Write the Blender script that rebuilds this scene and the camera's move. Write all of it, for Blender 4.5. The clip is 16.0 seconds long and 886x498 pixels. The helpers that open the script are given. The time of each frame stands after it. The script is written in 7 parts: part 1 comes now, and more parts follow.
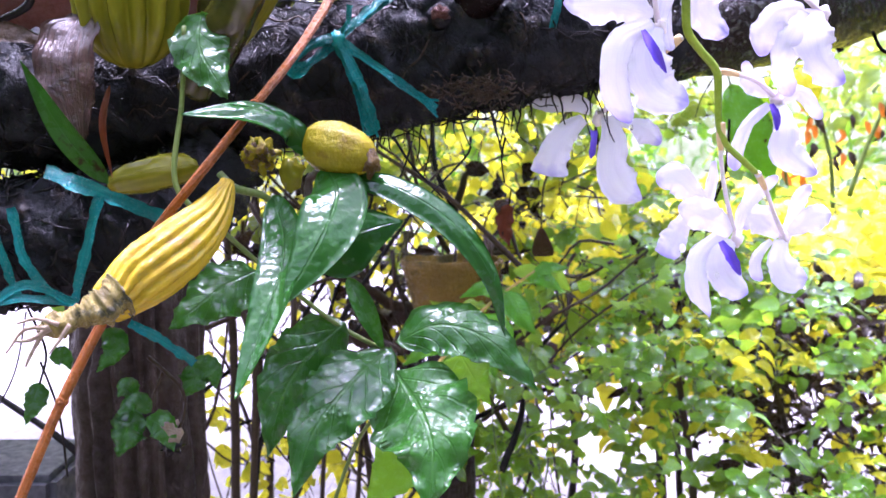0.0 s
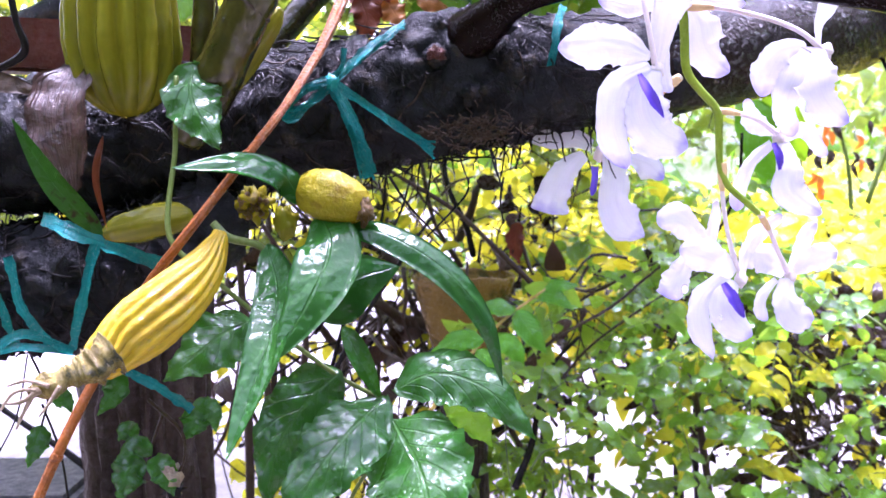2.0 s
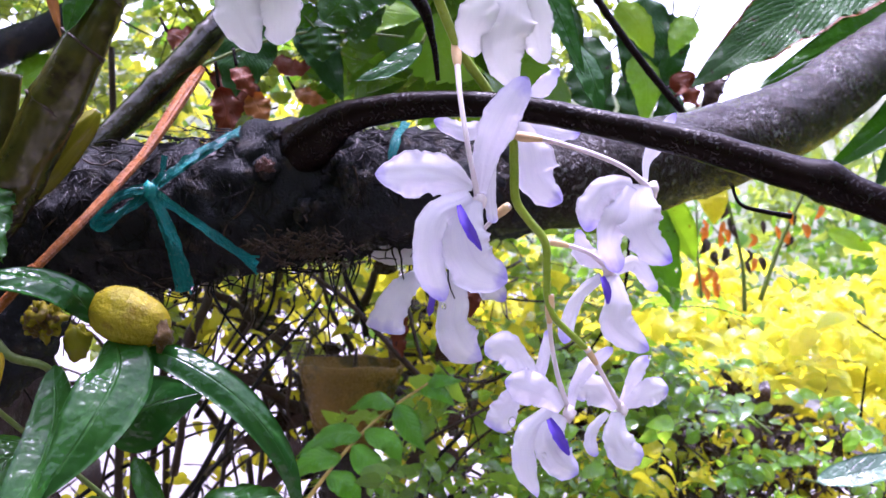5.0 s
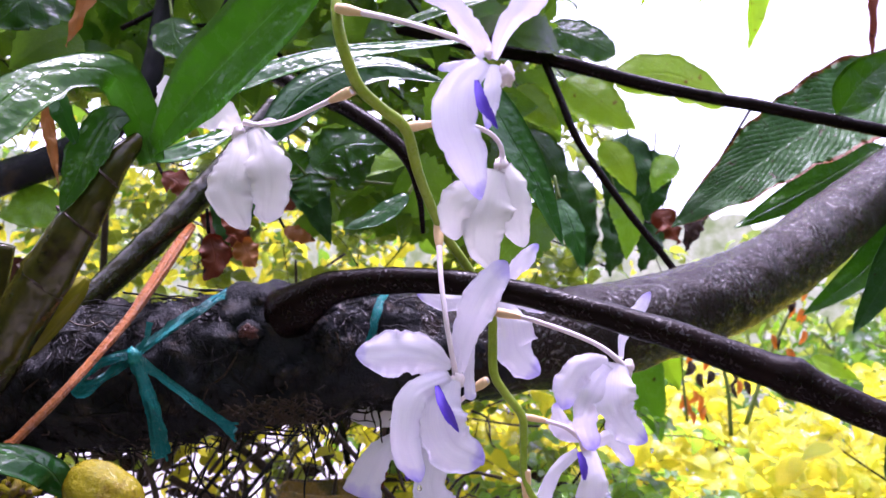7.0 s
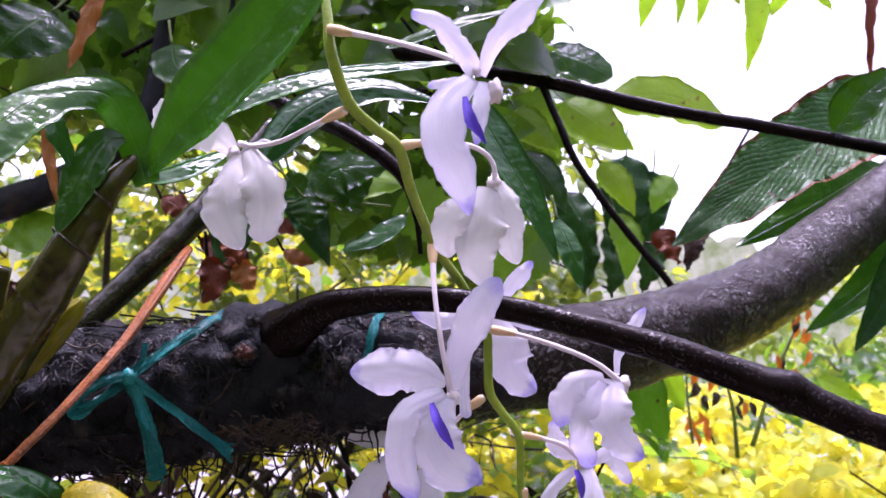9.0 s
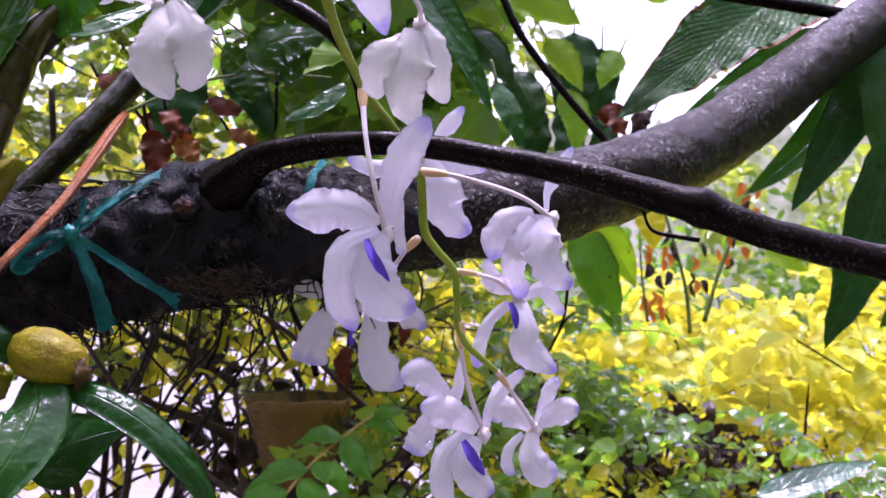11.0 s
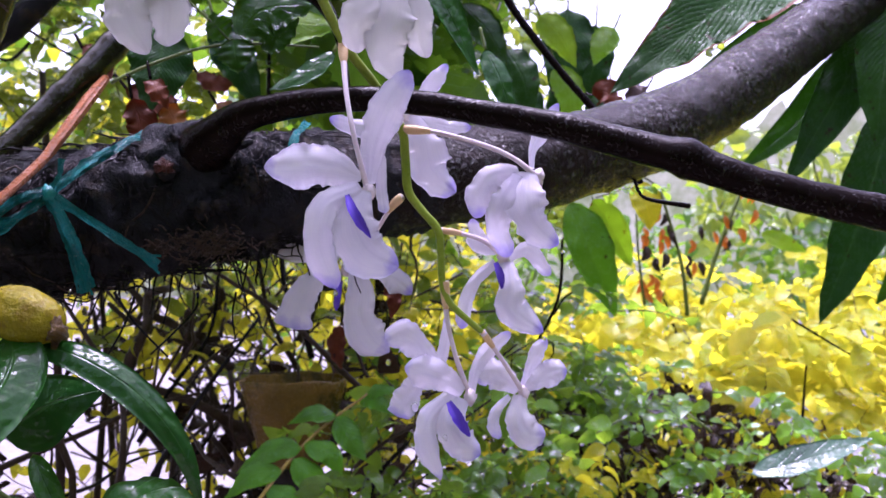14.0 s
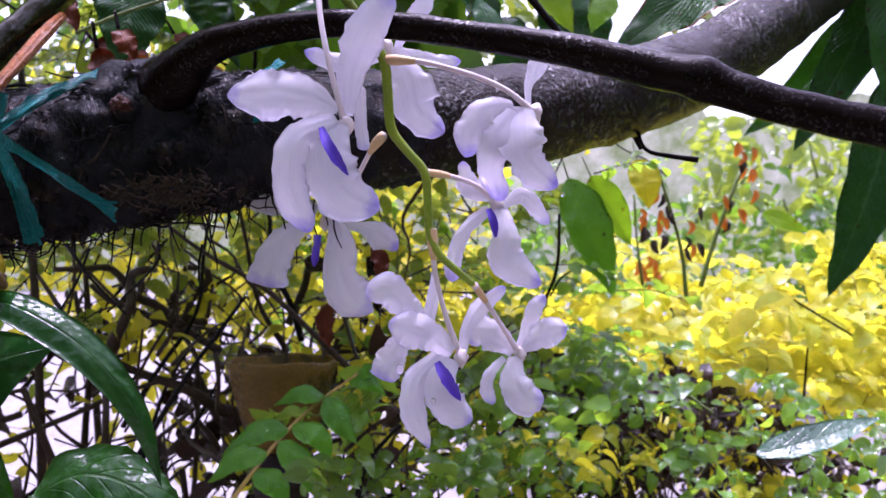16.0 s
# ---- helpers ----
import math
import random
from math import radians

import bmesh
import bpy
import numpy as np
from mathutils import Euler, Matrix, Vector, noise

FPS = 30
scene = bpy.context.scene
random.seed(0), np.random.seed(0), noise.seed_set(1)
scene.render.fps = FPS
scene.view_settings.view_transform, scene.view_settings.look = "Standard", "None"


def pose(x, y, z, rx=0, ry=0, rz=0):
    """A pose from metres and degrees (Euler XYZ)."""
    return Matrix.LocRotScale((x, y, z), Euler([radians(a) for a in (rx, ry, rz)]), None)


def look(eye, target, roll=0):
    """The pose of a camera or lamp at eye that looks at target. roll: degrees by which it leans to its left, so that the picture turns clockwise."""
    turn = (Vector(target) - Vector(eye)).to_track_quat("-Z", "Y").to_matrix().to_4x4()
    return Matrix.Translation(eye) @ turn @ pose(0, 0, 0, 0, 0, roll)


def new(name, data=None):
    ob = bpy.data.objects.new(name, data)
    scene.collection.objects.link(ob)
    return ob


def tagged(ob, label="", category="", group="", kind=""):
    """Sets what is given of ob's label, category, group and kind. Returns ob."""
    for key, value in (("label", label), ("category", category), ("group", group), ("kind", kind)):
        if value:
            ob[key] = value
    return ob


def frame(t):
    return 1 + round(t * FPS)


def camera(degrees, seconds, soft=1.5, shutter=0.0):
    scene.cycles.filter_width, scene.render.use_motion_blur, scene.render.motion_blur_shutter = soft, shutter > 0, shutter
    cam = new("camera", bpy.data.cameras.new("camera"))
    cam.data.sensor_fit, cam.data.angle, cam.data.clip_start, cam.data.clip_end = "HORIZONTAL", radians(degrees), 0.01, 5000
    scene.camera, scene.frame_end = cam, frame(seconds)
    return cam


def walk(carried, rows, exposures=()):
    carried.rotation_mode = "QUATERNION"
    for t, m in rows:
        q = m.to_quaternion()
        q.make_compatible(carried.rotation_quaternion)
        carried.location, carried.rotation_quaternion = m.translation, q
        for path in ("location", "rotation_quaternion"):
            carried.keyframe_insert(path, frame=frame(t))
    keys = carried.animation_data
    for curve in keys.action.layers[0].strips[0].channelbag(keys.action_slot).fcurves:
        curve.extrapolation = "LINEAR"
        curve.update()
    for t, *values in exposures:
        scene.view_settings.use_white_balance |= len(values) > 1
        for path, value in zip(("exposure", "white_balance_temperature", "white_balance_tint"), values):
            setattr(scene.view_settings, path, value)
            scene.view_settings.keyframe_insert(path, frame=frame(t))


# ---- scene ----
cam = camera(56.3, 16.0)
PATH = [
    (0, 0.0150, -0.0064, 1.2433, 1.51, -5.28, 0.37),
    (0.5, 0.0167, -0.0169, 1.2466, 2.03, -5.17, 0.16),
    (1, 0.0177, -0.0115, 1.2547, 2.12, -5.18, 0.11),
    (1.5, 0.0203, -0.0035, 1.2645, 2.38, -5.31, -0.20),
    (2, 0.0272, 0.0020, 1.2683, 2.79, -5.20, -0.31),
    (2.5, 0.0379, 0.0098, 1.2640, 2.24, -5.02, 0.30),
    (3, 0.0566, 0.0161, 1.2699, 0.86, -4.82, 0.95),
    (3.5, 0.0752, 0.0230, 1.2826, 0.22, -4.59, 1.32),
    (4, 0.0826, 0.0264, 1.2896, -1.05, -3.55, 1.37),
    (6.3, 0.0873, 0.0182, 1.3231, -2.89, 3.91, 3.19),
    (6.5, 0.0872, 0.0158, 1.3284, -2.79, 4.50, 3.42),
    (7, 0.0884, 0.0138, 1.3414, -2.58, 6.55, 3.77),
    (7.5, 0.0890, 0.0119, 1.3473, -1.96, 8.56, 3.64),
    (8, 0.0913, 0.0118, 1.3460, -1.79, 9.07, 3.55),
    (8.5, 0.0928, 0.0128, 1.3406, -1.85, 8.93, 3.47),
    (9, 0.0943, 0.0123, 1.3374, -2.18, 8.28, 3.22),
    (9.5, 0.0986, 0.0096, 1.3285, -2.91, 6.95, 2.48),
    (10, 0.1050, 0.0063, 1.3201, -3.90, 4.74, 1.62),
    (10.2, 0.1075, 0.0055, 1.3158, -4.31, 3.92, 1.28),
    (12.3, 0.1158, -0.0039, 1.2836, -4.87, 1.27, 0.35),
    (12.5, 0.1166, -0.0034, 1.2825, -4.87, 1.29, 0.37),
    (13, 0.1183, -0.0045, 1.2826, -4.91, 1.29, 0.40),
    (13.5, 0.1205, -0.0010, 1.2839, -4.90, 1.30, 0.33),
    (14, 0.1231, 0.0083, 1.2817, -4.87, 1.29, 0.33),
    (14.5, 0.1257, 0.0247, 1.2662, -4.97, 1.25, 0.19),
    (15, 0.1236, 0.0362, 1.2596, -4.99, 1.04, 0.01),
    (15.5, 0.1285, 0.0447, 1.2562, -5.02, 0.93, 0.06),
    (16, 0.1317, 0.0550, 1.2573, -5.17, 0.76, 0.08),
]
EXPOSURES = [(0.0, 3.14, 5560, 47.0), (2.5, 3.29, 5540, 48.0), (4.0, 2.76, 5560, 47.0), (6.3, 2.4, 5790, 52.0), (8.0, 2.22, 5850, 52.0), (10.0, 2.0, 5930, 54.0), (12.3, 1.9, 5800, 52.0), (16.0, 1.9, 5720, 52.0)]
walk(cam, [(t, pose(x, y, z, 90 + pitch, 0, yaw) @ pose(0, 0, 0, 0, 0, roll)) for t, x, y, z, yaw, pitch, roll in PATH], EXPOSURES)
cam.data.dof.use_dof = True
cam.data.dof.focus_distance = 0.46
cam.data.dof.aperture_fstop = 20.0


# ---- light ----
world = bpy.data.worlds.new("overcast_sky")
scene.world = world
world.use_nodes = True
wn, wl = world.node_tree.nodes, world.node_tree.links
sky = wn.new("ShaderNodeTexSky")
sky.sky_type, sky.sun_disc = "NISHITA", False
sky.sun_elevation, sky.sun_rotation = radians(79), radians(340)
sky.dust_density = 4.0
grey = wn.new("ShaderNodeHueSaturation")
grey.inputs["Saturation"].default_value = 0.45
wl.new(sky.outputs[0], grey.inputs["Color"])
wl.new(grey.outputs[0], wn["Background"].inputs["Color"])
wn["Background"].inputs["Strength"].default_value = 0.15
sun = new("sun", bpy.data.lights.new("sun", "SUN"))
sun.data.energy, sun.data.angle, sun.data.color = 2.0, radians(32), (0.94, 0.97, 1.0)
sun.matrix_world = look((-0.4, 1.1, 6.0), (0, 0, 0))

# ---- materials ----


class Mat:
    """A small writer of node materials."""

    def __init__(self, name):
        self.m = bpy.data.materials.new(name)
        self.m.use_nodes = True
        self.n, self.l = self.m.node_tree.nodes, self.m.node_tree.links
        self.b = self.n["Principled BSDF"]
        self.out = self.n["Material Output"]

    def node(self, kind, **values):
        node = self.n.new("ShaderNode" + kind)
        for key, value in values.items():
            if key == "op":
                node.operation = value
            elif key == "clamp":
                node.use_clamp = value
            else:
                node.inputs[int(key[1:]) if key[0] == "i" and key[1:].isdigit() else key].default_value = value
        return node

    def put(self, a, b):
        self.l.new(a, b)

    def math(self, op, a, b=0.0, clamp=False):
        node = self.n.new("ShaderNodeMath")
        node.operation, node.use_clamp = op, clamp
        for k, v in enumerate((a, b)):
            if isinstance(v, (int, float)):
                node.inputs[k].default_value = v
            else:
                self.l.new(v, node.inputs[k])
        return node.outputs[0]

    def noise(self, scale, detail=4.0, rough=0.6, space="Object"):
        co = self.n.new("ShaderNodeTexCoord")
        tex = self.n.new("ShaderNodeTexNoise")
        tex.inputs["Scale"].default_value, tex.inputs["Detail"].default_value, tex.inputs["Roughness"].default_value = scale, detail, rough
        self.l.new(co.outputs[space], tex.inputs["Vector"])
        return tex.outputs["Fac"]

    def mix(self, fac, a, b):
        node = self.n.new("ShaderNodeMix")
        node.data_type = "RGBA"
        for k, v in ((0, fac), (6, a), (7, b)):
            if isinstance(v, (int, float)):
                node.inputs[k].default_value = v
            elif isinstance(v, tuple):
                node.inputs[k].default_value = (*v, 1.0)
            else:
                self.l.new(v, node.inputs[k])
        return node.outputs[2]

    def ramp(self, fac, lo, hi):
        node = self.n.new("ShaderNodeMapRange")
        node.inputs[1].default_value, node.inputs[2].default_value = lo, hi
        self.l.new(fac, node.inputs[0])
        return node.outputs[0]

    def bump(self, height, strength, distance=0.001):
        node = self.n.new("ShaderNodeBump")
        node.inputs["Strength"].default_value, node.inputs["Distance"].default_value = strength, distance
        self.l.new(height, node.inputs["Height"])
        self.l.new(node.outputs[0], self.b.inputs["Normal"])
        return node.outputs[0]

    def colour(self, c):
        if isinstance(c, tuple):
            self.b.inputs["Base Color"].default_value = (*c, 1)
        else:
            self.l.new(c, self.b.inputs["Base Color"])

    def set(self, rough=0.5, spec=0.5, metal=0.0):
        self.b.inputs["Roughness"].default_value = rough
        self.b.inputs["Specular IOR Level"].default_value = spec
        self.b.inputs["Metallic"].default_value = metal

    def thin(self, colour, share, normal=None):
        """Lets light through a thin sheet."""
        t = self.n.new("ShaderNodeBsdfTranslucent")
        if isinstance(colour, tuple):
            t.inputs["Color"].default_value = (*colour, 1)
        else:
            self.l.new(colour, t.inputs["Color"])
        if normal:
            self.l.new(normal, t.inputs["Normal"])
        s = self.n.new("ShaderNodeMixShader")
        s.inputs[0].default_value = share
        self.l.new(self.b.outputs[0], s.inputs[1])
        self.l.new(t.outputs[0], s.inputs[2])
        self.l.new(s.outputs[0], self.out.inputs["Surface"])


def leaf_material(name, dark, light, through_colour, share=0.35, rough=0.22, veins=9.0, vein_colour=None, spots=None, island=False, wet=0.32, spec=0.5, ribs=0.0, lean=1.0, margin=None):
    k = Mat(name)
    uv = k.n.new("ShaderNodeTexCoord")
    sep = k.n.new("ShaderNodeSeparateXYZ")
    k.put(uv.outputs["UV"], sep.inputs[0])
    side = k.math("ABSOLUTE", k.math("SUBTRACT", sep.outputs[1], 0.5))
    rib = k.ramp(side, 0.035, 0.012)
    wave = k.math("FRACT", k.math("SUBTRACT", k.math("MULTIPLY", sep.outputs[0], veins), k.math("MULTIPLY", side, veins * 0.55)))
    line = k.ramp(k.math("ABSOLUTE", k.math("SUBTRACT", wave, 0.5)), 0.09, 0.02)
    vein = k.math("MAXIMUM", rib, k.math("MULTIPLY", line, 0.55))
    blotch = k.noise(28.0, 5.0)
    if island:
        geo = k.n.new("ShaderNodeNewGeometry")
        rnd = geo.outputs["Random Per Island"]
    else:
        rnd = k.n.new("ShaderNodeObjectInfo").outputs["Random"]
    fac = k.math("ADD", k.math("MULTIPLY", rnd, 0.6), k.math("MULTIPLY", k.ramp(blotch, 0.3, 0.7), 0.4), clamp=True)
    fac = k.math("POWER", fac, lean)
    base = k.mix(fac, dark, light)
    col = k.mix(k.math("MULTIPLY", vein, 0.5), base, vein_colour or light)
    trans = k.mix(fac, tuple(c * 0.7 for c in through_colour), through_colour)
    if spots:
        hit = k.ramp(k.noise(70.0, 3.0), 0.64, 0.70)
        col = k.mix(hit, col, spots)
        trans = k.mix(hit, trans, spots)
    if margin:
        dead = k.ramp(k.math("ADD", side, k.math("MULTIPLY", k.math("SUBTRACT", k.noise(60.0, 3.0), 0.5), 0.12)), 0.455, 0.48)
        col, trans = k.mix(dead, col, margin), k.mix(dead, trans, tuple(c * 2.0 for c in margin))
    k.colour(col)
    k.set(rough, spec)
    wetness = k.noise(120.0, 3.0)
    k.put(k.math("ADD", k.math("MULTIPLY", k.ramp(wetness, 0.42, 0.62), 0.3), rough - 0.12), k.b.inputs["Roughness"])
    drops = k.n.new("ShaderNodeTexVoronoi")
    drops.inputs["Scale"].default_value = 260.0
    co = k.n.new("ShaderNodeTexCoord")
    k.put(co.outputs["Object"], drops.inputs["Vector"])
    bead = k.math("MULTIPLY", k.ramp(drops.outputs["Distance"], 0.42, 0.1), k.ramp(k.noise(45.0, 2.0), 0.48, 0.62))
    height = k.math("ADD", k.math("MULTIPLY", vein, -0.6), k.math("ADD", k.math("MULTIPLY", bead, wet), k.math("ADD", k.math("MULTIPLY", k.noise(38.0, 3.0, 0.55), 2.0), k.math("MULTIPLY", k.noise(150.0, 2.0, 0.5), 0.75))))
    if ribs:
        height = k.math("ADD", height, k.math("MULTIPLY", k.math("ABSOLUTE", k.math("SUBTRACT", wave, 0.5)), ribs))
    nrm = k.bump(height, 0.8, 0.0016)
    k.thin(trans, share)
    return k.m


def petal_material(name, body, tip, share=0.35, tip_from=0.55, tip_share=0.85):
    k = Mat(name)
    uv = k.n.new("ShaderNodeTexCoord")
    sep = k.n.new("ShaderNodeSeparateXYZ")
    k.put(uv.outputs["UV"], sep.inputs[0])
    streak = k.n.new("ShaderNodeTexNoise")
    streak.inputs["Scale"].default_value = 1.0
    streak.inputs["Detail"].default_value = 4.0
    mp = k.n.new("ShaderNodeMapping")
    mp.inputs["Scale"].default_value = (2.0, 26.0, 1.0)
    k.put(uv.outputs["UV"], mp.inputs["Vector"])
    k.put(mp.outputs[0], streak.inputs["Vector"])
    along = k.math("ADD", sep.outputs[0], k.math("MULTIPLY", k.math("SUBTRACT", k.noise(55.0, 3.0), 0.5), 0.5))
    edge = k.math("MULTIPLY", k.ramp(k.math("ABSOLUTE", k.math("SUBTRACT", sep.outputs[1], 0.5)), 0.32, 0.52), k.ramp(sep.outputs[0], 0.35, 1.0))
    amount = k.math("MULTIPLY", k.math("MAXIMUM", k.ramp(along, tip_from, 1.08), k.math("MULTIPLY", edge, 0.16)), tip_share)
    col = k.mix(amount, body, tip)
    col = k.mix(k.math("MULTIPLY", k.ramp(streak.outputs["Fac"], 0.45, 0.75), 0.10), col, tuple(c * 0.75 for c in tip))
    col = k.mix(k.math("MULTIPLY", k.ramp(k.noise(38.0, 4.0, 0.6), 0.42, 0.72), 0.55), col, tuple(0.88 * c + 0.12 * q for c, q in zip(body, tip)))
    k.colour(col)
    k.set(0.3, 0.5)
    beads = k.n.new("ShaderNodeTexVoronoi")
    beads.inputs["Scale"].default_value = 330.0
    co = k.n.new("ShaderNodeTexCoord")
    k.put(co.outputs["Object"], beads.inputs["Vector"])
    bead = k.math("MULTIPLY", k.ramp(beads.outputs["Distance"], 0.38, 0.1), k.ramp(k.noise(60.0, 2.0), 0.52, 0.62))
    k.bump(k.math("ADD", k.math("MULTIPLY", streak.outputs["Fac"], 0.22), k.math("ADD", k.math("MULTIPLY", k.noise(140.0, 3.0), 0.35), k.math("MULTIPLY", bead, 0.8))), 0.35, 0.0009)
    k.thin(col, share)
    return k.m


def rough_material(name, dark, light, scale=20.0, rough=0.5, bump=0.6, distance=0.002, moss=None, spec=0.5, stretch=None, gloss=0.25, patchy=0.0):
    k = Mat(name)
    big, fine = k.noise(scale, 6.0, 0.65), k.noise(scale * 9.0, 5.0, 0.6)
    f = k.math("ADD", k.math("MULTIPLY", k.ramp(big, 0.3, 0.7), 0.6), k.math("MULTIPLY", fine, 0.4), clamp=True)
    if stretch:
        co = k.n.new("ShaderNodeTexCoord")
        mp = k.n.new("ShaderNodeMapping")
        mp.inputs["Scale"].default_value = stretch
        tex = k.n.new("ShaderNodeTexNoise")
        tex.inputs["Scale"].default_value, tex.inputs["Detail"].default_value = 1.0, 5.0
        k.put(co.outputs["UV"], mp.inputs["Vector"])
        k.put(mp.outputs[0], tex.inputs["Vector"])
        f = k.math("ADD", k.math("MULTIPLY", f, 0.5), k.math("MULTIPLY", k.ramp(tex.outputs["Fac"], 0.3, 0.7), 0.5), clamp=True)
    col = k.mix(f, dark, light)
    if moss:
        col = k.mix(k.ramp(k.noise(scale * 0.8 + 3.0, 4.0), 0.56, 0.66), col, moss)
    k.colour(col)
    k.set(rough, spec)
    wet = k.ramp(k.noise(scale * 5.0, 6.0, 0.7), 0.38, 0.72)
    if patchy:
        wet = k.math("MULTIPLY", k.ramp(k.noise(patchy, 3.0, 0.6), 0.53, 0.66), k.ramp(k.noise(patchy * 0.12, 3.0, 0.6), 0.36, 0.6))
    k.put(k.math("ADD", k.math("MULTIPLY", wet, spec), spec * 0.12), k.b.inputs["Specular IOR Level"])
    k.put(k.math("ADD", k.math("MULTIPLY", fine, gloss), k.math("SUBTRACT", rough + 0.12 - gloss * 0.5, k.math("MULTIPLY", wet, 0.24)), clamp=True), k.b.inputs["Roughness"])
    k.bump(k.math("ADD", f, k.math("MULTIPLY", fine, 0.6)), bump, distance)
    return k.m


BARK = rough_material("wet_dark_bark", (0.0094, 0.0115, 0.0145), (0.0170, 0.0164, 0.0170), 60.0, 0.10, 1.0, 0.0016, (0.026, 0.020, 0.014), 0.42, None, 0.2, 420.0)
BARK_PALE = rough_material("wet_grey_brown_bark", (0.0030, 0.0021, 0.0017), (0.018, 0.010, 0.0065), 42.0, 0.05, 1.0, 0.0022, (0.012, 0.009, 0.005), 1.0, None, 0.10, 260.0)
BARK_THIN = rough_material("wet_twig_bark", (0.0020, 0.0013, 0.0012), (0.009, 0.0048, 0.0036), 110.0, 0.06, 0.8, 0.0003, None, 0.3, None, 0.12, 600.0)
ROOT = rough_material("black_roots", (0.0050, 0.0058, 0.0068), (0.0140, 0.0112, 0.0095), 60.0, 0.12, 0.5, 0.001, None, 0.24)
TWIG = rough_material("brown_dead_twigs", (0.016, 0.011, 0.008), (0.070, 0.045, 0.028), 60.0, 0.3, 0.6, 0.001, None, 0.4)
ROOT_PALE = rough_material("pale_dry_roots", (0.014, 0.009, 0.006), (0.058, 0.037, 0.021), 60.0, 0.5, 0.5, 0.001, None, 0.3)
POST = rough_material("weathered_post_wood", (0.0026, 0.0026, 0.0030), (0.060, 0.042, 0.033), 16.0, 0.4, 1.0, 0.005, None, 0.25, (2.5, 36.0, 1.0))
CONCRETE = rough_material("grey_concrete", (0.028, 0.030, 0.036), (0.065, 0.066, 0.072), 14.0, 0.6, 0.4, 0.002)
GROUND = rough_material("pale_wet_ground", (0.12, 0.112, 0.112), (0.22, 0.205, 0.205), 3.0, 0.55, 0.5, 0.01)
SOIL = rough_material("bounce_brown_soil", (0.14, 0.12, 0.10), (0.30, 0.26, 0.22), 6.0, 0.5, 1.0, 0.02)
TERRACOTTA = rough_material("mossy_clay_pot", (0.040, 0.025, 0.004), (0.29, 0.17, 0.028), 22.0, 0.2, 1.0, 0.005, (0.06, 0.046, 0.008), 0.4, (1.5, 7.0, 1.0))
STEM_GREEN = rough_material("green_flower_stem", (0.12, 0.20, 0.012), (0.27, 0.36, 0.03), 60.0, 0.3, 0.25, 0.0006)
VINE_STEM = rough_material("green_vine_stem", (0.05, 0.10, 0.015), (0.16, 0.20, 0.05), 60.0, 0.4, 0.3, 0.0006)
PEDICEL = rough_material("pinkish_white_pedicel", (0.62, 0.50, 0.52), (0.80, 0.74, 0.80), 70.0, 0.4, 0.2, 0.0005)
PEDICEL_TIP = rough_material("salmon_pedicel_base", (0.54, 0.33, 0.16), (0.70, 0.52, 0.28), 80.0, 0.4, 0.2, 0.0005)
STICK = rough_material("orange_brown_dry_stem", (0.11, 0.028, 0.005), (0.42, 0.14, 0.030), 60.0, 0.26, 1.0, 0.002, (0.16, 0.05, 0.014), 0.4, (3.0, 14.0, 1.0))
RAFFIA = rough_material("teal_plastic_raffia", (0.0, 0.06, 0.062), (0.001, 0.27, 0.245), 50.0, 0.2, 1.0, 0.0012, None, 0.5, (1.2, 22.0, 1.0))
BULB_YELLOW = rough_material("wet_yellow_pseudobulb", (0.26, 0.15, 0.002), (0.58, 0.42, 0.008), 60.0, 0.10, 0.9, 0.0010, (0.24, 0.13, 0.006), 0.7, (2.0, 30.0, 1.0))
BULB_GREEN = rough_material("olive_green_pseudobulb", (0.055, 0.060, 0.002), (0.20, 0.185, 0.008), 24.0, 0.14, 0.5, 0.0006, None, 0.35, (2.0, 20.0, 1.0))
BULB_END = rough_material("dry_brown_bulb_end", (0.03, 0.014, 0.004), (0.24, 0.14, 0.03), 160.0, 0.35, 1.0, 0.003)
BULB_FIG = rough_material("yellow_green_pseudobulb", (0.12, 0.105, 0.002), (0.33, 0.27, 0.006), 45.0, 0.15, 0.8, 0.0015, (0.16, 0.11, 0.006), 0.4)
RHIZOME = rough_material("mottled_rhizome", (0.016, 0.014, 0.008), (0.42, 0.33, 0.09), 130.0, 0.2, 1.0, 0.002, (0.05, 0.05, 0.024), 0.6, (10.0, 1.0, 1.0))
CANE = rough_material("olive_cane", (0.007, 0.009, 0.002), (0.062, 0.058, 0.008), 34.0, 0.10, 0.5, 0.0003, (0.016, 0.010, 0.004), 0.7)
CANE_DARK = rough_material("dark_ringed_cane", (0.002, 0.003, 0.0012), (0.022, 0.020, 0.006), 30.0, 0.08, 0.6, 0.0004, None, 0.8)
SHEATH = rough_material("papery_brown_sheath", (0.010, 0.006, 0.005), (0.085, 0.046, 0.034), 35.0, 0.08, 1.0, 0.0012, (0.016, 0.008, 0.007), 0.6, (3.0, 14.0, 1.0))
WITHERED = rough_material("withered_cream_petal", (0.16, 0.10, 0.06), (0.48, 0.38, 0.27), 90.0, 0.5, 1.0, 0.002)
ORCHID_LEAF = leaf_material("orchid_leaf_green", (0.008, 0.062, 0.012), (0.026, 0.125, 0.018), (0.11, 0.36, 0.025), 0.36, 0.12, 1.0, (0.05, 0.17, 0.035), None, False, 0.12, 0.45)
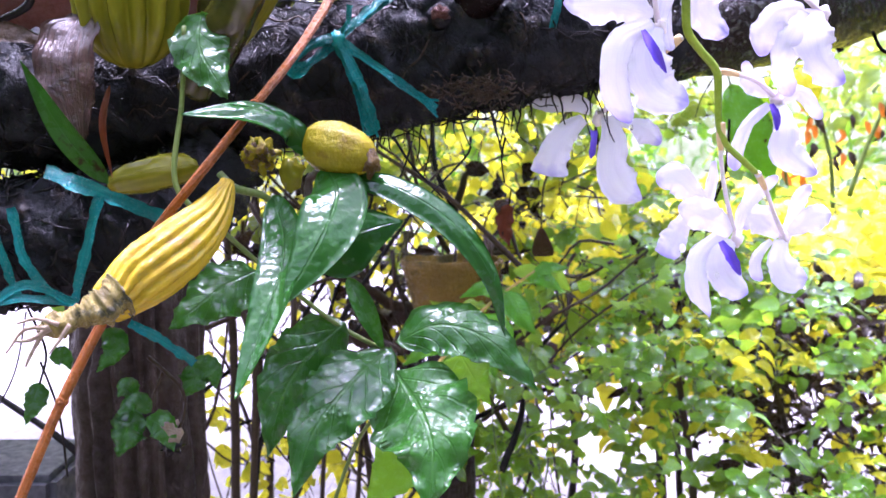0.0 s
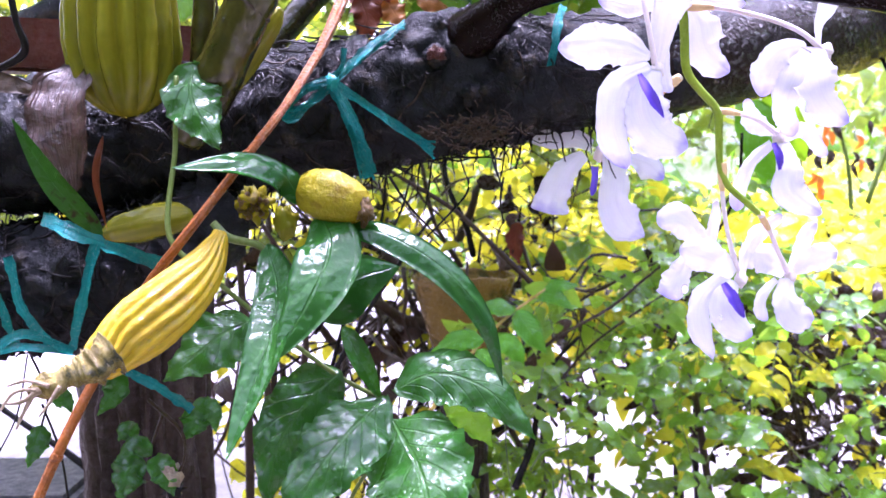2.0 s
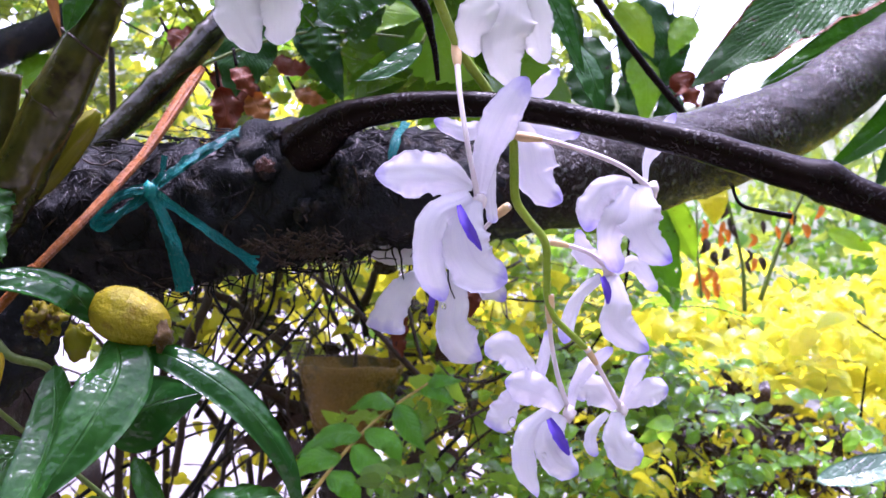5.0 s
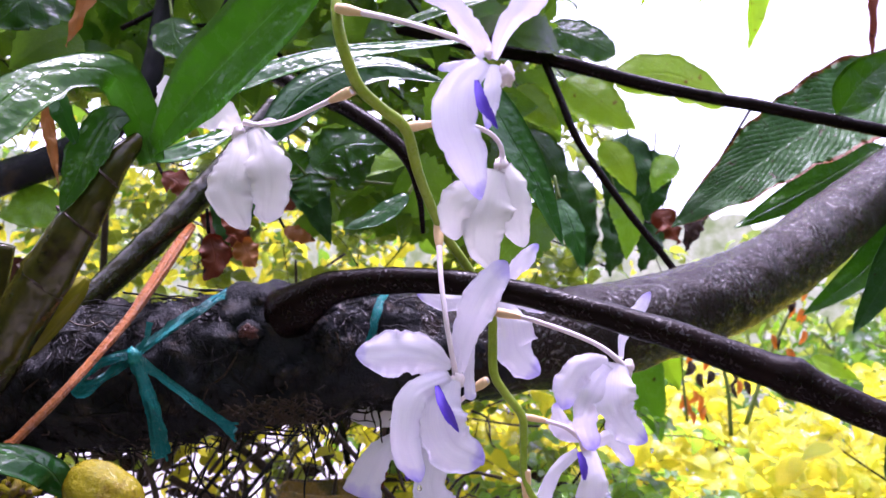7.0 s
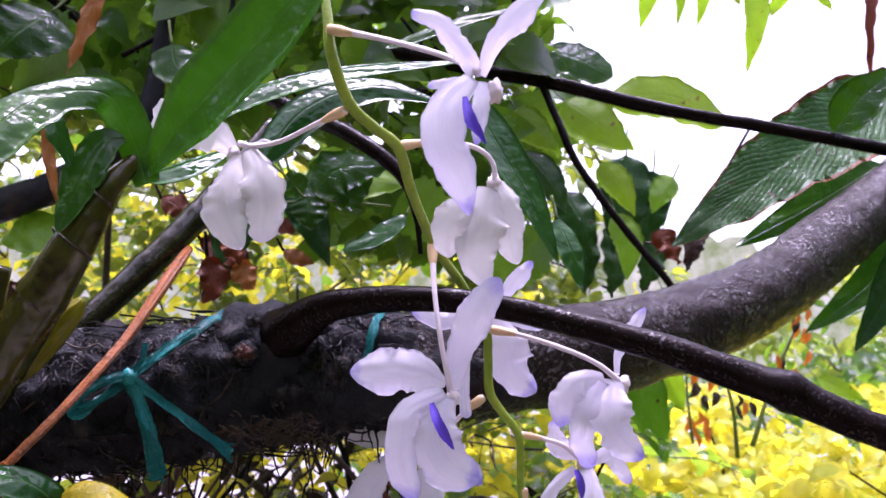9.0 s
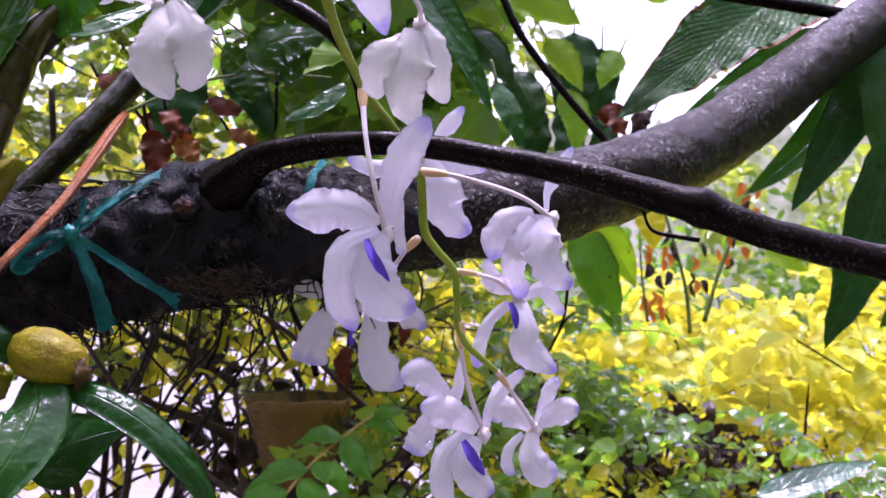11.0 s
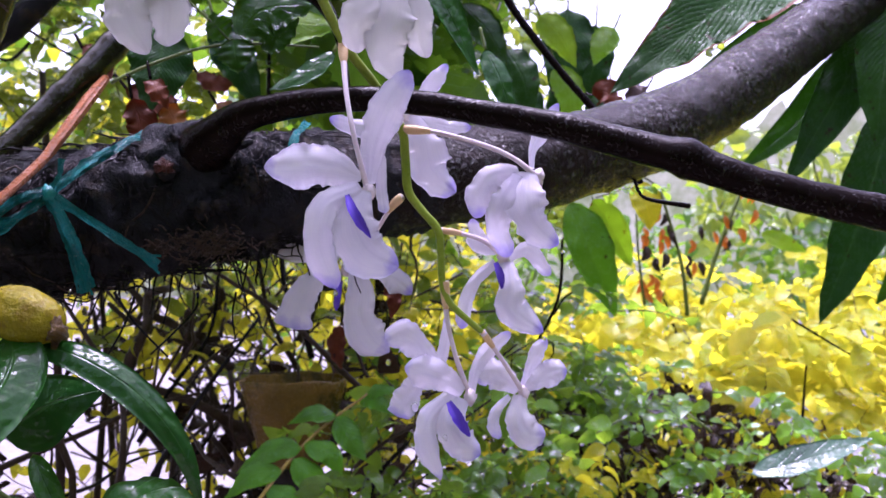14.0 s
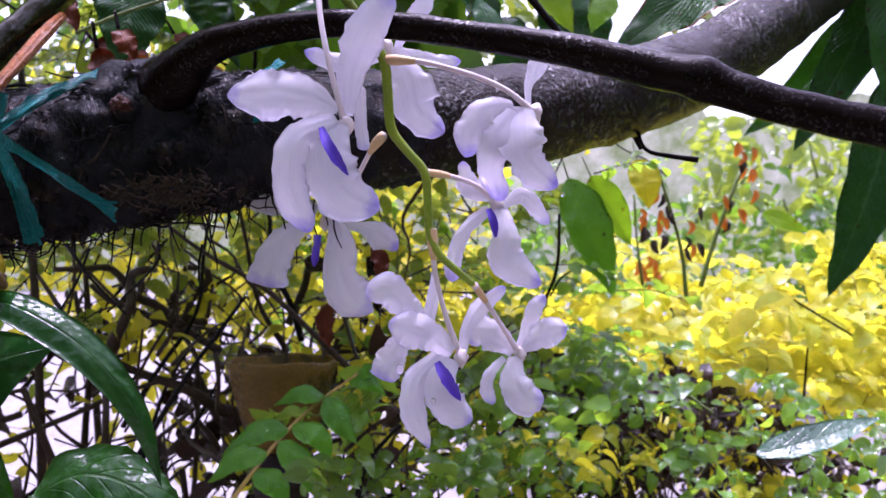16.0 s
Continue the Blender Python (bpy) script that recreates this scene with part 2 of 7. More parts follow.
# Lit copy of the orchid leaf: backlight is put into its brighter colours.
ORCHID_LEAF_LIT = leaf_material("orchid_leaf_painted_backlight", (0.014, 0.075, 0.006), (0.040, 0.150, 0.012), (0.16, 0.40, 0.014), 0.48, 0.2, 1.0, (0.08, 0.22, 0.025), None, False, 0.25, 0.4)
VINE_LEAF = leaf_material("serrated_vine_leaf", (0.012, 0.080, 0.014), (0.045, 0.18, 0.026), (0.20, 0.50, 0.035), 0.48, 0.26, 7.0, (0.08, 0.22, 0.05), None, False, 0.5, 0.7)
SPRIG_LEAF = leaf_material("bright_sprig_leaf", (0.045, 0.22, 0.010), (0.13, 0.42, 0.025), (0.42, 0.80, 0.02), 0.5, 0.10, 9.0, (0.2, 0.44, 0.06), None, False, 0.8, 0.55, 1.2)
SPRIG_TWIG = rough_material("yellow_brown_twig", (0.28, 0.18, 0.03), (0.55, 0.40, 0.10), 60.0, 0.3, 0.4, 0.0006)
SPECK_LEAF = leaf_material("specked_green_leaf", (0.035, 0.13, 0.008), (0.09, 0.25, 0.014), (0.42, 0.74, 0.03), 0.58, 0.2, 8.0, (0.14, 0.32, 0.04), (0.13, 0.07, 0.015))
SHEEN_LEAF = leaf_material("wet_sheen_leaf", (0.03, 0.10, 0.05), (0.06, 0.15, 0.08), (0.10, 0.24, 0.05), 0.12, 0.14, 8.0, None, None, False, 0.8, 1.0)
POD_ORANGE = leaf_material("backlit_orange_pod", (0.26, 0.10, 0.012), (0.55, 0.24, 0.03), (0.88, 0.42, 0.05), 0.55, 0.5, 3.0)
VINE_LEAF_YOUNG = leaf_material("yellow_green_vine_leaf", (0.09, 0.23, 0.014), (0.24, 0.40, 0.03), (0.46, 0.76, 0.04), 0.56, 0.25, 7.0)
SHRUB_LEAF = leaf_material("shrub_leaf_green", (0.005, 0.040, 0.006), (0.044, 0.15, 0.010), (0.26, 0.54, 0.018), 0.44, 0.13, 6.0, None, None, False, 0.5, 0.26, 0.0, 1.7)
SHRUB_LEAF_STUFF = leaf_material("shrub_leaves_green", (0.005, 0.040, 0.006), (0.044, 0.15, 0.010), (0.26, 0.54, 0.018), 0.44, 0.13, 6.0, None, None, True, 0.5, 0.26, 0.0, 1.7)
HEDGE_LEAF = leaf_material("hedge_leaf_green", (0.005, 0.042, 0.010), (0.15, 0.39, 0.028), (0.50, 0.84, 0.035), 0.45, 0.12, 5.0, None, None, True, 0.5, 0.85, 0.0, 1.7)
HEDGE_LEAF_PART = leaf_material("hedge_leaf_single", (0.005, 0.042, 0.010), (0.15, 0.39, 0.028), (0.50, 0.84, 0.035), 0.45, 0.12, 5.0, None, None, False, 0.5, 0.85, 0.0, 1.7)
SMALL_LEAF = leaf_material("bright_small_leaf", (0.012, 0.07, 0.008), (0.20, 0.32, 0.028), (0.46, 0.58, 0.04), 0.45, 0.2, 5.0, None, None, True, 0.32, 0.5, 0.0, 1.2)
SMALL_LEAF_PART = leaf_material("bright_small_leaf_single", (0.012, 0.07, 0.008), (0.20, 0.32, 0.028), (0.46, 0.58, 0.04), 0.45, 0.2, 5.0, None, None, False, 0.32, 0.5, 0.0, 1.2)
LIME_LEAF = leaf_material("lime_yellow_leaf", (0.09, 0.26, 0.010), (0.70, 0.62, 0.016), (0.86, 0.80, 0.020), 0.58, 0.22, 5.0, None, None, True, 0.4, 0.4, 0.0, 1.0)
LIME_LEAF_PART = leaf_material("lime_yellow_leaf_single", (0.09, 0.26, 0.010), (0.70, 0.62, 0.016), (0.86, 0.80, 0.020), 0.58, 0.22, 5.0, None, None, False, 0.4, 0.4, 0.0, 1.0)
BIG_LEAF = leaf_material("large_dark_leaf", (0.010, 0.060, 0.014), (0.034, 0.125, 0.020), (0.11, 0.30, 0.018), 0.34, 0.26, 24.0, (0.07, 0.18, 0.05), (0.05, 0.035, 0.012), False, 0.6, 0.2, 0.5)
RIBBED_LEAF = leaf_material("wet_ribbed_leaf", (0.009, 0.055, 0.014), (0.032, 0.115, 0.020), (0.10, 0.28, 0.018), 0.3, 0.34, 26.0, (0.10, 0.22, 0.08), (0.05, 0.035, 0.012), False, 1.4, 0.12, 0.7, margin=(0.14, 0.05, 0.014))
HANGING_LEAF = leaf_material("backlit_hanging_leaf", (0.12, 0.26, 0.012), (0.30, 0.42, 0.025), (0.60, 0.84, 0.035), 0.66, 0.3, 10.0, None, (0.30, 0.20, 0.02), False, 0.3, 0.25)
RED_LEAF = leaf_material("dead_red_brown_leaf", (0.05, 0.010, 0.004), (0.20, 0.05, 0.012), (0.34, 0.07, 0.012), 0.35, 0.5, 7.0, None, (0.03, 0.012, 0.008), False, 0.2, 0.25)
DRY_LEAF = leaf_material("dry_orange_leaf", (0.16, 0.06, 0.012), (0.38, 0.16, 0.03), (0.60, 0.28, 0.04), 0.42, 0.45, 2.0, None, (0.07, 0.025, 0.008), False, 0.2, 0.3)
PETAL = petal_material("white_lavender_petal", (0.90, 0.875, 0.93), (0.24, 0.15, 0.74), 0.60, 0.86, 0.95)
PETAL_WHITE = petal_material("fading_white_petal", (0.80, 0.79, 0.78), (0.64, 0.60, 0.68), 0.66, 0.8, 0.5)
LIP = petal_material("violet_lip", (0.17, 0.09, 0.62), (0.09, 0.03, 0.52), 0.25, 0.3, 0.8)
COLUMN = rough_material("cream_pink_column", (0.62, 0.50, 0.50), (0.80, 0.72, 0.74), 90.0, 0.35, 0.2, 0.0005)
WATER = Mat("water_drop")
WATER.colour((1.0, 1.0, 1.0))
WATER.set(0.0, 0.5)
WATER.b.inputs["Transmission Weight"].default_value = 1.0
WATER.b.inputs["IOR"].default_value = 1.33
WATER = WATER.m

# ---- kit of forms ----
FACE = (0.0, -1.0, 0.15)


def thing(name, at, label, category, group="", kind=""):
    ob = new(name)
    ob.location = at
    ob.empty_display_size = 0.02
    return tagged(ob, label, category, group, kind)


def mesh_part(name, verts, faces, material, parent=None, label="", uvs=None, smooth=True):
    """One mesh object from world coordinates, hung under its thing without moving it."""
    me = bpy.data.meshes.new(name)
    verts = np.asarray(verts, dtype=float)
    origin = verts.mean(axis=0)
    me.from_pydata((verts - origin).tolist(), [], [tuple(f) for f in faces])
    me.materials.append(material)
    if smooth:
        me.polygons.foreach_set("use_smooth", [True] * len(me.polygons))
    if uvs is not None:
        layer = me.uv_layers.new(name="UVMap")
        idx = np.zeros(len(me.loops), dtype=np.int32)
        me.loops.foreach_get("vertex_index", idx)
        layer.data.foreach_set("uv", np.asarray(uvs, dtype=np.float32)[idx].ravel())
    me.update()
    ob = new(name, me)
    if parent is not None:
        ob.parent = parent
        at = Vector((0, 0, 0))
        up = parent
        while up is not None:
            at += up.location
            up = up.parent
        ob.location = Vector(origin) - at
    else:
        ob.location = origin
    if label:
        ob["label"] = label
    return ob


def spline(points, n):
    """n points along a smooth line through the given ones (any number of columns)."""
    p = np.array(points, dtype=float)
    if len(p) == 2:
        p = np.array([p[0], (p[0] + p[1]) / 2, p[1]])
    p = np.vstack([2 * p[0] - p[1], p, 2 * p[-1] - p[-2]])
    seg = np.linalg.norm(np.diff(p[1:-1, :3], axis=0), axis=1)
    s = np.concatenate([[0], np.cumsum(seg)]) / max(seg.sum(), 1e-9)
    out = []
    for u in np.linspace(0, 1, n):
        i = min(int(np.searchsorted(s, u, side="right")) - 1, len(seg) - 1)
        t = (u - s[i]) / max(s[i + 1] - s[i], 1e-9)
        a, b, c, d = p[i], p[i + 1], p[i + 2], p[i + 3]
        out.append(0.5 * (2 * b + (c - a) * t + (2 * a - 5 * b + 4 * c - d) * t * t + (3 * b - a - 3 * c + d) * t ** 3))
    return np.array(out)


def normed(v):
    return v / np.maximum(np.linalg.norm(v, axis=-1, keepdims=True), 1e-9)


def tube_data(points, n=40, sides=12, lump=0.0, lump_size=0.03, ridges=0, ridge=0.0, rings=0, ring=0.0, wobble=0.0):
    """A tapered tube through rows of x, y, z, radius."""
    c = spline(points, n)
    line, rad = c[:, :3], np.maximum(c[:, 3], 0.0002)
    tan = normed(np.gradient(line, axis=0))
    ref = np.array((0.0, 0.0, 1.0)) if abs(tan[:, 2]).mean() < 0.8 else np.array((0.0, 1.0, 0.0))
    a = normed(np.cross(tan, ref))
    b = np.cross(tan, a)
    verts, uvs = [], []
    for i in range(n):
        for j in range(sides):
            w = 2 * math.pi * j / sides
            way = a[i] * math.cos(w) + b[i] * math.sin(w)
            r = rad[i]
            if ridges:
                lean = wobble * noise.noise(Vector((i / n * 3.0, math.cos(w) * 1.5, math.sin(w) * 1.5)))
                r *= 1 + ridge * (abs(math.cos((w + lean) * ridges / 2)) - 0.5) * min(1.0, 6 * i / n)
            if rings:
                r *= 1 + ring * max(0.0, math.cos(2 * math.pi * rings * i / (n - 1))) ** 6
            p = line[i] + way * r
            if lump:
                q = Vector(p)
                r += rad[i] * lump * (noise.noise(q / lump_size) + 0.5 * noise.noise(q / lump_size * 2.7) + 0.25 * noise.noise(q / lump_size * 7.0))
                p = line[i] + way * r
            verts.append(p)
            uvs.append((i / (n - 1) * 1.0, j / sides))
    faces = [(i * sides + j, i * sides + (j + 1) % sides, (i + 1) * sides + (j + 1) % sides, (i + 1) * sides + j) for i in range(n - 1) for j in range(sides)]
    faces.append(tuple(range(sides - 1, -1, -1)))
    faces.append(tuple((n - 1) * sides + j for j in range(sides)))
    return np.array(verts), faces, np.array(uvs)


def tube(name, points, material, parent=None, label="", **kw):
    v, f, uv = tube_data(points, **kw)
    return mesh_part(name, v, f, material, parent, label, uv)


PROFILES = {
    "sword": lambda u: min(1.0, 0.22 + u * 2.6) * min(1.0, (1.0 - u) * 2.6) ** 0.6 if u < 1 else 0.0,
    "strap": lambda u: min(1.0, (u + 0.12) * 3.2) * min(1.0, ((1.0 - u) * 2.6 + 0.0) ** 0.6),
    "lance": lambda u: (math.sin(math.pi * u ** 0.75)) ** 0.8 * (1 - 0.15 * u),
    "ovate": lambda u: (math.sin(math.pi * u ** 0.62)) ** 0.85,
    "leaflet": lambda u: (math.sin(math.pi * u ** 0.72)) ** 0.9 * (1.12 - 0.3 * u),
    "oval": lambda u: (max(0.0, 1 - abs(2 * u - 1) ** 2.3)) ** 0.6,
    "petal": lambda u: (0.18 + 0.82 * (u / 0.64) ** 1.2 if u < 0.64 else (max(0.0, 1 - ((u - 0.64) / 0.36) ** 2.1)) ** 0.65) + 0.03,
    "sepal": lambda u: (0.22 + 0.78 * math.sin(math.pi * min(1.0, u / 0.55) / 2) if u < 0.55 else (max(0.0, 1 - ((u - 0.55) / 0.45) ** 1.7)) ** 0.8) + 0.02,
    "ribbon": lambda u: 1.0,
    "spoon": lambda u: 0.3 + 0.7 * min(1.0, u * 2.2) if u < 0.55 else (max(0.0, 1 - ((u - 0.55) / 0.45) ** 2.6)) ** 0.55,
}


def blade_data(points, width, profile="ovate", face=FACE, fold=0.0, cup=0.0, ruffle=0.0, waves=4, teeth=0, tooth=0.0, twist=0.0, nu=18, nv=6, thick=0.0005, seed=0, skew=0.0, ragged=0.0):
    """A leaf, petal or ribbon along a bent midrib: points from base to tip."""
    rnd = random.Random(seed)
    ph = [rnd.uniform(0, 6.28) for _ in range(4)]
    line = spline(points, nu + 1)[:, :3]
    tan = normed(np.gradient(line, axis=0))
    f = np.array(face, dtype=float)
    prof = PROFILES[profile]
    top, uvs, nrm = [], [], []
    for i in range(nu + 1):
        u = i / nu
        side = np.cross(tan[i], f)
        if np.linalg.norm(side) < 1e-4:
            side = np.cross(tan[i], (1.0, 0.0, 0.3))
        side = side / np.linalg.norm(side)
        n = np.cross(side, tan[i])
        a = twist * (u - 0.3)
        side, n = side * math.cos(a) + n * math.sin(a), n * math.cos(a) - side * math.sin(a)
        w = max(prof(u), 0.015) * width * 0.5
        for j in range(-nv // 2, nv // 2 + 1):
            v = j / (nv // 2)
            ww = w
            if teeth and abs(v) > 0.99:
                saw = (u * teeth) % 1.0
                ww = w * (1 + tooth * (1 - saw))
            if ragged:
                ww = w * (1 + ragged * (noise.noise(Vector((u * 7.0, ph[3] + (3.0 if v > 0 else 0.0), 0.0))) + 0.6 * noise.noise(Vector((u * 19.0, ph[3] + (9.0 if v > 0 else 0.0), 1.0)))))
            off = fold * abs(v) * ww + cup * v * v * ww + ruffle * abs(v) ** 1.5 * width * math.sin(waves * 2 * math.pi * u + ph[0] + (ph[1] if v > 0 else 0)) + 0.35 * ruffle * width * math.sin(5.1 * u + 2 * v + ph[2]) + 0.55 * ruffle * width * abs(v) ** 4 * u * math.sin(waves * 16.0 * u + ph[1] + 4 * v)
            top.append(line[i] + side * v * ww * (1 + skew * (1 if v > 0 else -1)) + n * off)
            nrm.append(n)
            uvs.append((u, 0.5 + 0.5 * v))
    m = 2 * (nv // 2) + 1
    faces = [(i * m + j, i * m + j + 1, (i + 1) * m + j + 1, (i + 1) * m + j) for i in range(nu) for j in range(m - 1)]
    top, nrm, uvs = np.array(top), np.array(nrm), np.array(uvs)
    if thick:
        k = len(top)
        faces += [tuple(k + q for q in reversed(fc)) for fc in faces]
        rim = [i * m for i in range(nu + 1)] + [nu * m + j for j in range(1, m)] + [i * m + m - 1 for i in range(nu - 1, -1, -1)] + list(range(m - 2, 0, -1))
        faces += [(rim[q], k + rim[q], k + rim[(q + 1) % len(rim)], rim[(q + 1) % len(rim)]) for q in range(len(rim))]
        top, uvs = np.vstack([top, top - nrm * thick]), np.vstack([uvs, uvs])
    return top, faces, uvs


def blade(name, points, width, material, parent=None, label="", **kw):
    v, f, uv = blade_data(points, width, **kw)
    return mesh_part(name, v, f, material, parent, label, uv)


def ball_data(at, size, rings=8, sides=10, lump=0.0):
    """A lumpy egg of three radii, z up."""
    verts, faces = [], []
    for i in range(rings + 1):
        a = math.pi * i / rings
        for j in range(sides):
            b = 2 * math.pi * j / sides
            p = Vector((math.sin(a) * math.cos(b), math.sin(a) * math.sin(b), math.cos(a)))
            s = 1 + lump * noise.noise(p * 2.3 + Vector(at) * 40)
            verts.append([at[q] + p[q] * size[q] * s for q in range(3)])
    for i in range(rings):
        for j in range(sides):
            faces.append((i * sides + j, (i + 1) * sides + j, (i + 1) * sides + (j + 1) % sides, i * sides + (j + 1) % sides))
    return np.array(verts), faces


def leaf_template(profile, nu=5, nv=2, fold=0.3, droop=0.25, teeth=0, tooth=0.0, ratio=0.5):
    """A unit leaf: base at the origin, along +y, facing +z."""
    pts = [(0, 0, 0), (0, 0.5, 0.03), (0, 1.0, -droop)]
    return blade_data(pts, ratio, profile, face=(0, 0, 1), fold=fold, nu=nu, nv=nv, thick=0, teeth=teeth, tooth=tooth)


def rotations(ways, normals, rng=None):
    """Matrices whose y column is the way and z column near the normal."""
    y = normed(ways)
    x = normed(np.cross(y, normals))
    z = np.cross(x, y)
    return np.stack([x, y, z], axis=-1)


def scatter_data(template, places, ways, normals, sizes):
    v, f, uv = template
    rot = rotations(ways, normals)
    allv = np.einsum("nij,kj->nki", rot, v) * sizes[:, None, None] + places[:, None, :]
    n, k = len(places), len(v)
    fa = np.array(f)
    faces = (fa[None] + (np.arange(n) * k)[:, None, None]).reshape(-1, fa.shape[1])
    return allv.reshape(-1, 3), faces.tolist(), np.tile(uv, (n, 1))


def leaf_parts(template_meshes, parent, places, ways, normals, sizes, name="leaf", label=""):
    """Single leaves on shared meshes under one thing."""
    rot = rotations(ways, normals)
    at = Vector((0, 0, 0))
    up = parent
    while up is not None:
        at += up.location
        up = up.parent
    for i in range(len(places)):
        ob = new(name, template_meshes[i % len(template_meshes)])
        ob.parent = parent
        m = Matrix(rot[i].tolist()).to_4x4()
        ob.matrix_basis = Matrix.Translation(Vector(places[i]) - at) @ m @ Matrix.Scale(float(sizes[i]), 4)
        if label:
            ob["label"] = label


def template_mesh(name, template, material):
    v, f, uv = template
    me = bpy.data.meshes.new(name)
    me.from_pydata(v.tolist(), [], f)
    me.materials.append(material)
    me.polygons.foreach_set("use_smooth", [True] * len(me.polygons))
    layer = me.uv_layers.new(name="UVMap")
    idx = np.zeros(len(me.loops), dtype=np.int32)
    me.loops.foreach_get("vertex_index", idx)
    layer.data.foreach_set("uv", np.asarray(uv, dtype=np.float32)[idx].ravel())
    return me


def twigs_data(lines, sides=5, n=8):
    """Many thin tubes joined into one mesh."""
    vs, fs, us, k = [], [], [], 0
    for pts in lines:
        v, f, uv = tube_data(pts, n=n, sides=sides)
        vs.append(v)
        us.append(uv)
        fs += [tuple(q + k for q in fc) for fc in f]
        k += len(v)
    return np.vstack(vs), fs, np.vstack(us)

def petal_data(rows, face=FACE, cup=-0.2, fold=0.0, ruffle=0.047, tip=0.10, seed=0, nu=40, nv=14, thick=0.0004):
    """A petal along a bent midrib: rows of x, y, z, width from claw to tip, with soft uneven edges."""
    c = spline(rows, nu + 1)
    line, wide = c[:, :3], np.maximum(c[:, 3], 0.0012)
    tan = normed(np.gradient(line, axis=0))
    top, nrm, uvs = [], [], []
    for i in range(nu + 1):
        u = i / nu
        side = normed(np.cross(tan[i], np.array(face)))
        n = np.cross(side, tan[i])
        w = wide[i] / 2
        if u > 1 - tip:
            w *= max(0.04, 1 - ((u - 1 + tip) / tip) ** 2) ** 0.5
        for j in range(-nv // 2, nv // 2 + 1):
            v = j / (nv // 2)
            q = seed * 3.7 + (11.0 if v > 0 else 0.0)
            out = 1 + abs(v) * (0.26 * noise.noise(Vector((u * 4.5, q, 0.0))) + 0.15 * noise.noise(Vector((u * 13.0, q, 5.0))) + 0.07 * noise.noise(Vector((u * 31.0, q, 3.0)))) * min(1.0, u * 3)
            crimp = 4.2 * v * v * noise.noise(Vector((u * 4.0, q, 9.0))) + 2.8 * v ** 4 * noise.noise(Vector((u * 15.0, q, 2.0))) + 0.6 * noise.noise(Vector((u * 6.0, v * 3.0, q)))
            off = (cup * v * v + fold * abs(v)) * w + ruffle * crimp * wide[i] - 0.02 * wide[i] * math.exp(-(v * 9) ** 2)
            top.append(line[i] + side * v * w * out + n * off)
            nrm.append(n)
            uvs.append((u, 0.5 + 0.5 * v))
    m = 2 * (nv // 2) + 1
    faces = [(i * m + j, i * m + j + 1, (i + 1) * m + j + 1, (i + 1) * m + j) for i in range(nu) for j in range(m - 1)]
    k = len(top)
    faces += [tuple(k + q for q in reversed(fc)) for fc in faces]
    rim = [i * m for i in range(nu + 1)] + [nu * m + j for j in range(1, m)] + [i * m + m - 1 for i in range(nu - 1, -1, -1)] + list(range(m - 2, 0, -1))
    faces += [(rim[q], k + rim[q], k + rim[(q + 1) % len(rim)], rim[(q + 1) % len(rim)]) for q in range(len(rim))]
    top, nrm, uvs = np.array(top), np.array(nrm), np.array(uvs)
    return np.vstack([top, top - nrm * thick]), faces, np.vstack([uvs, uvs])


def petal(parent, name, rows, material, label="", **kw):
    v, f, uv = petal_data(rows, seed=int(rows[0][0] * 5000 + rows[-1][2] * 7000), **kw)
    return mesh_part(name, v, f, material, parent, label, uv)


def wide_leaf(rows, material, parent, label="", face=FACE, fold=0.0):
    """A leaf whose rows give its width as it turns towards or away from the eye."""
    v, f, uv = petal_data(rows, face=face, cup=-0.1, fold=fold, ruffle=0.012, tip=0.12, seed=len(label), nu=44, nv=12, thick=0.0006)
    return mesh_part("leaf", v, f, material, parent, label, uv)


# ---- the tree limb ----
limb_thing = thing("tree_branch", (0.0, 0.55, 1.33), "wet dark tree branch matted with roots and one arching shoot", "branch")
LIMB = [(-0.436, 0.512, 1.295, 0.04), (-0.354, 0.522, 1.292, 0.041), (-0.293, 0.532, 1.289, 0.042), (-0.224, 0.547, 1.288, 0.043), (-0.151, 0.559, 1.299, 0.043)] + [(-0.075, 0.562, 1.31, 0.044), (-0.006, 0.564, 1.322, 0.042), (0.038, 0.568, 1.329, 0.04), (0.095, 0.577, 1.337, 0.037), (0.16, 0.597, 1.345, 0.0355), (0.222, 0.619, 1.356, 0.035), (0.289, 0.659, 1.373, 0.0345), (0.361, 0.704, 1.399, 0.034), (0.438, 0.764, 1.436, 0.034), (0.528, 0.834, 1.493, 0.034), (0.63, 0.904, 1.561, 0.033), (0.802, 1.004, 1.677, 0.032), (1.222, 1.204, 1.984, 0.03)]
tube("rooted_limb", LIMB[:10], BARK, limb_thing, "black limb covered in matted orchid roots", n=190, sides=72, lump=0.17, lump_size=0.014)
tube("bare_limb", LIMB[8:], BARK_PALE, limb_thing, "wet grey-brown bare bark", n=260, sides=80, lump=0.055, lump_size=0.022, rings=60, ring=0.012)
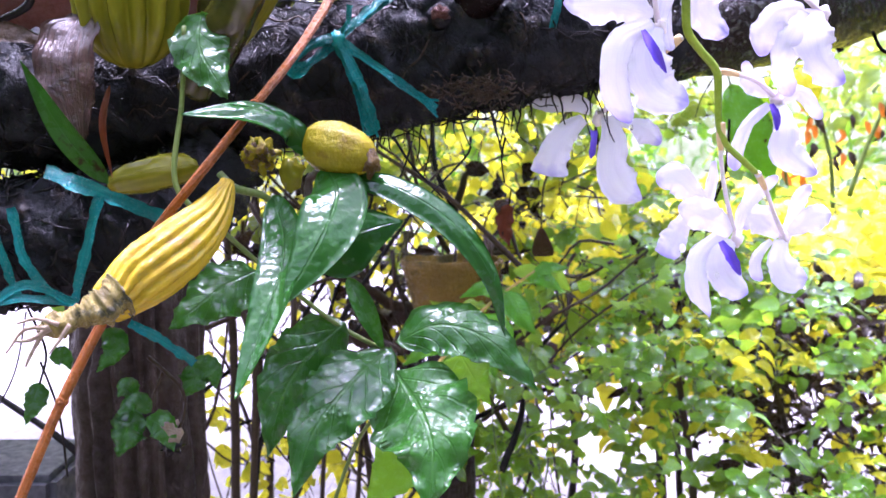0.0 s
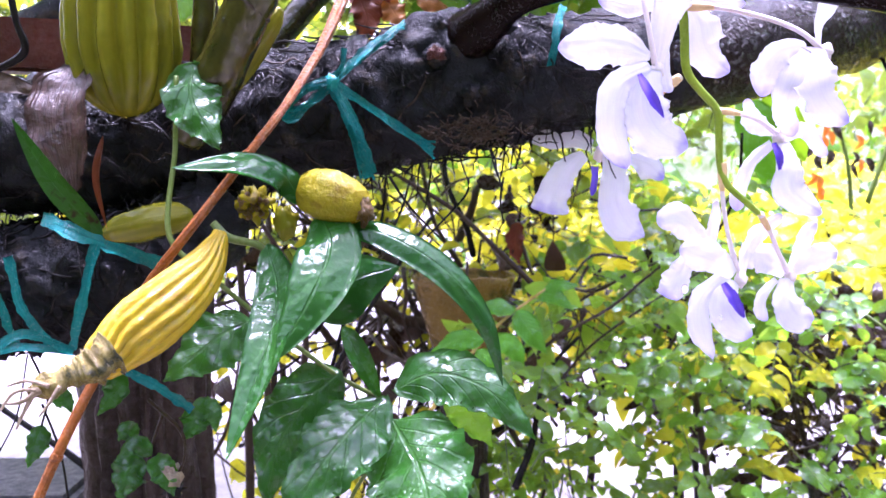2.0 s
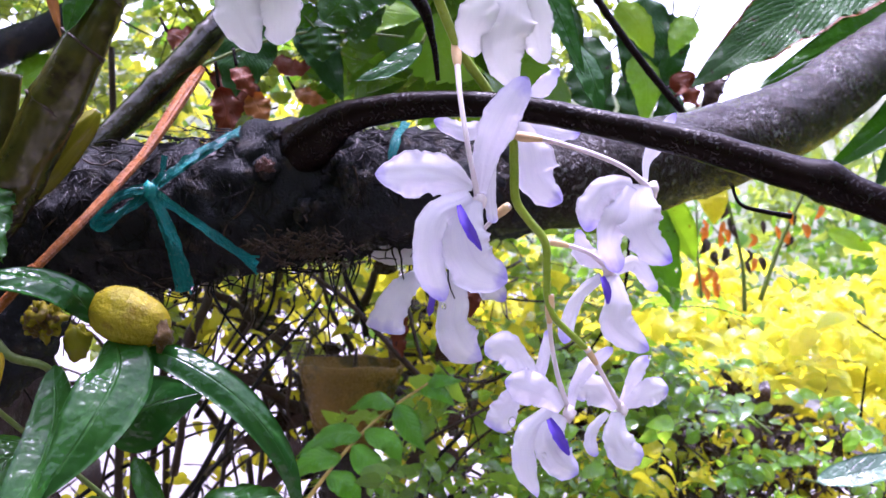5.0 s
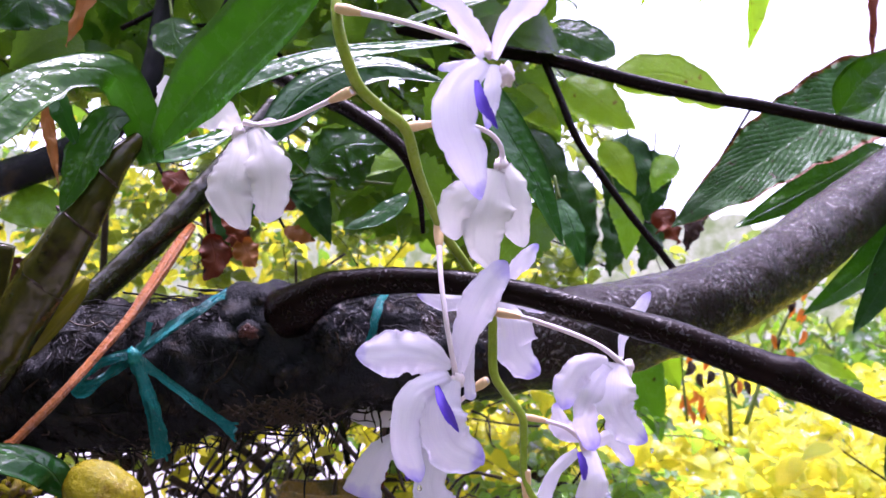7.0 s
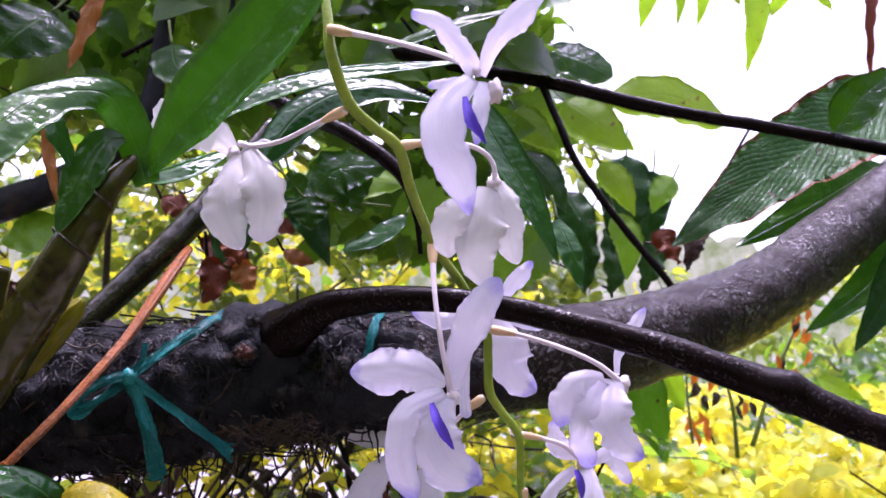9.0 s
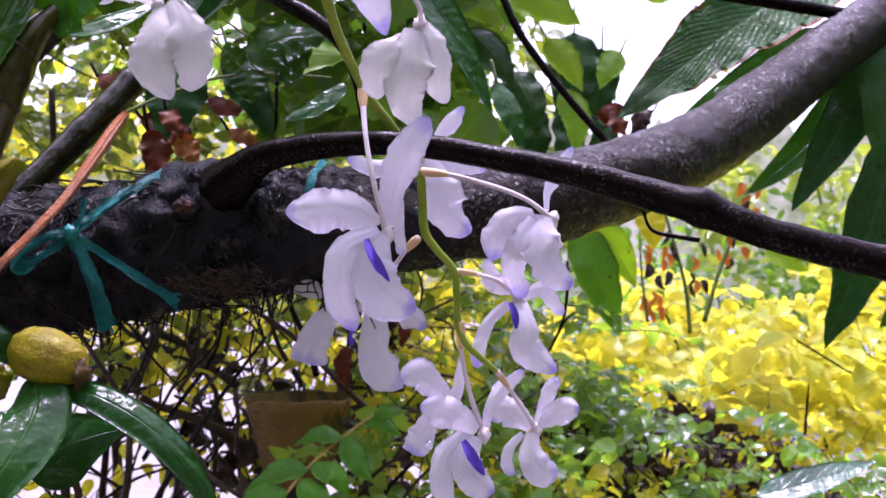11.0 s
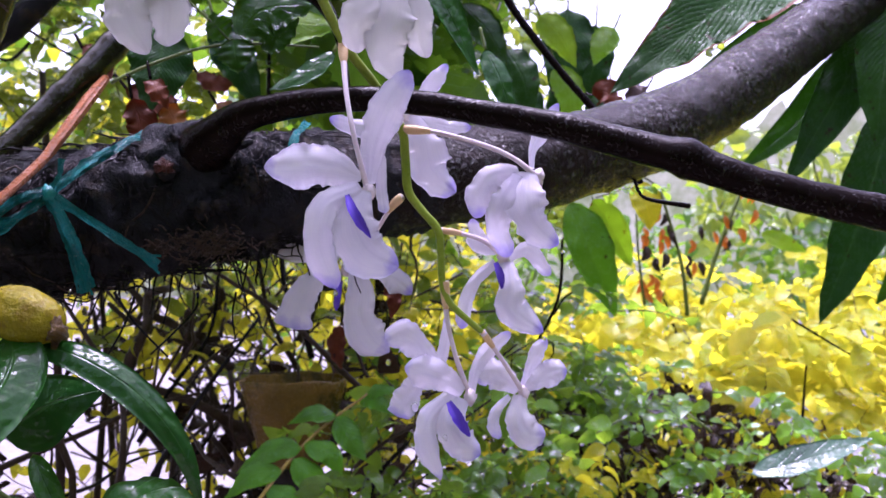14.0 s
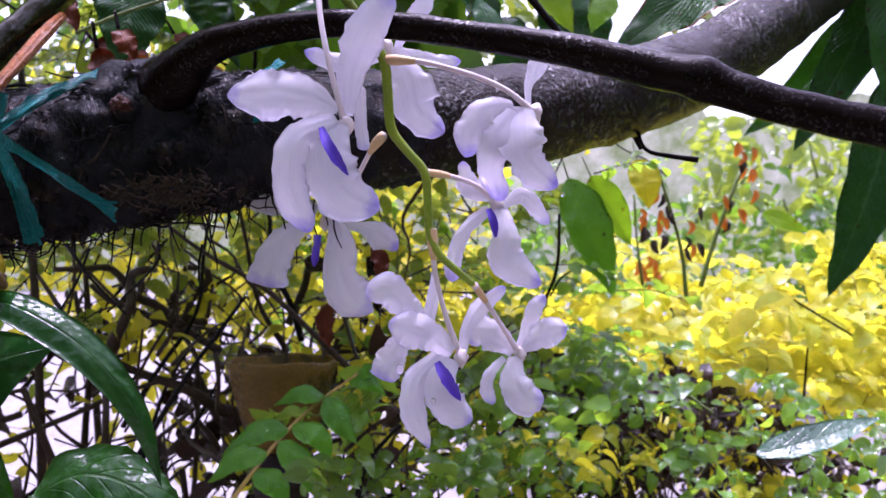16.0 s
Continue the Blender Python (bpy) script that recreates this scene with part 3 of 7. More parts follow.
tube("side_shoot", [(0.018, 0.53, 1.353, 0.017), (0.029, 0.518, 1.36, 0.014), (0.047, 0.503, 1.37, 0.0098), (0.075, 0.49, 1.375, 0.008), (0.105, 0.475, 1.376, 0.0072), (0.137, 0.465, 1.374, 0.0069), (0.178, 0.45, 1.366, 0.0069), (0.221, 0.43, 1.355, 0.0076), (0.251, 0.417, 1.345, 0.0082), (0.268, 0.407, 1.339, 0.0086), (0.277, 0.403, 1.336, 0.0102), (0.286, 0.4, 1.332, 0.0086), (0.305, 0.39, 1.323, 0.008), (0.335, 0.38, 1.314, 0.0082), (0.368, 0.365, 1.305, 0.0084), (0.408, 0.345, 1.293, 0.0085)], BARK_THIN, limb_thing, "smooth wet dark shoot with a swollen node", n=130, sides=18, lump=0.07, lump_size=0.012)
tube("fork_stub", [(-0.14, 0.545, 1.256, 0.026), (-0.172, 0.535, 1.222, 0.034), (-0.218, 0.525, 1.203, 0.039), (-0.267, 0.518, 1.197, 0.04), (-0.33, 0.51, 1.193, 0.041), (-0.408, 0.5, 1.189, 0.04)], BARK, limb_thing, "dark fork bound with teal raffia", n=150, sides=64, lump=0.24, lump_size=0.013)
drop_rng = random.Random(21)
KNOT = rough_material("reddish_knot", (0.02, 0.008, 0.006), (0.17, 0.055, 0.034), 160.0, 0.3, 1.0, 0.003)
knot = tube("knot", [(-0.001, 0.526, 1.341, 0.0085), (-0.001, 0.517, 1.341, 0.0070), (-0.001, 0.5142, 1.341, 0.0050)], BARK, limb_thing, "ring of bark round a broken knot", n=18, sides=28, lump=0.35, lump_size=0.006)
v, f = ball_data((-0.001, 0.5135, 1.341), (0.0050, 0.0026, 0.0036), 14, 20, 0.9)
mesh_part("heartwood", v, f, KNOT, knot, "reddish broken heartwood")
for k in range(16):
    a = drop_rng.uniform(0, 6.28)
    x, z = 0.018 + 0.026 * math.cos(a), 1.342 + 0.024 * math.sin(a)
    y = 0.522 + 0.010 * abs(math.cos(a))
    v, f = ball_data((x, y, z), (drop_rng.uniform(0.004, 0.009), 0.005, drop_rng.uniform(0.003, 0.007)), 12, 16, 0.9)
    mesh_part("bark_lump", v, f, BARK, limb_thing)
v, f = ball_data((0.008, 0.556, 1.341), (0.040, 0.036, 0.034), 60, 90, 0.22)
mesh_part("burl", v, f, BARK, limb_thing, "swollen dark burl where the shoot grows")
# matted roots round the limb
rng = random.Random(4)
lim = spline(LIMB[:10], 60)
roots, pale = [], []
for k in range(1500):
    i = rng.randrange(0, 52)
    c, r = lim[i][:3], lim[i][3]
    a, pts = rng.uniform(0, 6.28), []
    slide, turn = rng.uniform(-0.0035, 0.0035) * rng.choice((1, 3)), rng.uniform(-0.16, 0.16)
    j0 = rng.uniform(-0.01, 0.01)
    for q in range(7):
        w = a + turn * q + rng.uniform(-0.14, 0.14)
        h = r * rng.uniform(0.99, 1.07)
        pts.append((c[0] + j0 + slide * q + rng.uniform(-0.0022, 0.0022), c[1] - math.cos(w) * h, c[2] + math.sin(w) * h, rng.uniform(0.0003, 0.0008)))
    (pale if rng.random() < 0.035 else roots).append(pts)
fork = spline([(-0.172, 0.535, 1.222, 0.034), (-0.218, 0.525, 1.203, 0.039), (-0.267, 0.518, 1.197, 0.04), (-0.33, 0.51, 1.193, 0.041)], 30)
for k in range(260):
    c, r = fork[rng.randrange(30)][:3], 0.0405
    a, turn, slide = rng.uniform(0, 6.28), rng.uniform(-0.2, 0.2), rng.uniform(-0.005, 0.005)
    roots.append([(c[0] + slide * q + rng.uniform(-0.002, 0.002), c[1] - math.cos(a + turn * q) * r * rng.uniform(1.0, 1.08), c[2] + math.sin(a + turn * q) * r * rng.uniform(1.0, 1.08), rng.uniform(0.0004, 0.0011)) for q in range(7)])
px, py, pz = [(0.022, 0.522, 1.294)][0]
for k in range(170):
    x, z = px + rng.gauss(0, 0.013), pz + rng.gauss(0, 0.005)
    dx, dz = rng.uniform(-0.0018, 0.0018), rng.uniform(-0.0014, 0.0014)
    pale.append([(x + dx * q + rng.uniform(-0.0008, 0.0008), py - 0.004 + rng.uniform(-0.002, 0.001), z + dz * q + rng.uniform(-0.0008, 0.0008), 0.0005) for q in range(5)])
for k in range(150):
    i = rng.randrange(12, 56)
    c, r = lim[i][:3], lim[i][3]
    x, y, z = c[0] + rng.uniform(-0.012, 0.012), c[1] + rng.uniform(-0.5, 0.2) * r, c[2] - r * 0.8
    length, pts = rng.uniform(0.006, 0.03) * rng.choice((1, 1, 1.7)), []
    dx, dy = rng.uniform(-0.4, 0.4), rng.uniform(-0.3, 0.1)
    for q in range(6):
        pts.append((x + dx * length * q / 5 + rng.uniform(-0.0016, 0.0016), y + dy * length * q / 5, z - length * q / 5, 0.0009 * (1 - 0.12 * q)))
    roots.append(pts)
v, f, uv = twigs_data(roots, 4, 8)
tagged(mesh_part("root_mat", v, f, ROOT, limb_thing, "matted black aerial roots hanging under the limb", uv), kind="stuff")
v, f, uv = twigs_data(pale, 4, 8)
tagged(mesh_part("pale_root_mat", v, f, ROOT_PALE, limb_thing, "thin pale dry root fibres", uv), kind="stuff")
for k, pts in enumerate([[(0.018, 0.52, 1.266, 0.0009), (0.017, 0.52, 1.256, 0.0008), (0.004, 0.518, 1.241, 0.0007), (-0.008, 0.515, 1.229, 0.0006)], [(0.04, 0.525, 1.266, 0.0008), (0.038, 0.525, 1.252, 0.0006), (0.04, 0.525, 1.237, 0.0005)], [(-0.019, 0.52, 1.263, 0.0008), (-0.024, 0.515, 1.245, 0.0007), (-0.034, 0.51, 1.224, 0.0006)], [(-0.031, 0.52, 1.266, 0.001), (-0.019, 0.52, 1.248, 0.0008), (0.001, 0.52, 1.227, 0.0006)]]):
    tube("hanging_root", pts, ROOT, limb_thing, "", n=14, sides=5)

# ---- raffia ties ----
bow = thing("raffia_bow", (-0.065, 0.515, 1.327), "teal plastic raffia tied in a bow on the branch", "ribbon")
RK = dict(profile="ribbon", ruffle=0.13, waves=2, nu=40, nv=6, thick=0.0003, ragged=0.35, fold=0.25)
blade("loop", [(-0.064, 0.505, 1.324), (-0.078, 0.498, 1.319), (-0.089, 0.494, 1.312), (-0.09, 0.492, 1.303), (-0.085, 0.493, 1.301), (-0.078, 0.5, 1.31), (-0.064, 0.507, 1.321)], 0.0048, RAFFIA, bow, seed=1, **RK)
blade("loop", [(-0.062, 0.505, 1.325), (-0.072, 0.5, 1.323), (-0.083, 0.494, 1.316), (-0.087, 0.494, 1.308), (-0.081, 0.496, 1.307), (-0.073, 0.505, 1.316)], 0.004, RAFFIA, bow, seed=2, **RK)
blade("strap", [(-0.065, 0.506, 1.323), (-0.051, 0.515, 1.337), (-0.032, 0.53, 1.355), (-0.022, 0.55, 1.366)], 0.006, RAFFIA, bow, seed=3, **RK)
blade("strap", [(-0.064, 0.504, 1.324), (-0.047, 0.512, 1.341), (-0.035, 0.525, 1.353)], 0.005, RAFFIA, bow, seed=31, **RK)
blade("tail", [(-0.064, 0.503, 1.322), (-0.053, 0.505, 1.299), (-0.043, 0.508, 1.266)], 0.0062, RAFFIA, bow, seed=4, **RK)
blade("tail", [(-0.061, 0.502, 1.321), (-0.048, 0.503, 1.294), (-0.04, 0.507, 1.269)], 0.0055, RAFFIA, bow, seed=5, **RK)
blade("tail", [(-0.06, 0.502, 1.321), (-0.033, 0.506, 1.303), (-0.003, 0.512, 1.283)], 0.0052, RAFFIA, bow, seed=6, **RK)
blade("tail", [(-0.064, 0.503, 1.323), (-0.057, 0.5, 1.332), (-0.055, 0.5, 1.343)], 0.003, RAFFIA, bow, seed=7, **RK)
for k in range(7):
    o = (k - 3) * 0.0009
    r2 = random.Random(k)
    loop = [(x + o * 0.6 + r2.uniform(-0.0012, 0.0012), y + abs(o) * 0.5 + r2.uniform(-0.001, 0.001), z + o * 0.8 + r2.uniform(-0.0012, 0.0012)) for x, y, z in [(-0.063, 0.502, 1.323), (-0.074, 0.495, 1.32), (-0.086, 0.491, 1.311), (-0.089, 0.49, 1.303), (-0.081, 0.494, 1.306), (-0.072, 0.5, 1.315), (-0.064, 0.504, 1.322)]]
    blade("loop", loop, 0.0021, RAFFIA, bow, seed=70 + k, **RK)
    strand = [(x + o * 0.5 + r2.uniform(-0.001, 0.001), y, z + o + r2.uniform(-0.001, 0.001)) for x, y, z in [(-0.064, 0.502, 1.323), (-0.051, 0.511, 1.336), (-0.034, 0.522, 1.351), (-0.024, 0.54, 1.363)]]
    blade("strand", strand[:3 + k % 2], 0.0018, RAFFIA, bow, seed=90 + k, **RK)
frays = random.Random(5)
for end, base in (((-0.043, 0.508, 1.266), (-0.053, 0.504, 1.298)), ((-0.003, 0.512, 1.283), (-0.030, 0.505, 1.301)), ((-0.04, 0.507, 1.269), (-0.048, 0.502, 1.293))):
    for k in range(3):
        o = [frays.uniform(-0.0032, 0.0032) for _ in range(3)]
        blade("fray", [(base[0] + o[0] * 0.4, base[1] - 0.001, base[2] + o[1] * 0.4), ((base[0] + end[0]) / 2 + o[0], (base[1] + end[1]) / 2 - 0.0015, (base[2] + end[2]) / 2 + o[2]), (end[0] + o[0] * 1.4, end[1] - 0.001, end[2] + o[1] * 1.8)], 0.0014, RAFFIA, bow, seed=120 + k, **RK)
v, f = ball_data([(-0.063, 0.503, 1.323)][0], (0.005, 0.004, 0.005), 8, 10, 0.5)
mesh_part("knot", v, f, RAFFIA, bow)
band = thing("raffia_band", [(0.072, 0.528, 1.349)][0], "narrow teal raffia strand round the branch", "ribbon")
blade("strap", [(0.08, 0.56, 1.377), (0.075, 0.535, 1.365), (0.072, 0.527, 1.35), (0.069, 0.53, 1.334)], 0.005, RAFFIA, band, seed=8, **RK)
tie = thing("raffia_tie", [(-0.214, 0.475, 1.166)][0], "teal raffia wound and knotted round the dark fork", "ribbon")
blade("strap", [(-0.239, 0.49, 1.242), (-0.199, 0.478, 1.23), (-0.167, 0.49, 1.215)], 0.0085, RAFFIA, tie, seed=9, **RK)
blade("strap", [(-0.201, 0.477, 1.228), (-0.207, 0.474, 1.2), (-0.218, 0.478, 1.165)], 0.006, RAFFIA, tie, seed=10, **RK)
blade("strap", [(-0.266, 0.476, 1.223), (-0.26, 0.474, 1.197), (-0.252, 0.478, 1.168)], 0.0055, RAFFIA, tie, seed=11, **RK)
blade("strap", [(-0.253, 0.476, 1.221), (-0.245, 0.474, 1.19), (-0.231, 0.478, 1.168)], 0.0055, RAFFIA, tie, seed=12, **RK)
blade("loop", [(-0.215, 0.474, 1.165), (-0.241, 0.468, 1.176), (-0.259, 0.466, 1.166), (-0.246, 0.47, 1.168), (-0.216, 0.475, 1.165)], 0.005, RAFFIA, tie, seed=13, **RK)
blade("tail", [(-0.182, 0.47, 1.154), (-0.165, 0.475, 1.143), (-0.147, 0.48, 1.128)], 0.0055, RAFFIA, tie, seed=14, **RK)

# ---- the orchid plant ----
orchid = thing("orchid_plant", [(-0.157, 0.47, 1.267)][0], "mounted orchid with ridged yellow pseudobulbs, olive canes and glossy leaves", "orchid")
tube("pseudobulb", [(-0.176, 0.475, 1.302, 0.004), (-0.176, 0.474, 1.306, 0.014), (-0.176, 0.472, 1.318, 0.0235), (-0.176, 0.47, 1.339, 0.0285), (-0.176, 0.468, 1.365, 0.0275), (-0.175, 0.466, 1.393, 0.024), (-0.175, 0.465, 1.417, 0.014), (-0.175, 0.465, 1.426, 0.005)], BULB_GREEN, orchid, "swollen olive-green ridged pseudobulb", n=60, sides=132, ridges=15, ridge=0.26, lump=0.03, lump_size=0.012, wobble=0.08)
tube("pseudobulb", [(-0.1116, 0.432, 1.2388, 0.0034), (-0.1129, 0.43, 1.2323, 0.006), (-0.1198, 0.422, 1.2171, 0.0112), (-0.1309, 0.412, 1.2037, 0.0146), (-0.1426, 0.402, 1.1931, 0.0150), (-0.1521, 0.394, 1.1845, 0.0126), (-0.1573, 0.386, 1.1789, 0.0095), (-0.1590, 0.382, 1.1774, 0.005)], BULB_YELLOW, orchid, "wet yellow furrowed pseudobulb", n=90, sides=112, ridges=14, ridge=0.17, lump=0.05, lump_size=0.012, wobble=0.12)
tube("rhizome", [(-0.1516, 0.386, 1.1828, 0.0094), (-0.1581, 0.379, 1.1781, 0.0081), (-0.1662, 0.374, 1.1743, 0.0057), (-0.1741, 0.368, 1.1715, 0.0054), (-0.1811, 0.364, 1.1685, 0.002)], RHIZOME, orchid, "banded brown and yellow rhizome", n=90, sides=26, rings=4, ring=0.22, lump=0.42, lump_size=0.007)
for pts in ([(-0.174, 0.362, 1.171, 0.0013), (-0.183, 0.36, 1.166, 0.001), (-0.19, 0.358, 1.166, 0.0006)], [(-0.177, 0.362, 1.17, 0.0012), (-0.182, 0.36, 1.16, 0.0009), (-0.184, 0.358, 1.154, 0.0005)], [(-0.17, 0.362, 1.173, 0.0012), (-0.179, 0.36, 1.176, 0.0009), (-0.187, 0.358, 1.174, 0.0005)], [(-0.165, 0.362, 1.173, 0.0011), (-0.169, 0.36, 1.166, 0.0008), (-0.173, 0.358, 1.16, 0.0005)], [(-0.174, 0.36, 1.172, 0.0011), (-0.184, 0.358, 1.171, 0.0008), (-0.191, 0.355, 1.161, 0.0005)]):
    tube("root", pts, WITHERED, orchid, "pale dry root tip", n=16, sides=7, lump=0.2, lump_size=0.004)
tube("pseudobulb", [(-0.074, 0.458, 1.259, 0.005), (-0.071, 0.457, 1.259, 0.0105), (-0.065, 0.455, 1.258, 0.0132), (-0.056, 0.452, 1.256, 0.0144), (-0.045, 0.45, 1.2525, 0.0122), (-0.038, 0.449, 1.2495, 0.008), (-0.035, 0.449, 1.248, 0.003)], BULB_FIG, orchid, "plump yellow-green fruit-like pseudobulb", n=40, sides=40, ridges=8, ridge=0.07, lump=0.05, lump_size=0.012)
v, f = ball_data([(-0.0365, 0.4445, 1.248)][0], (0.0052, 0.006, 0.0062), 10, 12, 0.8)
mesh_part("bulb_tip", v, f, BULB_END, orchid, "dry brown withered tip")
v, f = ball_data((-0.1, 0.456, 1.2525), (0.0085, 0.008, 0.0085), 18, 24, 0.9)
bud = mesh_part("bud", v, f, BULB_FIG, orchid, "crusty yellow-brown dormant bud")
for k in range(22):
    a, r = k * 2.399, 0.0022 + 0.0062 * (k / 22) ** 0.6
    x, z = -0.1 + r * math.cos(a), 1.2525 + r * math.sin(a)
    y = 0.4475 + 0.5 * (r / 0.0085) ** 2 * 0.008
    v, f = ball_data((x, y, z), (0.0017, 0.0016, 0.0019), 6, 8, 0.7)
    mesh_part("scale", v, f, BULB_FIG if k > 8 and k % 3 else BULB_END, bud)
v, f = ball_data([(-0.082, 0.455, 1.242)][0], (0.0065, 0.006, 0.0085), 12, 16, 0.5)
mesh_part("bud", v, f, BULB_GREEN, orchid, "yellow-green swelling under the leaves")
tube("pseudobulb", [(-0.188, 0.465, 1.235, 0.004), (-0.177, 0.462, 1.238, 0.0085), (-0.159, 0.46, 1.242, 0.0095), (-0.143, 0.46, 1.245, 0.008), (-0.137, 0.462, 1.247, 0.003)], BULB_GREEN, orchid, "small horizontal green-brown pseudobulb", n=30, sides=24, ridges=7, ridge=0.10, lump=0.1, lump_size=0.012)
tube("cane", [(-0.145, 0.48, 1.29, 0.01), (-0.128, 0.47, 1.312, 0.013), (-0.113, 0.462, 1.337, 0.0132), (-0.094, 0.453, 1.369, 0.0128), (-0.079, 0.449, 1.399, 0.0105), (-0.067, 0.449, 1.424, 0.0075), (-0.060, 0.455, 1.437, 0.005), (-0.055, 0.458, 1.446, 0.0025)], CANE, orchid, "thick olive cane with papery sheath", n=60, sides=24, rings=4, ring=0.06, lump=0.05, lump_size=0.02)
tube("cane", [(-0.14, 0.55, 1.318, 0.007), (-0.129, 0.56, 1.338, 0.0075), (-0.104, 0.58, 1.374, 0.0095), (-0.076, 0.6, 1.415, 0.01), (-0.054, 0.62, 1.453, 0.0095), (-0.04, 0.63, 1.48, 0.008), (-0.021, 0.65, 1.521, 0.006)], CANE_DARK, orchid, "slim dark cane with ringed joints", n=60, sides=20, rings=5, ring=0.10)
for x, y, z, r in [(-0.083, 0.45, 1.392, 0.0118), (-0.1, 0.455, 1.36, 0.0134), (-0.071, 0.449, 1.417, 0.0094)]:
    tube("joint", [(x - 0.0016, y - 0.0005, z - 0.0022, r * 0.93), (x - 0.0005, y, z - 0.0007, r * 1.05), (x + 0.0010, y, z + 0.0013, r * 0.96)], ROOT_PALE, orchid, "pale papery ring round the cane", n=8, sides=24, lump=0.15, lump_size=0.006)
tube("pseudobulb", [(-0.1289, 0.505, 1.3181, 0.0045), (-0.1208, 0.5, 1.3281, 0.0079), (-0.1076, 0.497, 1.3458, 0.0089), (-0.0972, 0.495, 1.3582, 0.0065), (-0.0917, 0.495, 1.3658, 0.0024)], BULB_GREEN, orchid, "pale green young pseudobulb behind the canes", n=40, sides=40, ridges=8, ridge=0.08)
tube("cane", [(-0.136, 0.475, 1.322, 0.005), (-0.131, 0.47, 1.343, 0.006), (-0.126, 0.465, 1.379, 0.006)], CANE, orchid, "", n=24, sides=14)
tube("cane", [(-0.264, 0.48, 1.327, 0.0022), (-0.237, 0.475, 1.339, 0.0025), (-0.238, 0.47, 1.357, 0.002), (-0.239, 0.465, 1.381, 0.002)], ROOT, orchid, "thin dark shoot", n=24, sides=8)
blade("sheath", [(-0.197, 0.455, 1.329), (-0.197, 0.437, 1.3), (-0.191, 0.435, 1.258)], 0.032, SHEATH, orchid, "papery grey-brown bulb sheath", profile="strap", cup=0.4, ruffle=0.05, nu=20, nv=8)
blade("sheath", [(-0.181, 0.45, 1.29), (-0.182, 0.442, 1.267), (-0.181, 0.45, 1.239)], 0.0042, RED_LEAF, orchid, "reddish dry sheath edge", profile="lance", fold=0.3)
blade("sheath", [(-0.281, 0.48, 1.323), (-0.245, 0.465, 1.321), (-0.223, 0.47, 1.315)], 0.012, ROOT_PALE, orchid, "pale mossy husk", profile="strap", ruffle=0.12, waves=6)
# Takes the darker leaf material in place of the shade it hangs in.
blade("leaf", [(-0.181, 0.445, 1.236), (-0.195, 0.425, 1.262), (-0.206, 0.405, 1.297)], 0.0135, BIG_LEAF, orchid, "narrow green leaf with shade put into its dark colour", profile="lance", fold=0.35, face=(0.3, -1, 0.2))
LK = dict(nu=28, nv=8, thick=0.0006)
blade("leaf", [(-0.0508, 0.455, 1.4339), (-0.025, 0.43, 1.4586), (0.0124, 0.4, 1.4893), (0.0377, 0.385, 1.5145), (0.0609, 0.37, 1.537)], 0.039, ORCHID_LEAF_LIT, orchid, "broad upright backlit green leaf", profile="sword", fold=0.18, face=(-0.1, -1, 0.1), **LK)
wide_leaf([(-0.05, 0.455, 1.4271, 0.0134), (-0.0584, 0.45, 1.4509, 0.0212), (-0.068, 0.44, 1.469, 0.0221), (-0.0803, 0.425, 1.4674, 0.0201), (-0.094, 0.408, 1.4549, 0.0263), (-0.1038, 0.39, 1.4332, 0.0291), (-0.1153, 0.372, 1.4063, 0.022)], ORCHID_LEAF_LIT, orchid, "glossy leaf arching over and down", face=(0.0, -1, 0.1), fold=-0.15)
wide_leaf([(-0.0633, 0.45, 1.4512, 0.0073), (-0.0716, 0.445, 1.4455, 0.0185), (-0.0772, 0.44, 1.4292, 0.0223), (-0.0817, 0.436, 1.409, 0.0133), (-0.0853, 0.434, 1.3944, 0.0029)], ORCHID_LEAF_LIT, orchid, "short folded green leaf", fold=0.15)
wide_leaf([(-0.1032, 0.445, 1.4655, 0.0048), (-0.0952, 0.44, 1.4522, 0.0101), (-0.0898, 0.44, 1.4413, 0.0088), (-0.0837, 0.44, 1.4305, 0.0029)], ORCHID_LEAF, orchid, "narrow glossy leaf", fold=0.3)
blade("leaf", [(-0.062, 0.48, 1.436), (-0.04, 0.48, 1.444), (-0.014, 0.5, 1.463)], 0.022, ORCHID_LEAF, orchid, "glossy dark leaf", profile="lance", fold=-0.3, face=(0, -0.7, 0.8), **LK)
blade("leaf", [(-0.061, 0.5, 1.461), (-0.016, 0.51, 1.497), (0.041, 0.52, 1.522), (0.128, 0.54, 1.543)], 0.024, ORCHID_LEAF, orchid, "long glossy dark strap leaf", profile="lance", fold=-0.25, face=(0, -0.75, 0.75), **LK)
blade("leaf", [(-0.012, 0.55, 1.462), (0.017, 0.555, 1.506), (0.061, 0.56, 1.527), (0.109, 0.57, 1.522)], 0.034, ORCHID_LEAF, orchid, "long glossy dark strap leaf", profile="lance", fold=-0.25, face=(0, -0.9, 0.4), **LK)
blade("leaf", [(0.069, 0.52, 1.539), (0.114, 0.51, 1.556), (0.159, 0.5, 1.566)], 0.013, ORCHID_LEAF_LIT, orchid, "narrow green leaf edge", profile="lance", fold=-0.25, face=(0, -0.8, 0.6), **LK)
blade("leaf", [(0.125, 0.56, 1.53), (0.15, 0.552, 1.486), (0.171, 0.552, 1.453), (0.193, 0.556, 1.411)], 0.030, ORCHID_LEAF, orchid, "hanging glossy dark green leaf", profile="lance", fold=0.25, face=(0.25, -1, 0.35), **LK)
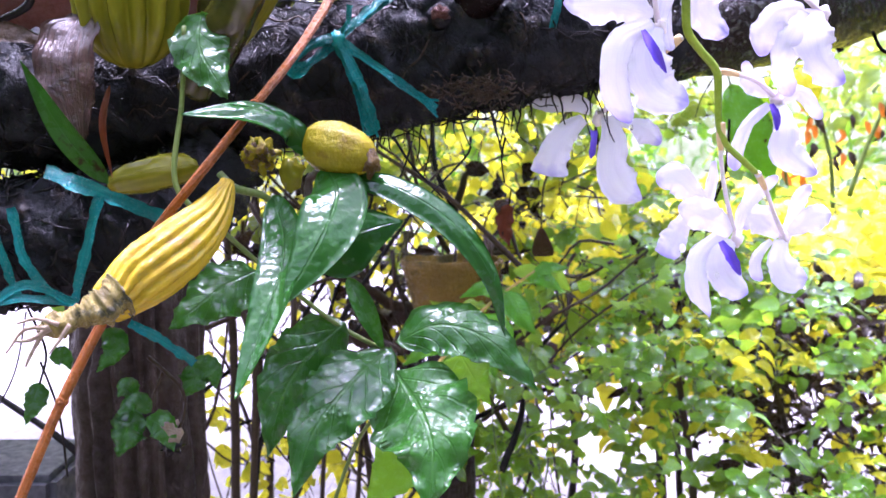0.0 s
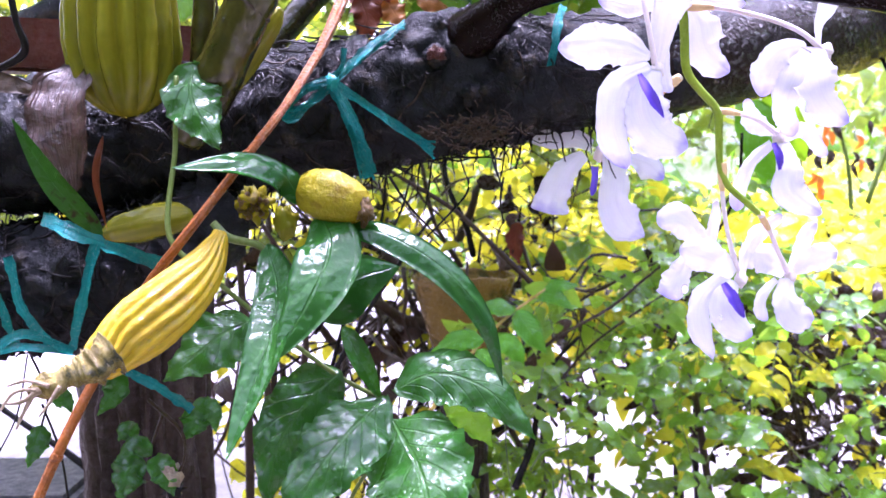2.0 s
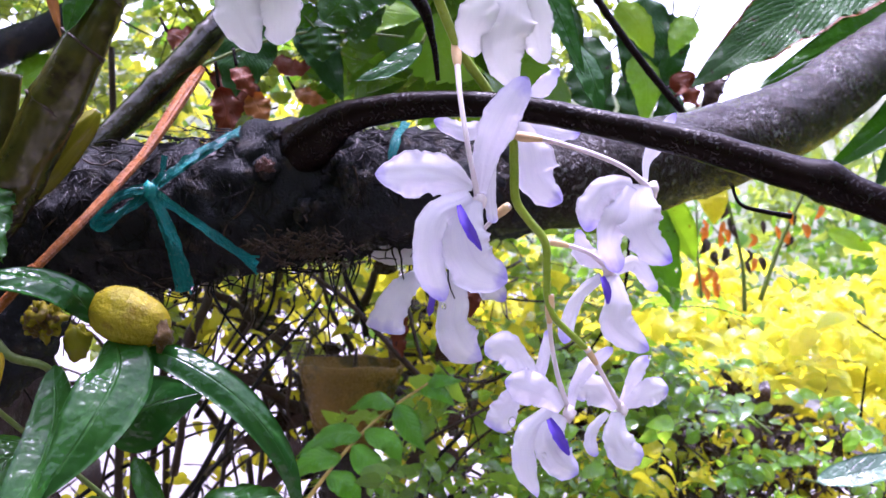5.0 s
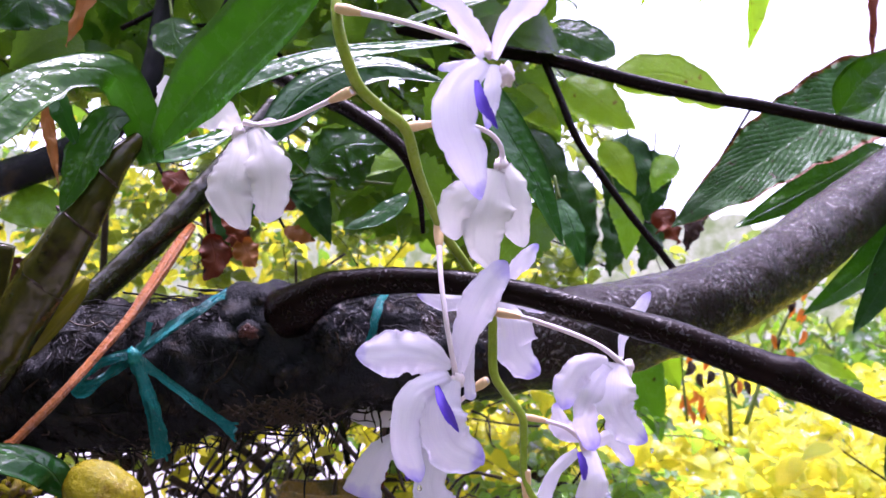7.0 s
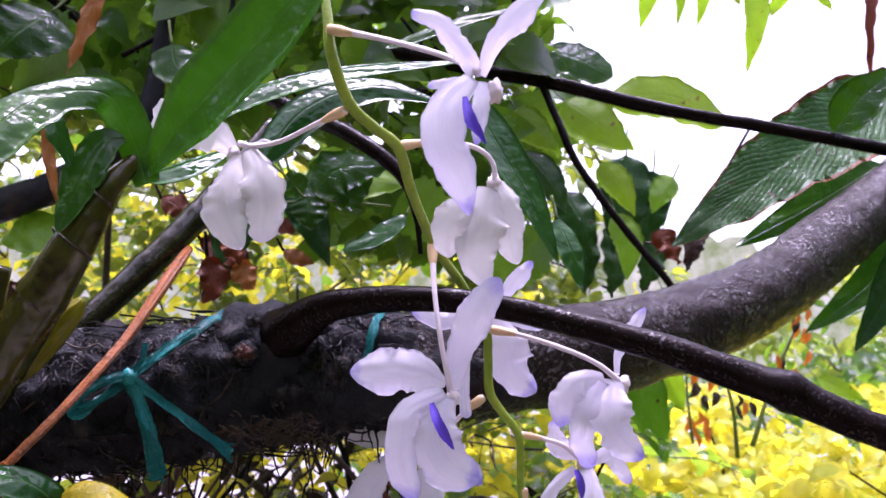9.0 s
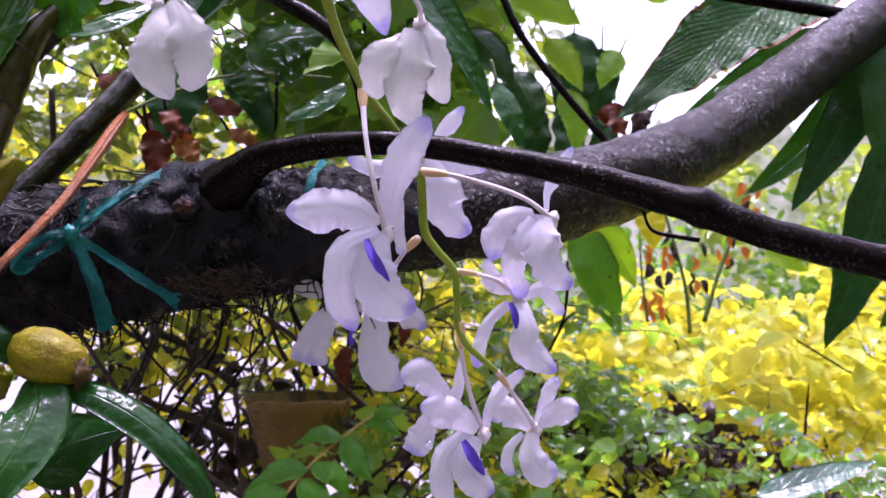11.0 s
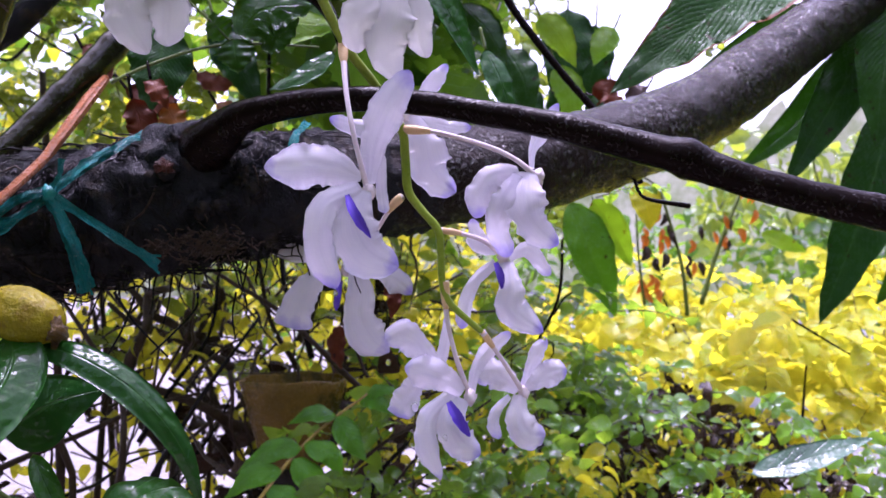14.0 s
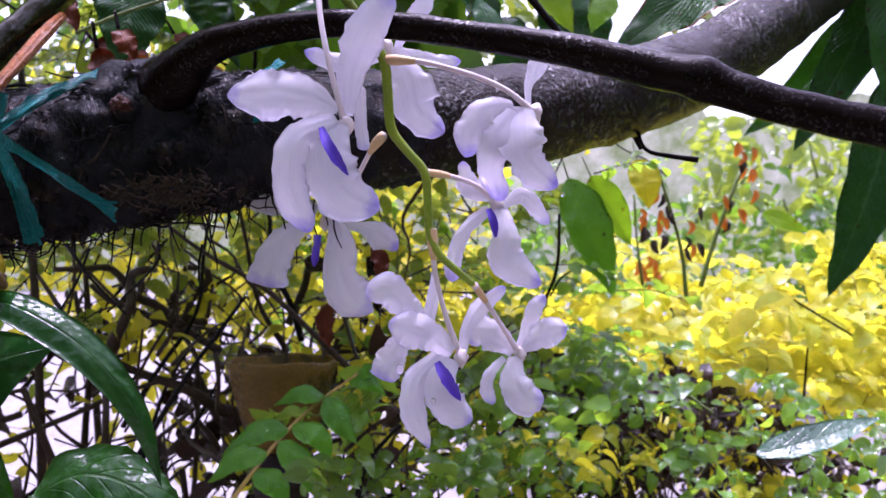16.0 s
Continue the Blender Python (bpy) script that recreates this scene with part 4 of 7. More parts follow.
blade("leaf", [(-0.072, 0.452, 1.252), (-0.079, 0.437, 1.269), (-0.098, 0.424, 1.276), (-0.129, 0.413, 1.272)], 0.021, ORCHID_LEAF, orchid, "wet leaf bent over to a point", profile="lance", fold=-0.25, face=(-0.1, -0.75, 0.7), **LK)
blade("leaf", [(-0.063, 0.452, 1.247), (-0.053, 0.432, 1.233), (-0.057, 0.412, 1.212), (-0.074, 0.395, 1.178)], 0.036, ORCHID_LEAF, orchid, "broad wet drooping leaf", profile="lance", fold=-0.2, face=(0.15, -1, 0.25), **LK)
blade("leaf", [(-0.057, 0.455, 1.24), (-0.027, 0.442, 1.237), (0.007, 0.434, 1.218), (0.029, 0.436, 1.189), (0.038, 0.445, 1.153)], 0.0185, ORCHID_LEAF, orchid, "long arching wet leaf", profile="lance", fold=-0.3, face=(0.2, -0.85, 0.5), **LK)
blade("leaf", [(-0.092, 0.452, 1.23), (-0.08, 0.425, 1.207), (-0.08, 0.4, 1.182), (-0.091, 0.367, 1.138)], 0.026, ORCHID_LEAF, orchid, "narrow hanging wet leaf", profile="lance", fold=0.3, face=(-0.2, -1, 0.35), **LK)
blade("leaf", [(-0.074, 0.475, 1.19), (-0.047, 0.47, 1.208), (-0.021, 0.475, 1.215)], 0.040, ORCHID_LEAF, orchid, "dark shaded leaf", profile="ovate", fold=-0.2, face=(0, -1, 0.3), **LK)
tube("leaf_stem", [(-0.121, 0.45, 1.242, 0.0022), (-0.112, 0.448, 1.234, 0.0024), (-0.097, 0.45, 1.23, 0.002), (-0.089, 0.455, 1.222, 0.0015)], VINE_STEM, orchid, "", n=16, sides=8)

# ---- dry stem in front of the limb ----
dry_stem = thing("dry_twig", [(-0.097, 0.437, 1.279)][0], "long bare orange-brown dry stem leaning across the branch", "twig")
tube("stalk", [(-0.063, 0.6, 1.412, 0.0030), (-0.066, 0.575, 1.392, 0.0042), (-0.071, 0.54, 1.361, 0.0036), (-0.075, 0.52, 1.343, 0.003)] + [(-0.082, 0.462, 1.307, 0.0025), (-0.097, 0.437, 1.279, 0.0023), (-0.112, 0.428, 1.257, 0.0025), (-0.131, 0.42, 1.231, 0.0026), (-0.155, 0.428, 1.203, 0.0026), (-0.175, 0.412, 1.16, 0.0027), (-0.189, 0.4, 1.126, 0.0027), (-0.203, 0.39, 1.088, 0.0027), (-0.213, 0.38, 1.055, 0.0027)], STICK, dry_stem, "", n=90, sides=12, lump=0.08, lump_size=0.01)

for x, y, z in ((-0.0975, 0.4365, 1.2782), (-0.155, 0.428, 1.203), (-0.189, 0.4, 1.126)):
    tube("node", [(x - 0.0012, y, z - 0.0022, 0.0024), (x, y, z, 0.0034), (x + 0.0014, y, z + 0.0024, 0.0024)], STICK, dry_stem, "swollen ring on the stem", n=10, sides=12, lump=0.2, lump_size=0.004)

# ---- serrated vine ----
vine = thing("climbing_vine", [(-0.029, 0.455, 1.142)][0], "climbing vine with wet serrated green leaves", "vine")
tube("stem", [(-0.139, 0.45, 1.322, 0.0013), (-0.141, 0.45, 1.282, 0.0014), (-0.142, 0.44, 1.236, 0.0016), (-0.12, 0.44, 1.214, 0.0015), (-0.098, 0.45, 1.191, 0.0014), (-0.058, 0.455, 1.158, 0.0014), (-0.029, 0.455, 1.142, 0.0014)], VINE_STEM, vine, "", n=60, sides=7)
tube("stem", [(-0.029, 0.455, 1.142, 0.0013), (-0.026, 0.45, 1.12, 0.0012), (-0.045, 0.45, 1.091, 0.0012), (-0.059, 0.45, 1.054, 0.0012)], VINE_STEM, vine, "", n=20, sides=7)
VK = dict(profile="leaflet", fold=-0.2, teeth=7, tooth=0.15, nu=35, nv=8, ruffle=0.07, thick=0.0004)
blade("leaf", [(-0.131, 0.455, 1.33), (-0.129, 0.445, 1.309), (-0.111, 0.434, 1.282)], 0.029, VINE_LEAF, vine, face=(0.1, -1, 0.35), seed=1, **VK)
blade("leaf", [(-0.1021, 0.455, 1.1872), (-0.1155, 0.44, 1.1811), (-0.1297, 0.43, 1.1701), (-0.1425, 0.425, 1.1595)], 0.032, VINE_LEAF, vine, face=(0, -1, 0.45), seed=2, **VK)
blade("leaf", [(-0.052, 0.455, 1.1581), (-0.0663, 0.45, 1.1466), (-0.0835, 0.44, 1.1231), (-0.0913, 0.43, 1.0886)], 0.036, VINE_LEAF, vine, face=(0.2, -1, 0.3), seed=3, **VK)
blade("leaf", [(-0.0276, 0.455, 1.1434), (-0.0452, 0.42, 1.132), (-0.0614, 0.4, 1.1107), (-0.0688, 0.39, 1.0821)], 0.038, VINE_LEAF, vine, face=(0.1, -0.9, 0.6), seed=4, **VK)
blade("leaf", [(-0.0237, 0.455, 1.148), (0.002, 0.45, 1.1586), (0.0303, 0.445, 1.1501), (0.0558, 0.44, 1.1244)], 0.030, VINE_LEAF, vine, face=(0, -0.9, 0.6), seed=5, **VK)
blade("leaf", [(-0.0233, 0.45, 1.1326), (-0.0073, 0.42, 1.1173), (-0.0007, 0.405, 1.1011), (-0.0021, 0.395, 1.074)], 0.054, VINE_LEAF, vine, face=(0, -1, 0.45), seed=6, **VK)
blade("leaf", [(-0.051, 0.455, 1.184), (-0.041, 0.45, 1.166), (-0.03, 0.455, 1.141)], 0.013, VINE_LEAF, vine, profile="lance", fold=0.6, face=(0.5, -1, 0.1), nu=16, nv=4)
blade("leaf", [(0.0119, 0.5, 1.1328), (0.0214, 0.52, 1.1114), (0.0329, 0.53, 1.0908)], 0.026, VINE_LEAF_YOUNG, vine, "young yellow-green leaf", face=(0, -1, 0.2), seed=8, **VK)
blade("leaf", [(0.003, 0.56, 1.082), (-0.021, 0.55, 1.053), (-0.051, 0.54, 1.012)], 0.045, VINE_LEAF_YOUNG, vine, "young yellow-green leaf", face=(0, -1, 0.2), seed=9, **VK)
post_vine = thing("post_vine", [(-0.194, 0.55, 1.087)][0], "small leafy vine with a withered pale flower", "vine")
tube("stem", [(-0.195, 0.53, 1.12, 0.0013), (-0.172, 0.525, 1.101, 0.0013), (-0.168, 0.52, 1.085, 0.001), (-0.172, 0.516, 1.073, 0.001)], ROOT_PALE, post_vine, "", n=20, sides=6)
for k, (pts, w) in enumerate([([(-0.194, 0.52, 1.081), (-0.203, 0.515, 1.077), (-0.209, 0.51, 1.058)], 0.024), ([(-0.169, 0.54, 1.114), (-0.166, 0.535, 1.106), (-0.171, 0.53, 1.093)], 0.02), ([(-0.227, 0.54, 1.137), (-0.22, 0.535, 1.125), (-0.23, 0.53, 1.109)], 0.017), ([(-0.274, 0.54, 1.099), (-0.276, 0.535, 1.087), (-0.28, 0.53, 1.072)], 0.015), ([(-0.19, 0.52, 1.085), (-0.199, 0.515, 1.094), (-0.21, 0.51, 1.084)], 0.012)]):
    blade("leaf", pts, w, VINE_LEAF, post_vine, face=(0, -1, 0.4), seed=20 + k, **VK)
for pts in ([(-0.185, 0.53, 1.111, 0.001), (-0.19, 0.525, 1.095, 0.0009), (-0.193, 0.52, 1.081, 0.0008)], [(-0.177, 0.54, 1.118, 0.001), (-0.169, 0.54, 1.118, 0.0009), (-0.169, 0.54, 1.113, 0.0008)], [(-0.207, 0.54, 1.149, 0.001), (-0.221, 0.54, 1.143, 0.0009), (-0.227, 0.54, 1.137, 0.0008)], [(-0.281, 0.54, 1.152, 0.0009), (-0.269, 0.54, 1.121, 0.0009), (-0.274, 0.54, 1.098, 0.0008)], [(-0.274, 0.542, 1.113, 0.0009), (-0.264, 0.545, 1.076, 0.0009), (-0.262, 0.55, 1.029, 0.0009)], [(-0.284, 0.545, 1.147, 0.0006), (-0.294, 0.545, 1.104, 0.0006), (-0.312, 0.545, 1.071, 0.0006)]):
    tube("stem", pts, ROOT_PALE if pts[0][3] > 0.00095 else ROOT, post_vine, "", n=16, sides=6)
for k, (pts, w) in enumerate([([(-0.192, 0.518, 1.082), (-0.18, 0.512, 1.078), (-0.171, 0.508, 1.063)], 0.017), ([(-0.2, 0.522, 1.096), (-0.206, 0.518, 1.103), (-0.21, 0.516, 1.096)], 0.012), ([(-0.169, 0.538, 1.114), (-0.153, 0.532, 1.111), (-0.15, 0.53, 1.098)], 0.015), ([(-0.267, 0.54, 1.117), (-0.255, 0.536, 1.118), (-0.249, 0.534, 1.109)], 0.012)]):
    blade("leaf", pts, w, VINE_LEAF, post_vine, face=(0.2, -1, 0.3), seed=320 + k, **VK)
v, f = ball_data([(-0.175, 0.516, 1.072)][0], (0.007, 0.006, 0.008), 10, 12, 0.7)
mesh_part("withered_flower", v, f, WITHERED, post_vine, "withered cream flower head")
v, f = ball_data([(-0.175, 0.516, 1.064)][0], (0.007, 0.006, 0.005), 10, 12, 0.9)
mesh_part("calyx", v, f, ROOT, post_vine, "dark dried calyx")

# ---- the flower spray ----
spray = thing("orchid_flower_spray", (0.08, 0.42, 1.47), "hanging orchid spray of white lavender flowers with violet lips", "orchid flowers")
tube("flower_stem", [(0.038, 0.425, 1.540, 0.0022), (0.044, 0.416, 1.513, 0.0026), (0.048, 0.413, 1.491, 0.003), (0.058, 0.421, 1.469, 0.003), (0.071, 0.432, 1.46, 0.003), (0.084, 0.44, 1.452, 0.0031), (0.093, 0.457, 1.431, 0.0028), (0.108, 0.474, 1.405, 0.0027), (0.124, 0.482, 1.386, 0.0026)] + [(0.1391, 0.487, 1.3625, 0.0026), (0.1416, 0.488, 1.3462, 0.0026), (0.1435, 0.489, 1.3267, 0.0026), (0.151, 0.489, 1.3156, 0.0024), (0.161, 0.489, 1.3036, 0.0024), (0.1629, 0.49, 1.289, 0.0022), (0.164, 0.49, 1.2721, 0.0021), (0.1685, 0.49, 1.261, 0.002), (0.1795, 0.49, 1.2508, 0.0019), (0.1901, 0.492, 1.2419, 0.0016)], STEM_GREEN, spray, "zigzag green flower stem", n=120, sides=12)

def flower(at, pedicel, label=""):
    """The heart of a flower with its stalk; the petals are hung on it one by one."""
    v, f = ball_data(at, (0.0036, 0.0040, 0.0050), 12, 14, 0.5)
    heart = mesh_part("flower", v, f, COLUMN, spray, label)
    ends = [(*p, r) for p, r in zip(pedicel, [0.0020] + [0.0014] * (len(pedicel) - 2) + [0.0019])]
    tube("pedicel", ends, PEDICEL, heart, n=30, sides=10)
    line = spline(pedicel, 30)
    reach = np.concatenate([[0], np.cumsum(np.linalg.norm(np.diff(line, axis=0), axis=1))])
    part = [line[int(np.searchsorted(reach, min(d, reach[-1] * 0.5)))] for d in (0.0, 0.005, 0.010, 0.016)]
    big = 1.3 if reach[-1] > 0.06 else 0.95
    tube("pedicel_base", [(*q, r * big) for q, r in zip(part, (0.0019, 0.0022, 0.0018, 0.0012))], PEDICEL_TIP, heart, "salmon swollen base", n=14, sides=10)
    return heart


bloom = flower((0.1208, 0.46, 1.3228), [(0.1055, 0.474, 1.4082), (0.1081, 0.457, 1.3779), (0.1121, 0.451, 1.3549), (0.1166, 0.455, 1.3368), (0.1199, 0.46, 1.3254)], "open flower facing out")
petal(bloom, "petal", [(0.117, 0.458, 1.3302, 0.0044), (0.1015, 0.452, 1.3355, 0.023), (0.0835, 0.447, 1.3353, 0.0232), (0.0664, 0.446, 1.3333, 0.0079)], PETAL)
petal(bloom, "sepal", [(0.1211, 0.458, 1.3271, 0.0063), (0.1231, 0.454, 1.3456, 0.0138), (0.1297, 0.451, 1.3662, 0.0199), (0.1424, 0.452, 1.3878, 0.0107)], PETAL, cup=-0.25)
petal(bloom, "sepal", [(0.1223, 0.468, 1.3384, 0.0052), (0.1273, 0.474, 1.3425, 0.0065), (0.1277, 0.474, 1.3261, 0.0065), (0.1297, 0.47, 1.3122, 0.0071)], PETAL)
petal(bloom, "sepal", [(0.1161, 0.456, 1.3259, 0.0082), (0.0979, 0.447, 1.3146, 0.0141), (0.0945, 0.446, 1.2925, 0.0165), (0.1043, 0.45, 1.2705, 0.0105)], PETAL, cup=-0.35)
petal(bloom, "petal", [(0.117, 0.456, 1.3237, 0.0107), (0.1126, 0.452, 1.3059, 0.0254), (0.1195, 0.452, 1.2898, 0.0261), (0.1371, 0.456, 1.2818, 0.0107)], PETAL, fold=0.12)
petal(bloom, "lip", [(0.1094, 0.449, 1.3199, 0.0024), (0.1138, 0.444, 1.3094, 0.0057), (0.1222, 0.447, 1.2971, 0.0029)], LIP, label="violet lip", cup=0.5, ruffle=0.03, tip=0.4)

bloom = flower((0.1056, 0.57, 1.2806), [(0.1395, 0.488, 1.3225), (0.1335, 0.5, 1.3165), (0.1233, 0.535, 1.3021), (0.1083, 0.567, 1.2857)], "open flower close under the branch")
petal(bloom, "petal", [(0.1005, 0.568, 1.2868, 0.0085), (0.0863, 0.566, 1.2928, 0.0147), (0.069, 0.567, 1.2943, 0.0177), (0.0527, 0.57, 1.2988, 0.0116)], PETAL)
petal(bloom, "petal", [(0.0953, 0.565, 1.2806, 0.0077), (0.0821, 0.558, 1.2702, 0.0175), (0.0741, 0.556, 1.2551, 0.0219), (0.0713, 0.556, 1.2412, 0.0279)], PETAL, tip=0.06)
petal(bloom, "petal", [(0.1114, 0.566, 1.2822, 0.0085), (0.1154, 0.562, 1.2653, 0.0177), (0.1148, 0.56, 1.2485, 0.0222), (0.1226, 0.56, 1.234, 0.0238), (0.1349, 0.56, 1.2256, 0.0054)], PETAL)
petal(bloom, "sepal", [(0.1114, 0.572, 1.2799, 0.0055), (0.1278, 0.573, 1.2776, 0.0079), (0.1397, 0.574, 1.2729, 0.0174), (0.15, 0.575, 1.2635, 0.0071)], PETAL)
petal(bloom, "lip", [(0.1013, 0.56, 1.2722, 0.0048), (0.1007, 0.556, 1.2628, 0.0044), (0.0993, 0.558, 1.2532, 0.0044)], LIP, label="violet lip", cup=0.5, ruffle=0.03, tip=0.4)

bloom = flower((0.1422, 0.512, 1.3745), [(0.1411, 0.487, 1.3612), (0.1394, 0.495, 1.3638), (0.1398, 0.505, 1.3683)], "flower turned away behind the shoot")
petal(bloom, "petal", [(0.1446, 0.51, 1.3738, 0.0127), (0.1533, 0.506, 1.3568, 0.0217), (0.1576, 0.506, 1.34, 0.0252), (0.1731, 0.508, 1.3271, 0.0099)], PETAL, cup=-0.3)
petal(bloom, "sepal", [(0.1402, 0.514, 1.3719, 0.005), (0.1289, 0.514, 1.3688, 0.0092), (0.113, 0.515, 1.3679, 0.0113), (0.0964, 0.516, 1.3727, 0.0057)], PETAL)
petal(bloom, "sepal", [(0.1484, 0.514, 1.3735, 0.005), (0.159, 0.513, 1.3707, 0.0078), (0.1723, 0.513, 1.3681, 0.0078), (0.1831, 0.514, 1.3685, 0.0043)], PETAL)
petal(bloom, "sepal", [(0.1472, 0.512, 1.3746, 0.0035), (0.1539, 0.508, 1.3874, 0.0085), (0.1607, 0.506, 1.3964, 0.0105), (0.1677, 0.506, 1.405, 0.0049)], PETAL)

bloom = flower((0.2191, 0.484, 1.3345), [(0.1408, 0.487, 1.3619), (0.1596, 0.478, 1.3588), (0.185, 0.475, 1.3519), (0.2033, 0.478, 1.345), (0.2172, 0.483, 1.3357)], "nodding flower with folded petals")
petal(bloom, "petal", [(0.2071, 0.48, 1.3372, 0.008), (0.1926, 0.474, 1.335, 0.0145), (0.1847, 0.472, 1.3248, 0.0184), (0.1811, 0.474, 1.3098, 0.0079)], PETAL, cup=-0.35)
petal(bloom, "sepal", [(0.2067, 0.478, 1.3357, 0.012), (0.1972, 0.471, 1.3196, 0.0204), (0.1944, 0.474, 1.3056, 0.0152), (0.2016, 0.48, 1.2882, 0.0094)], PETAL, cup=-0.3)
petal(bloom, "petal", [(0.2115, 0.48, 1.3373, 0.0148), (0.2092, 0.471, 1.3205, 0.025), (0.2139, 0.471, 1.3067, 0.0211), (0.2287, 0.474, 1.295, 0.0073)], PETAL, cup=-0.3)
petal(bloom, "sepal", [(0.2157, 0.486, 1.3401, 0.0031), (0.2168, 0.488, 1.351, 0.0044), (0.2228, 0.489, 1.3632, 0.0103), (0.2324, 0.49, 1.3795, 0.0041)], PETAL)

bloom = flower((0.2023, 0.505, 1.2885), [(0.1621, 0.49, 1.3036), (0.1749, 0.492, 1.3018), (0.1885, 0.498, 1.298), (0.2004, 0.504, 1.2906)], "smaller flower under the nodding one")
petal(bloom, "petal", [(0.1986, 0.504, 1.292, 0.0056), (0.1905, 0.502, 1.2953, 0.0119), (0.1857, 0.503, 1.2999, 0.0119), (0.1832, 0.506, 1.3115, 0.0042)], PETAL)
petal(bloom, "sepal", [(0.1973, 0.502, 1.2849, 0.0056), (0.1852, 0.498, 1.2752, 0.0076), (0.1789, 0.497, 1.2617, 0.0089), (0.1763, 0.498, 1.2455, 0.0083)], PETAL, cup=-0.3)
petal(bloom, "petal", [(0.2036, 0.502, 1.2857, 0.0084), (0.2056, 0.495, 1.2712, 0.0152), (0.2069, 0.494, 1.2568, 0.0206), (0.2246, 0.495, 1.2437, 0.0069)], PETAL, cup=-0.3)
petal(bloom, "sepal", [(0.206, 0.506, 1.2871, 0.0035), (0.2171, 0.508, 1.2936, 0.0092), (0.2243, 0.508, 1.2859, 0.0099), (0.232, 0.51, 1.2774, 0.0057)], PETAL)
petal(bloom, "lip", [(0.196, 0.496, 1.2849, 0.0027), (0.1985, 0.494, 1.2774, 0.0045), (0.2002, 0.496, 1.2677, 0.0019)], LIP, label="violet lip", cup=0.5, ruffle=0.03, tip=0.4)

bloom = flower((0.1824, 0.506, 1.2038), [(0.1653, 0.49, 1.2738), (0.1668, 0.493, 1.2534), (0.1724, 0.499, 1.2306), (0.1803, 0.506, 1.209)], "lowest large flower facing out")
petal(bloom, "petal", [(0.163, 0.506, 1.2171, 0.0077), (0.1511, 0.501, 1.2343, 0.0159), (0.1406, 0.5, 1.2412, 0.0186), (0.131, 0.5, 1.2378, 0.0103)], PETAL, cup=-0.25)
petal(bloom, "petal", [(0.1778, 0.503, 1.207, 0.009), (0.1645, 0.495, 1.2171, 0.0177), (0.1526, 0.492, 1.2213, 0.021), (0.1424, 0.492, 1.2237, 0.0074)], PETAL, cup=-0.3)
petal(bloom, "petal", [(0.1528, 0.51, 1.2166, 0.0098), (0.1468, 0.508, 1.2071, 0.0147), (0.142, 0.507, 1.1983, 0.0181), (0.1392, 0.507, 1.1921, 0.0153)], PETAL, tip=0.06)
petal(bloom, "sepal", [(0.1708, 0.502, 1.2072, 0.0069), (0.1565, 0.495, 1.1927, 0.0129), (0.1564, 0.493, 1.1762, 0.0149), (0.1642, 0.495, 1.1574, 0.0034)], PETAL, cup=-0.35)
petal(bloom, "petal", [(0.1758, 0.503, 1.2043, 0.0132), (0.1701, 0.495, 1.1912, 0.0184), (0.1758, 0.496, 1.1794, 0.0205), (0.1879, 0.498, 1.1714, 0.0103)], PETAL, cup=-0.3)
petal(bloom, "sepal", [(0.1631, 0.511, 1.2164, 0.0035), (0.1653, 0.512, 1.2258, 0.0071), (0.168, 0.512, 1.2381, 0.0071), (0.1686, 0.512, 1.2515, 0.0035)], PETAL)
petal(bloom, "sepal", [(0.1834, 0.508, 1.2062, 0.0049), (0.1861, 0.508, 1.2192, 0.007), (0.195, 0.511, 1.2318, 0.0099), (0.208, 0.512, 1.2424, 0.005)], PETAL)
petal(bloom, "lip", [(0.1681, 0.492, 1.2033, 0.0032), (0.1729, 0.489, 1.1947, 0.0066), (0.1808, 0.492, 1.1829, 0.0040)], LIP, label="violet lip", cup=0.5, ruffle=0.03, tip=0.4)

bloom = flower((0.2186, 0.525, 1.2035), [(0.1877, 0.49, 1.2441), (0.1976, 0.5, 1.2315), (0.2079, 0.515, 1.2182), (0.2169, 0.524, 1.2058)], "small starry flower at the tip")
petal(bloom, "sepal", [(0.2178, 0.525, 1.2064, 0.0036), (0.2226, 0.523, 1.219, 0.0073), (0.2267, 0.522, 1.2293, 0.0094), (0.2328, 0.523, 1.2372, 0.0044)], PETAL)
petal(bloom, "petal", [(0.2197, 0.523, 1.206, 0.0044), (0.2284, 0.519, 1.213, 0.0144), (0.2369, 0.518, 1.2174, 0.0166), (0.2443, 0.518, 1.2188, 0.0094)], PETAL)
petal(bloom, "petal", [(0.2158, 0.522, 1.2025, 0.008), (0.2142, 0.517, 1.1911, 0.0151), (0.2199, 0.516, 1.1799, 0.0186), (0.231, 0.517, 1.1781, 0.0108)], PETAL)
petal(bloom, "sepal", [(0.2092, 0.522, 1.2018, 0.0036), (0.2006, 0.518, 1.1939, 0.0065), (0.1985, 0.518, 1.184, 0.0072), (0.2022, 0.518, 1.1761, 0.0057)], PETAL)
petal(bloom, "petal", [(0.2147, 0.524, 1.2044, 0.0058), (0.2054, 0.521, 1.2128, 0.0173), (0.1959, 0.521, 1.2165, 0.0195), (0.1866, 0.522, 1.2128, 0.0094)], PETAL)

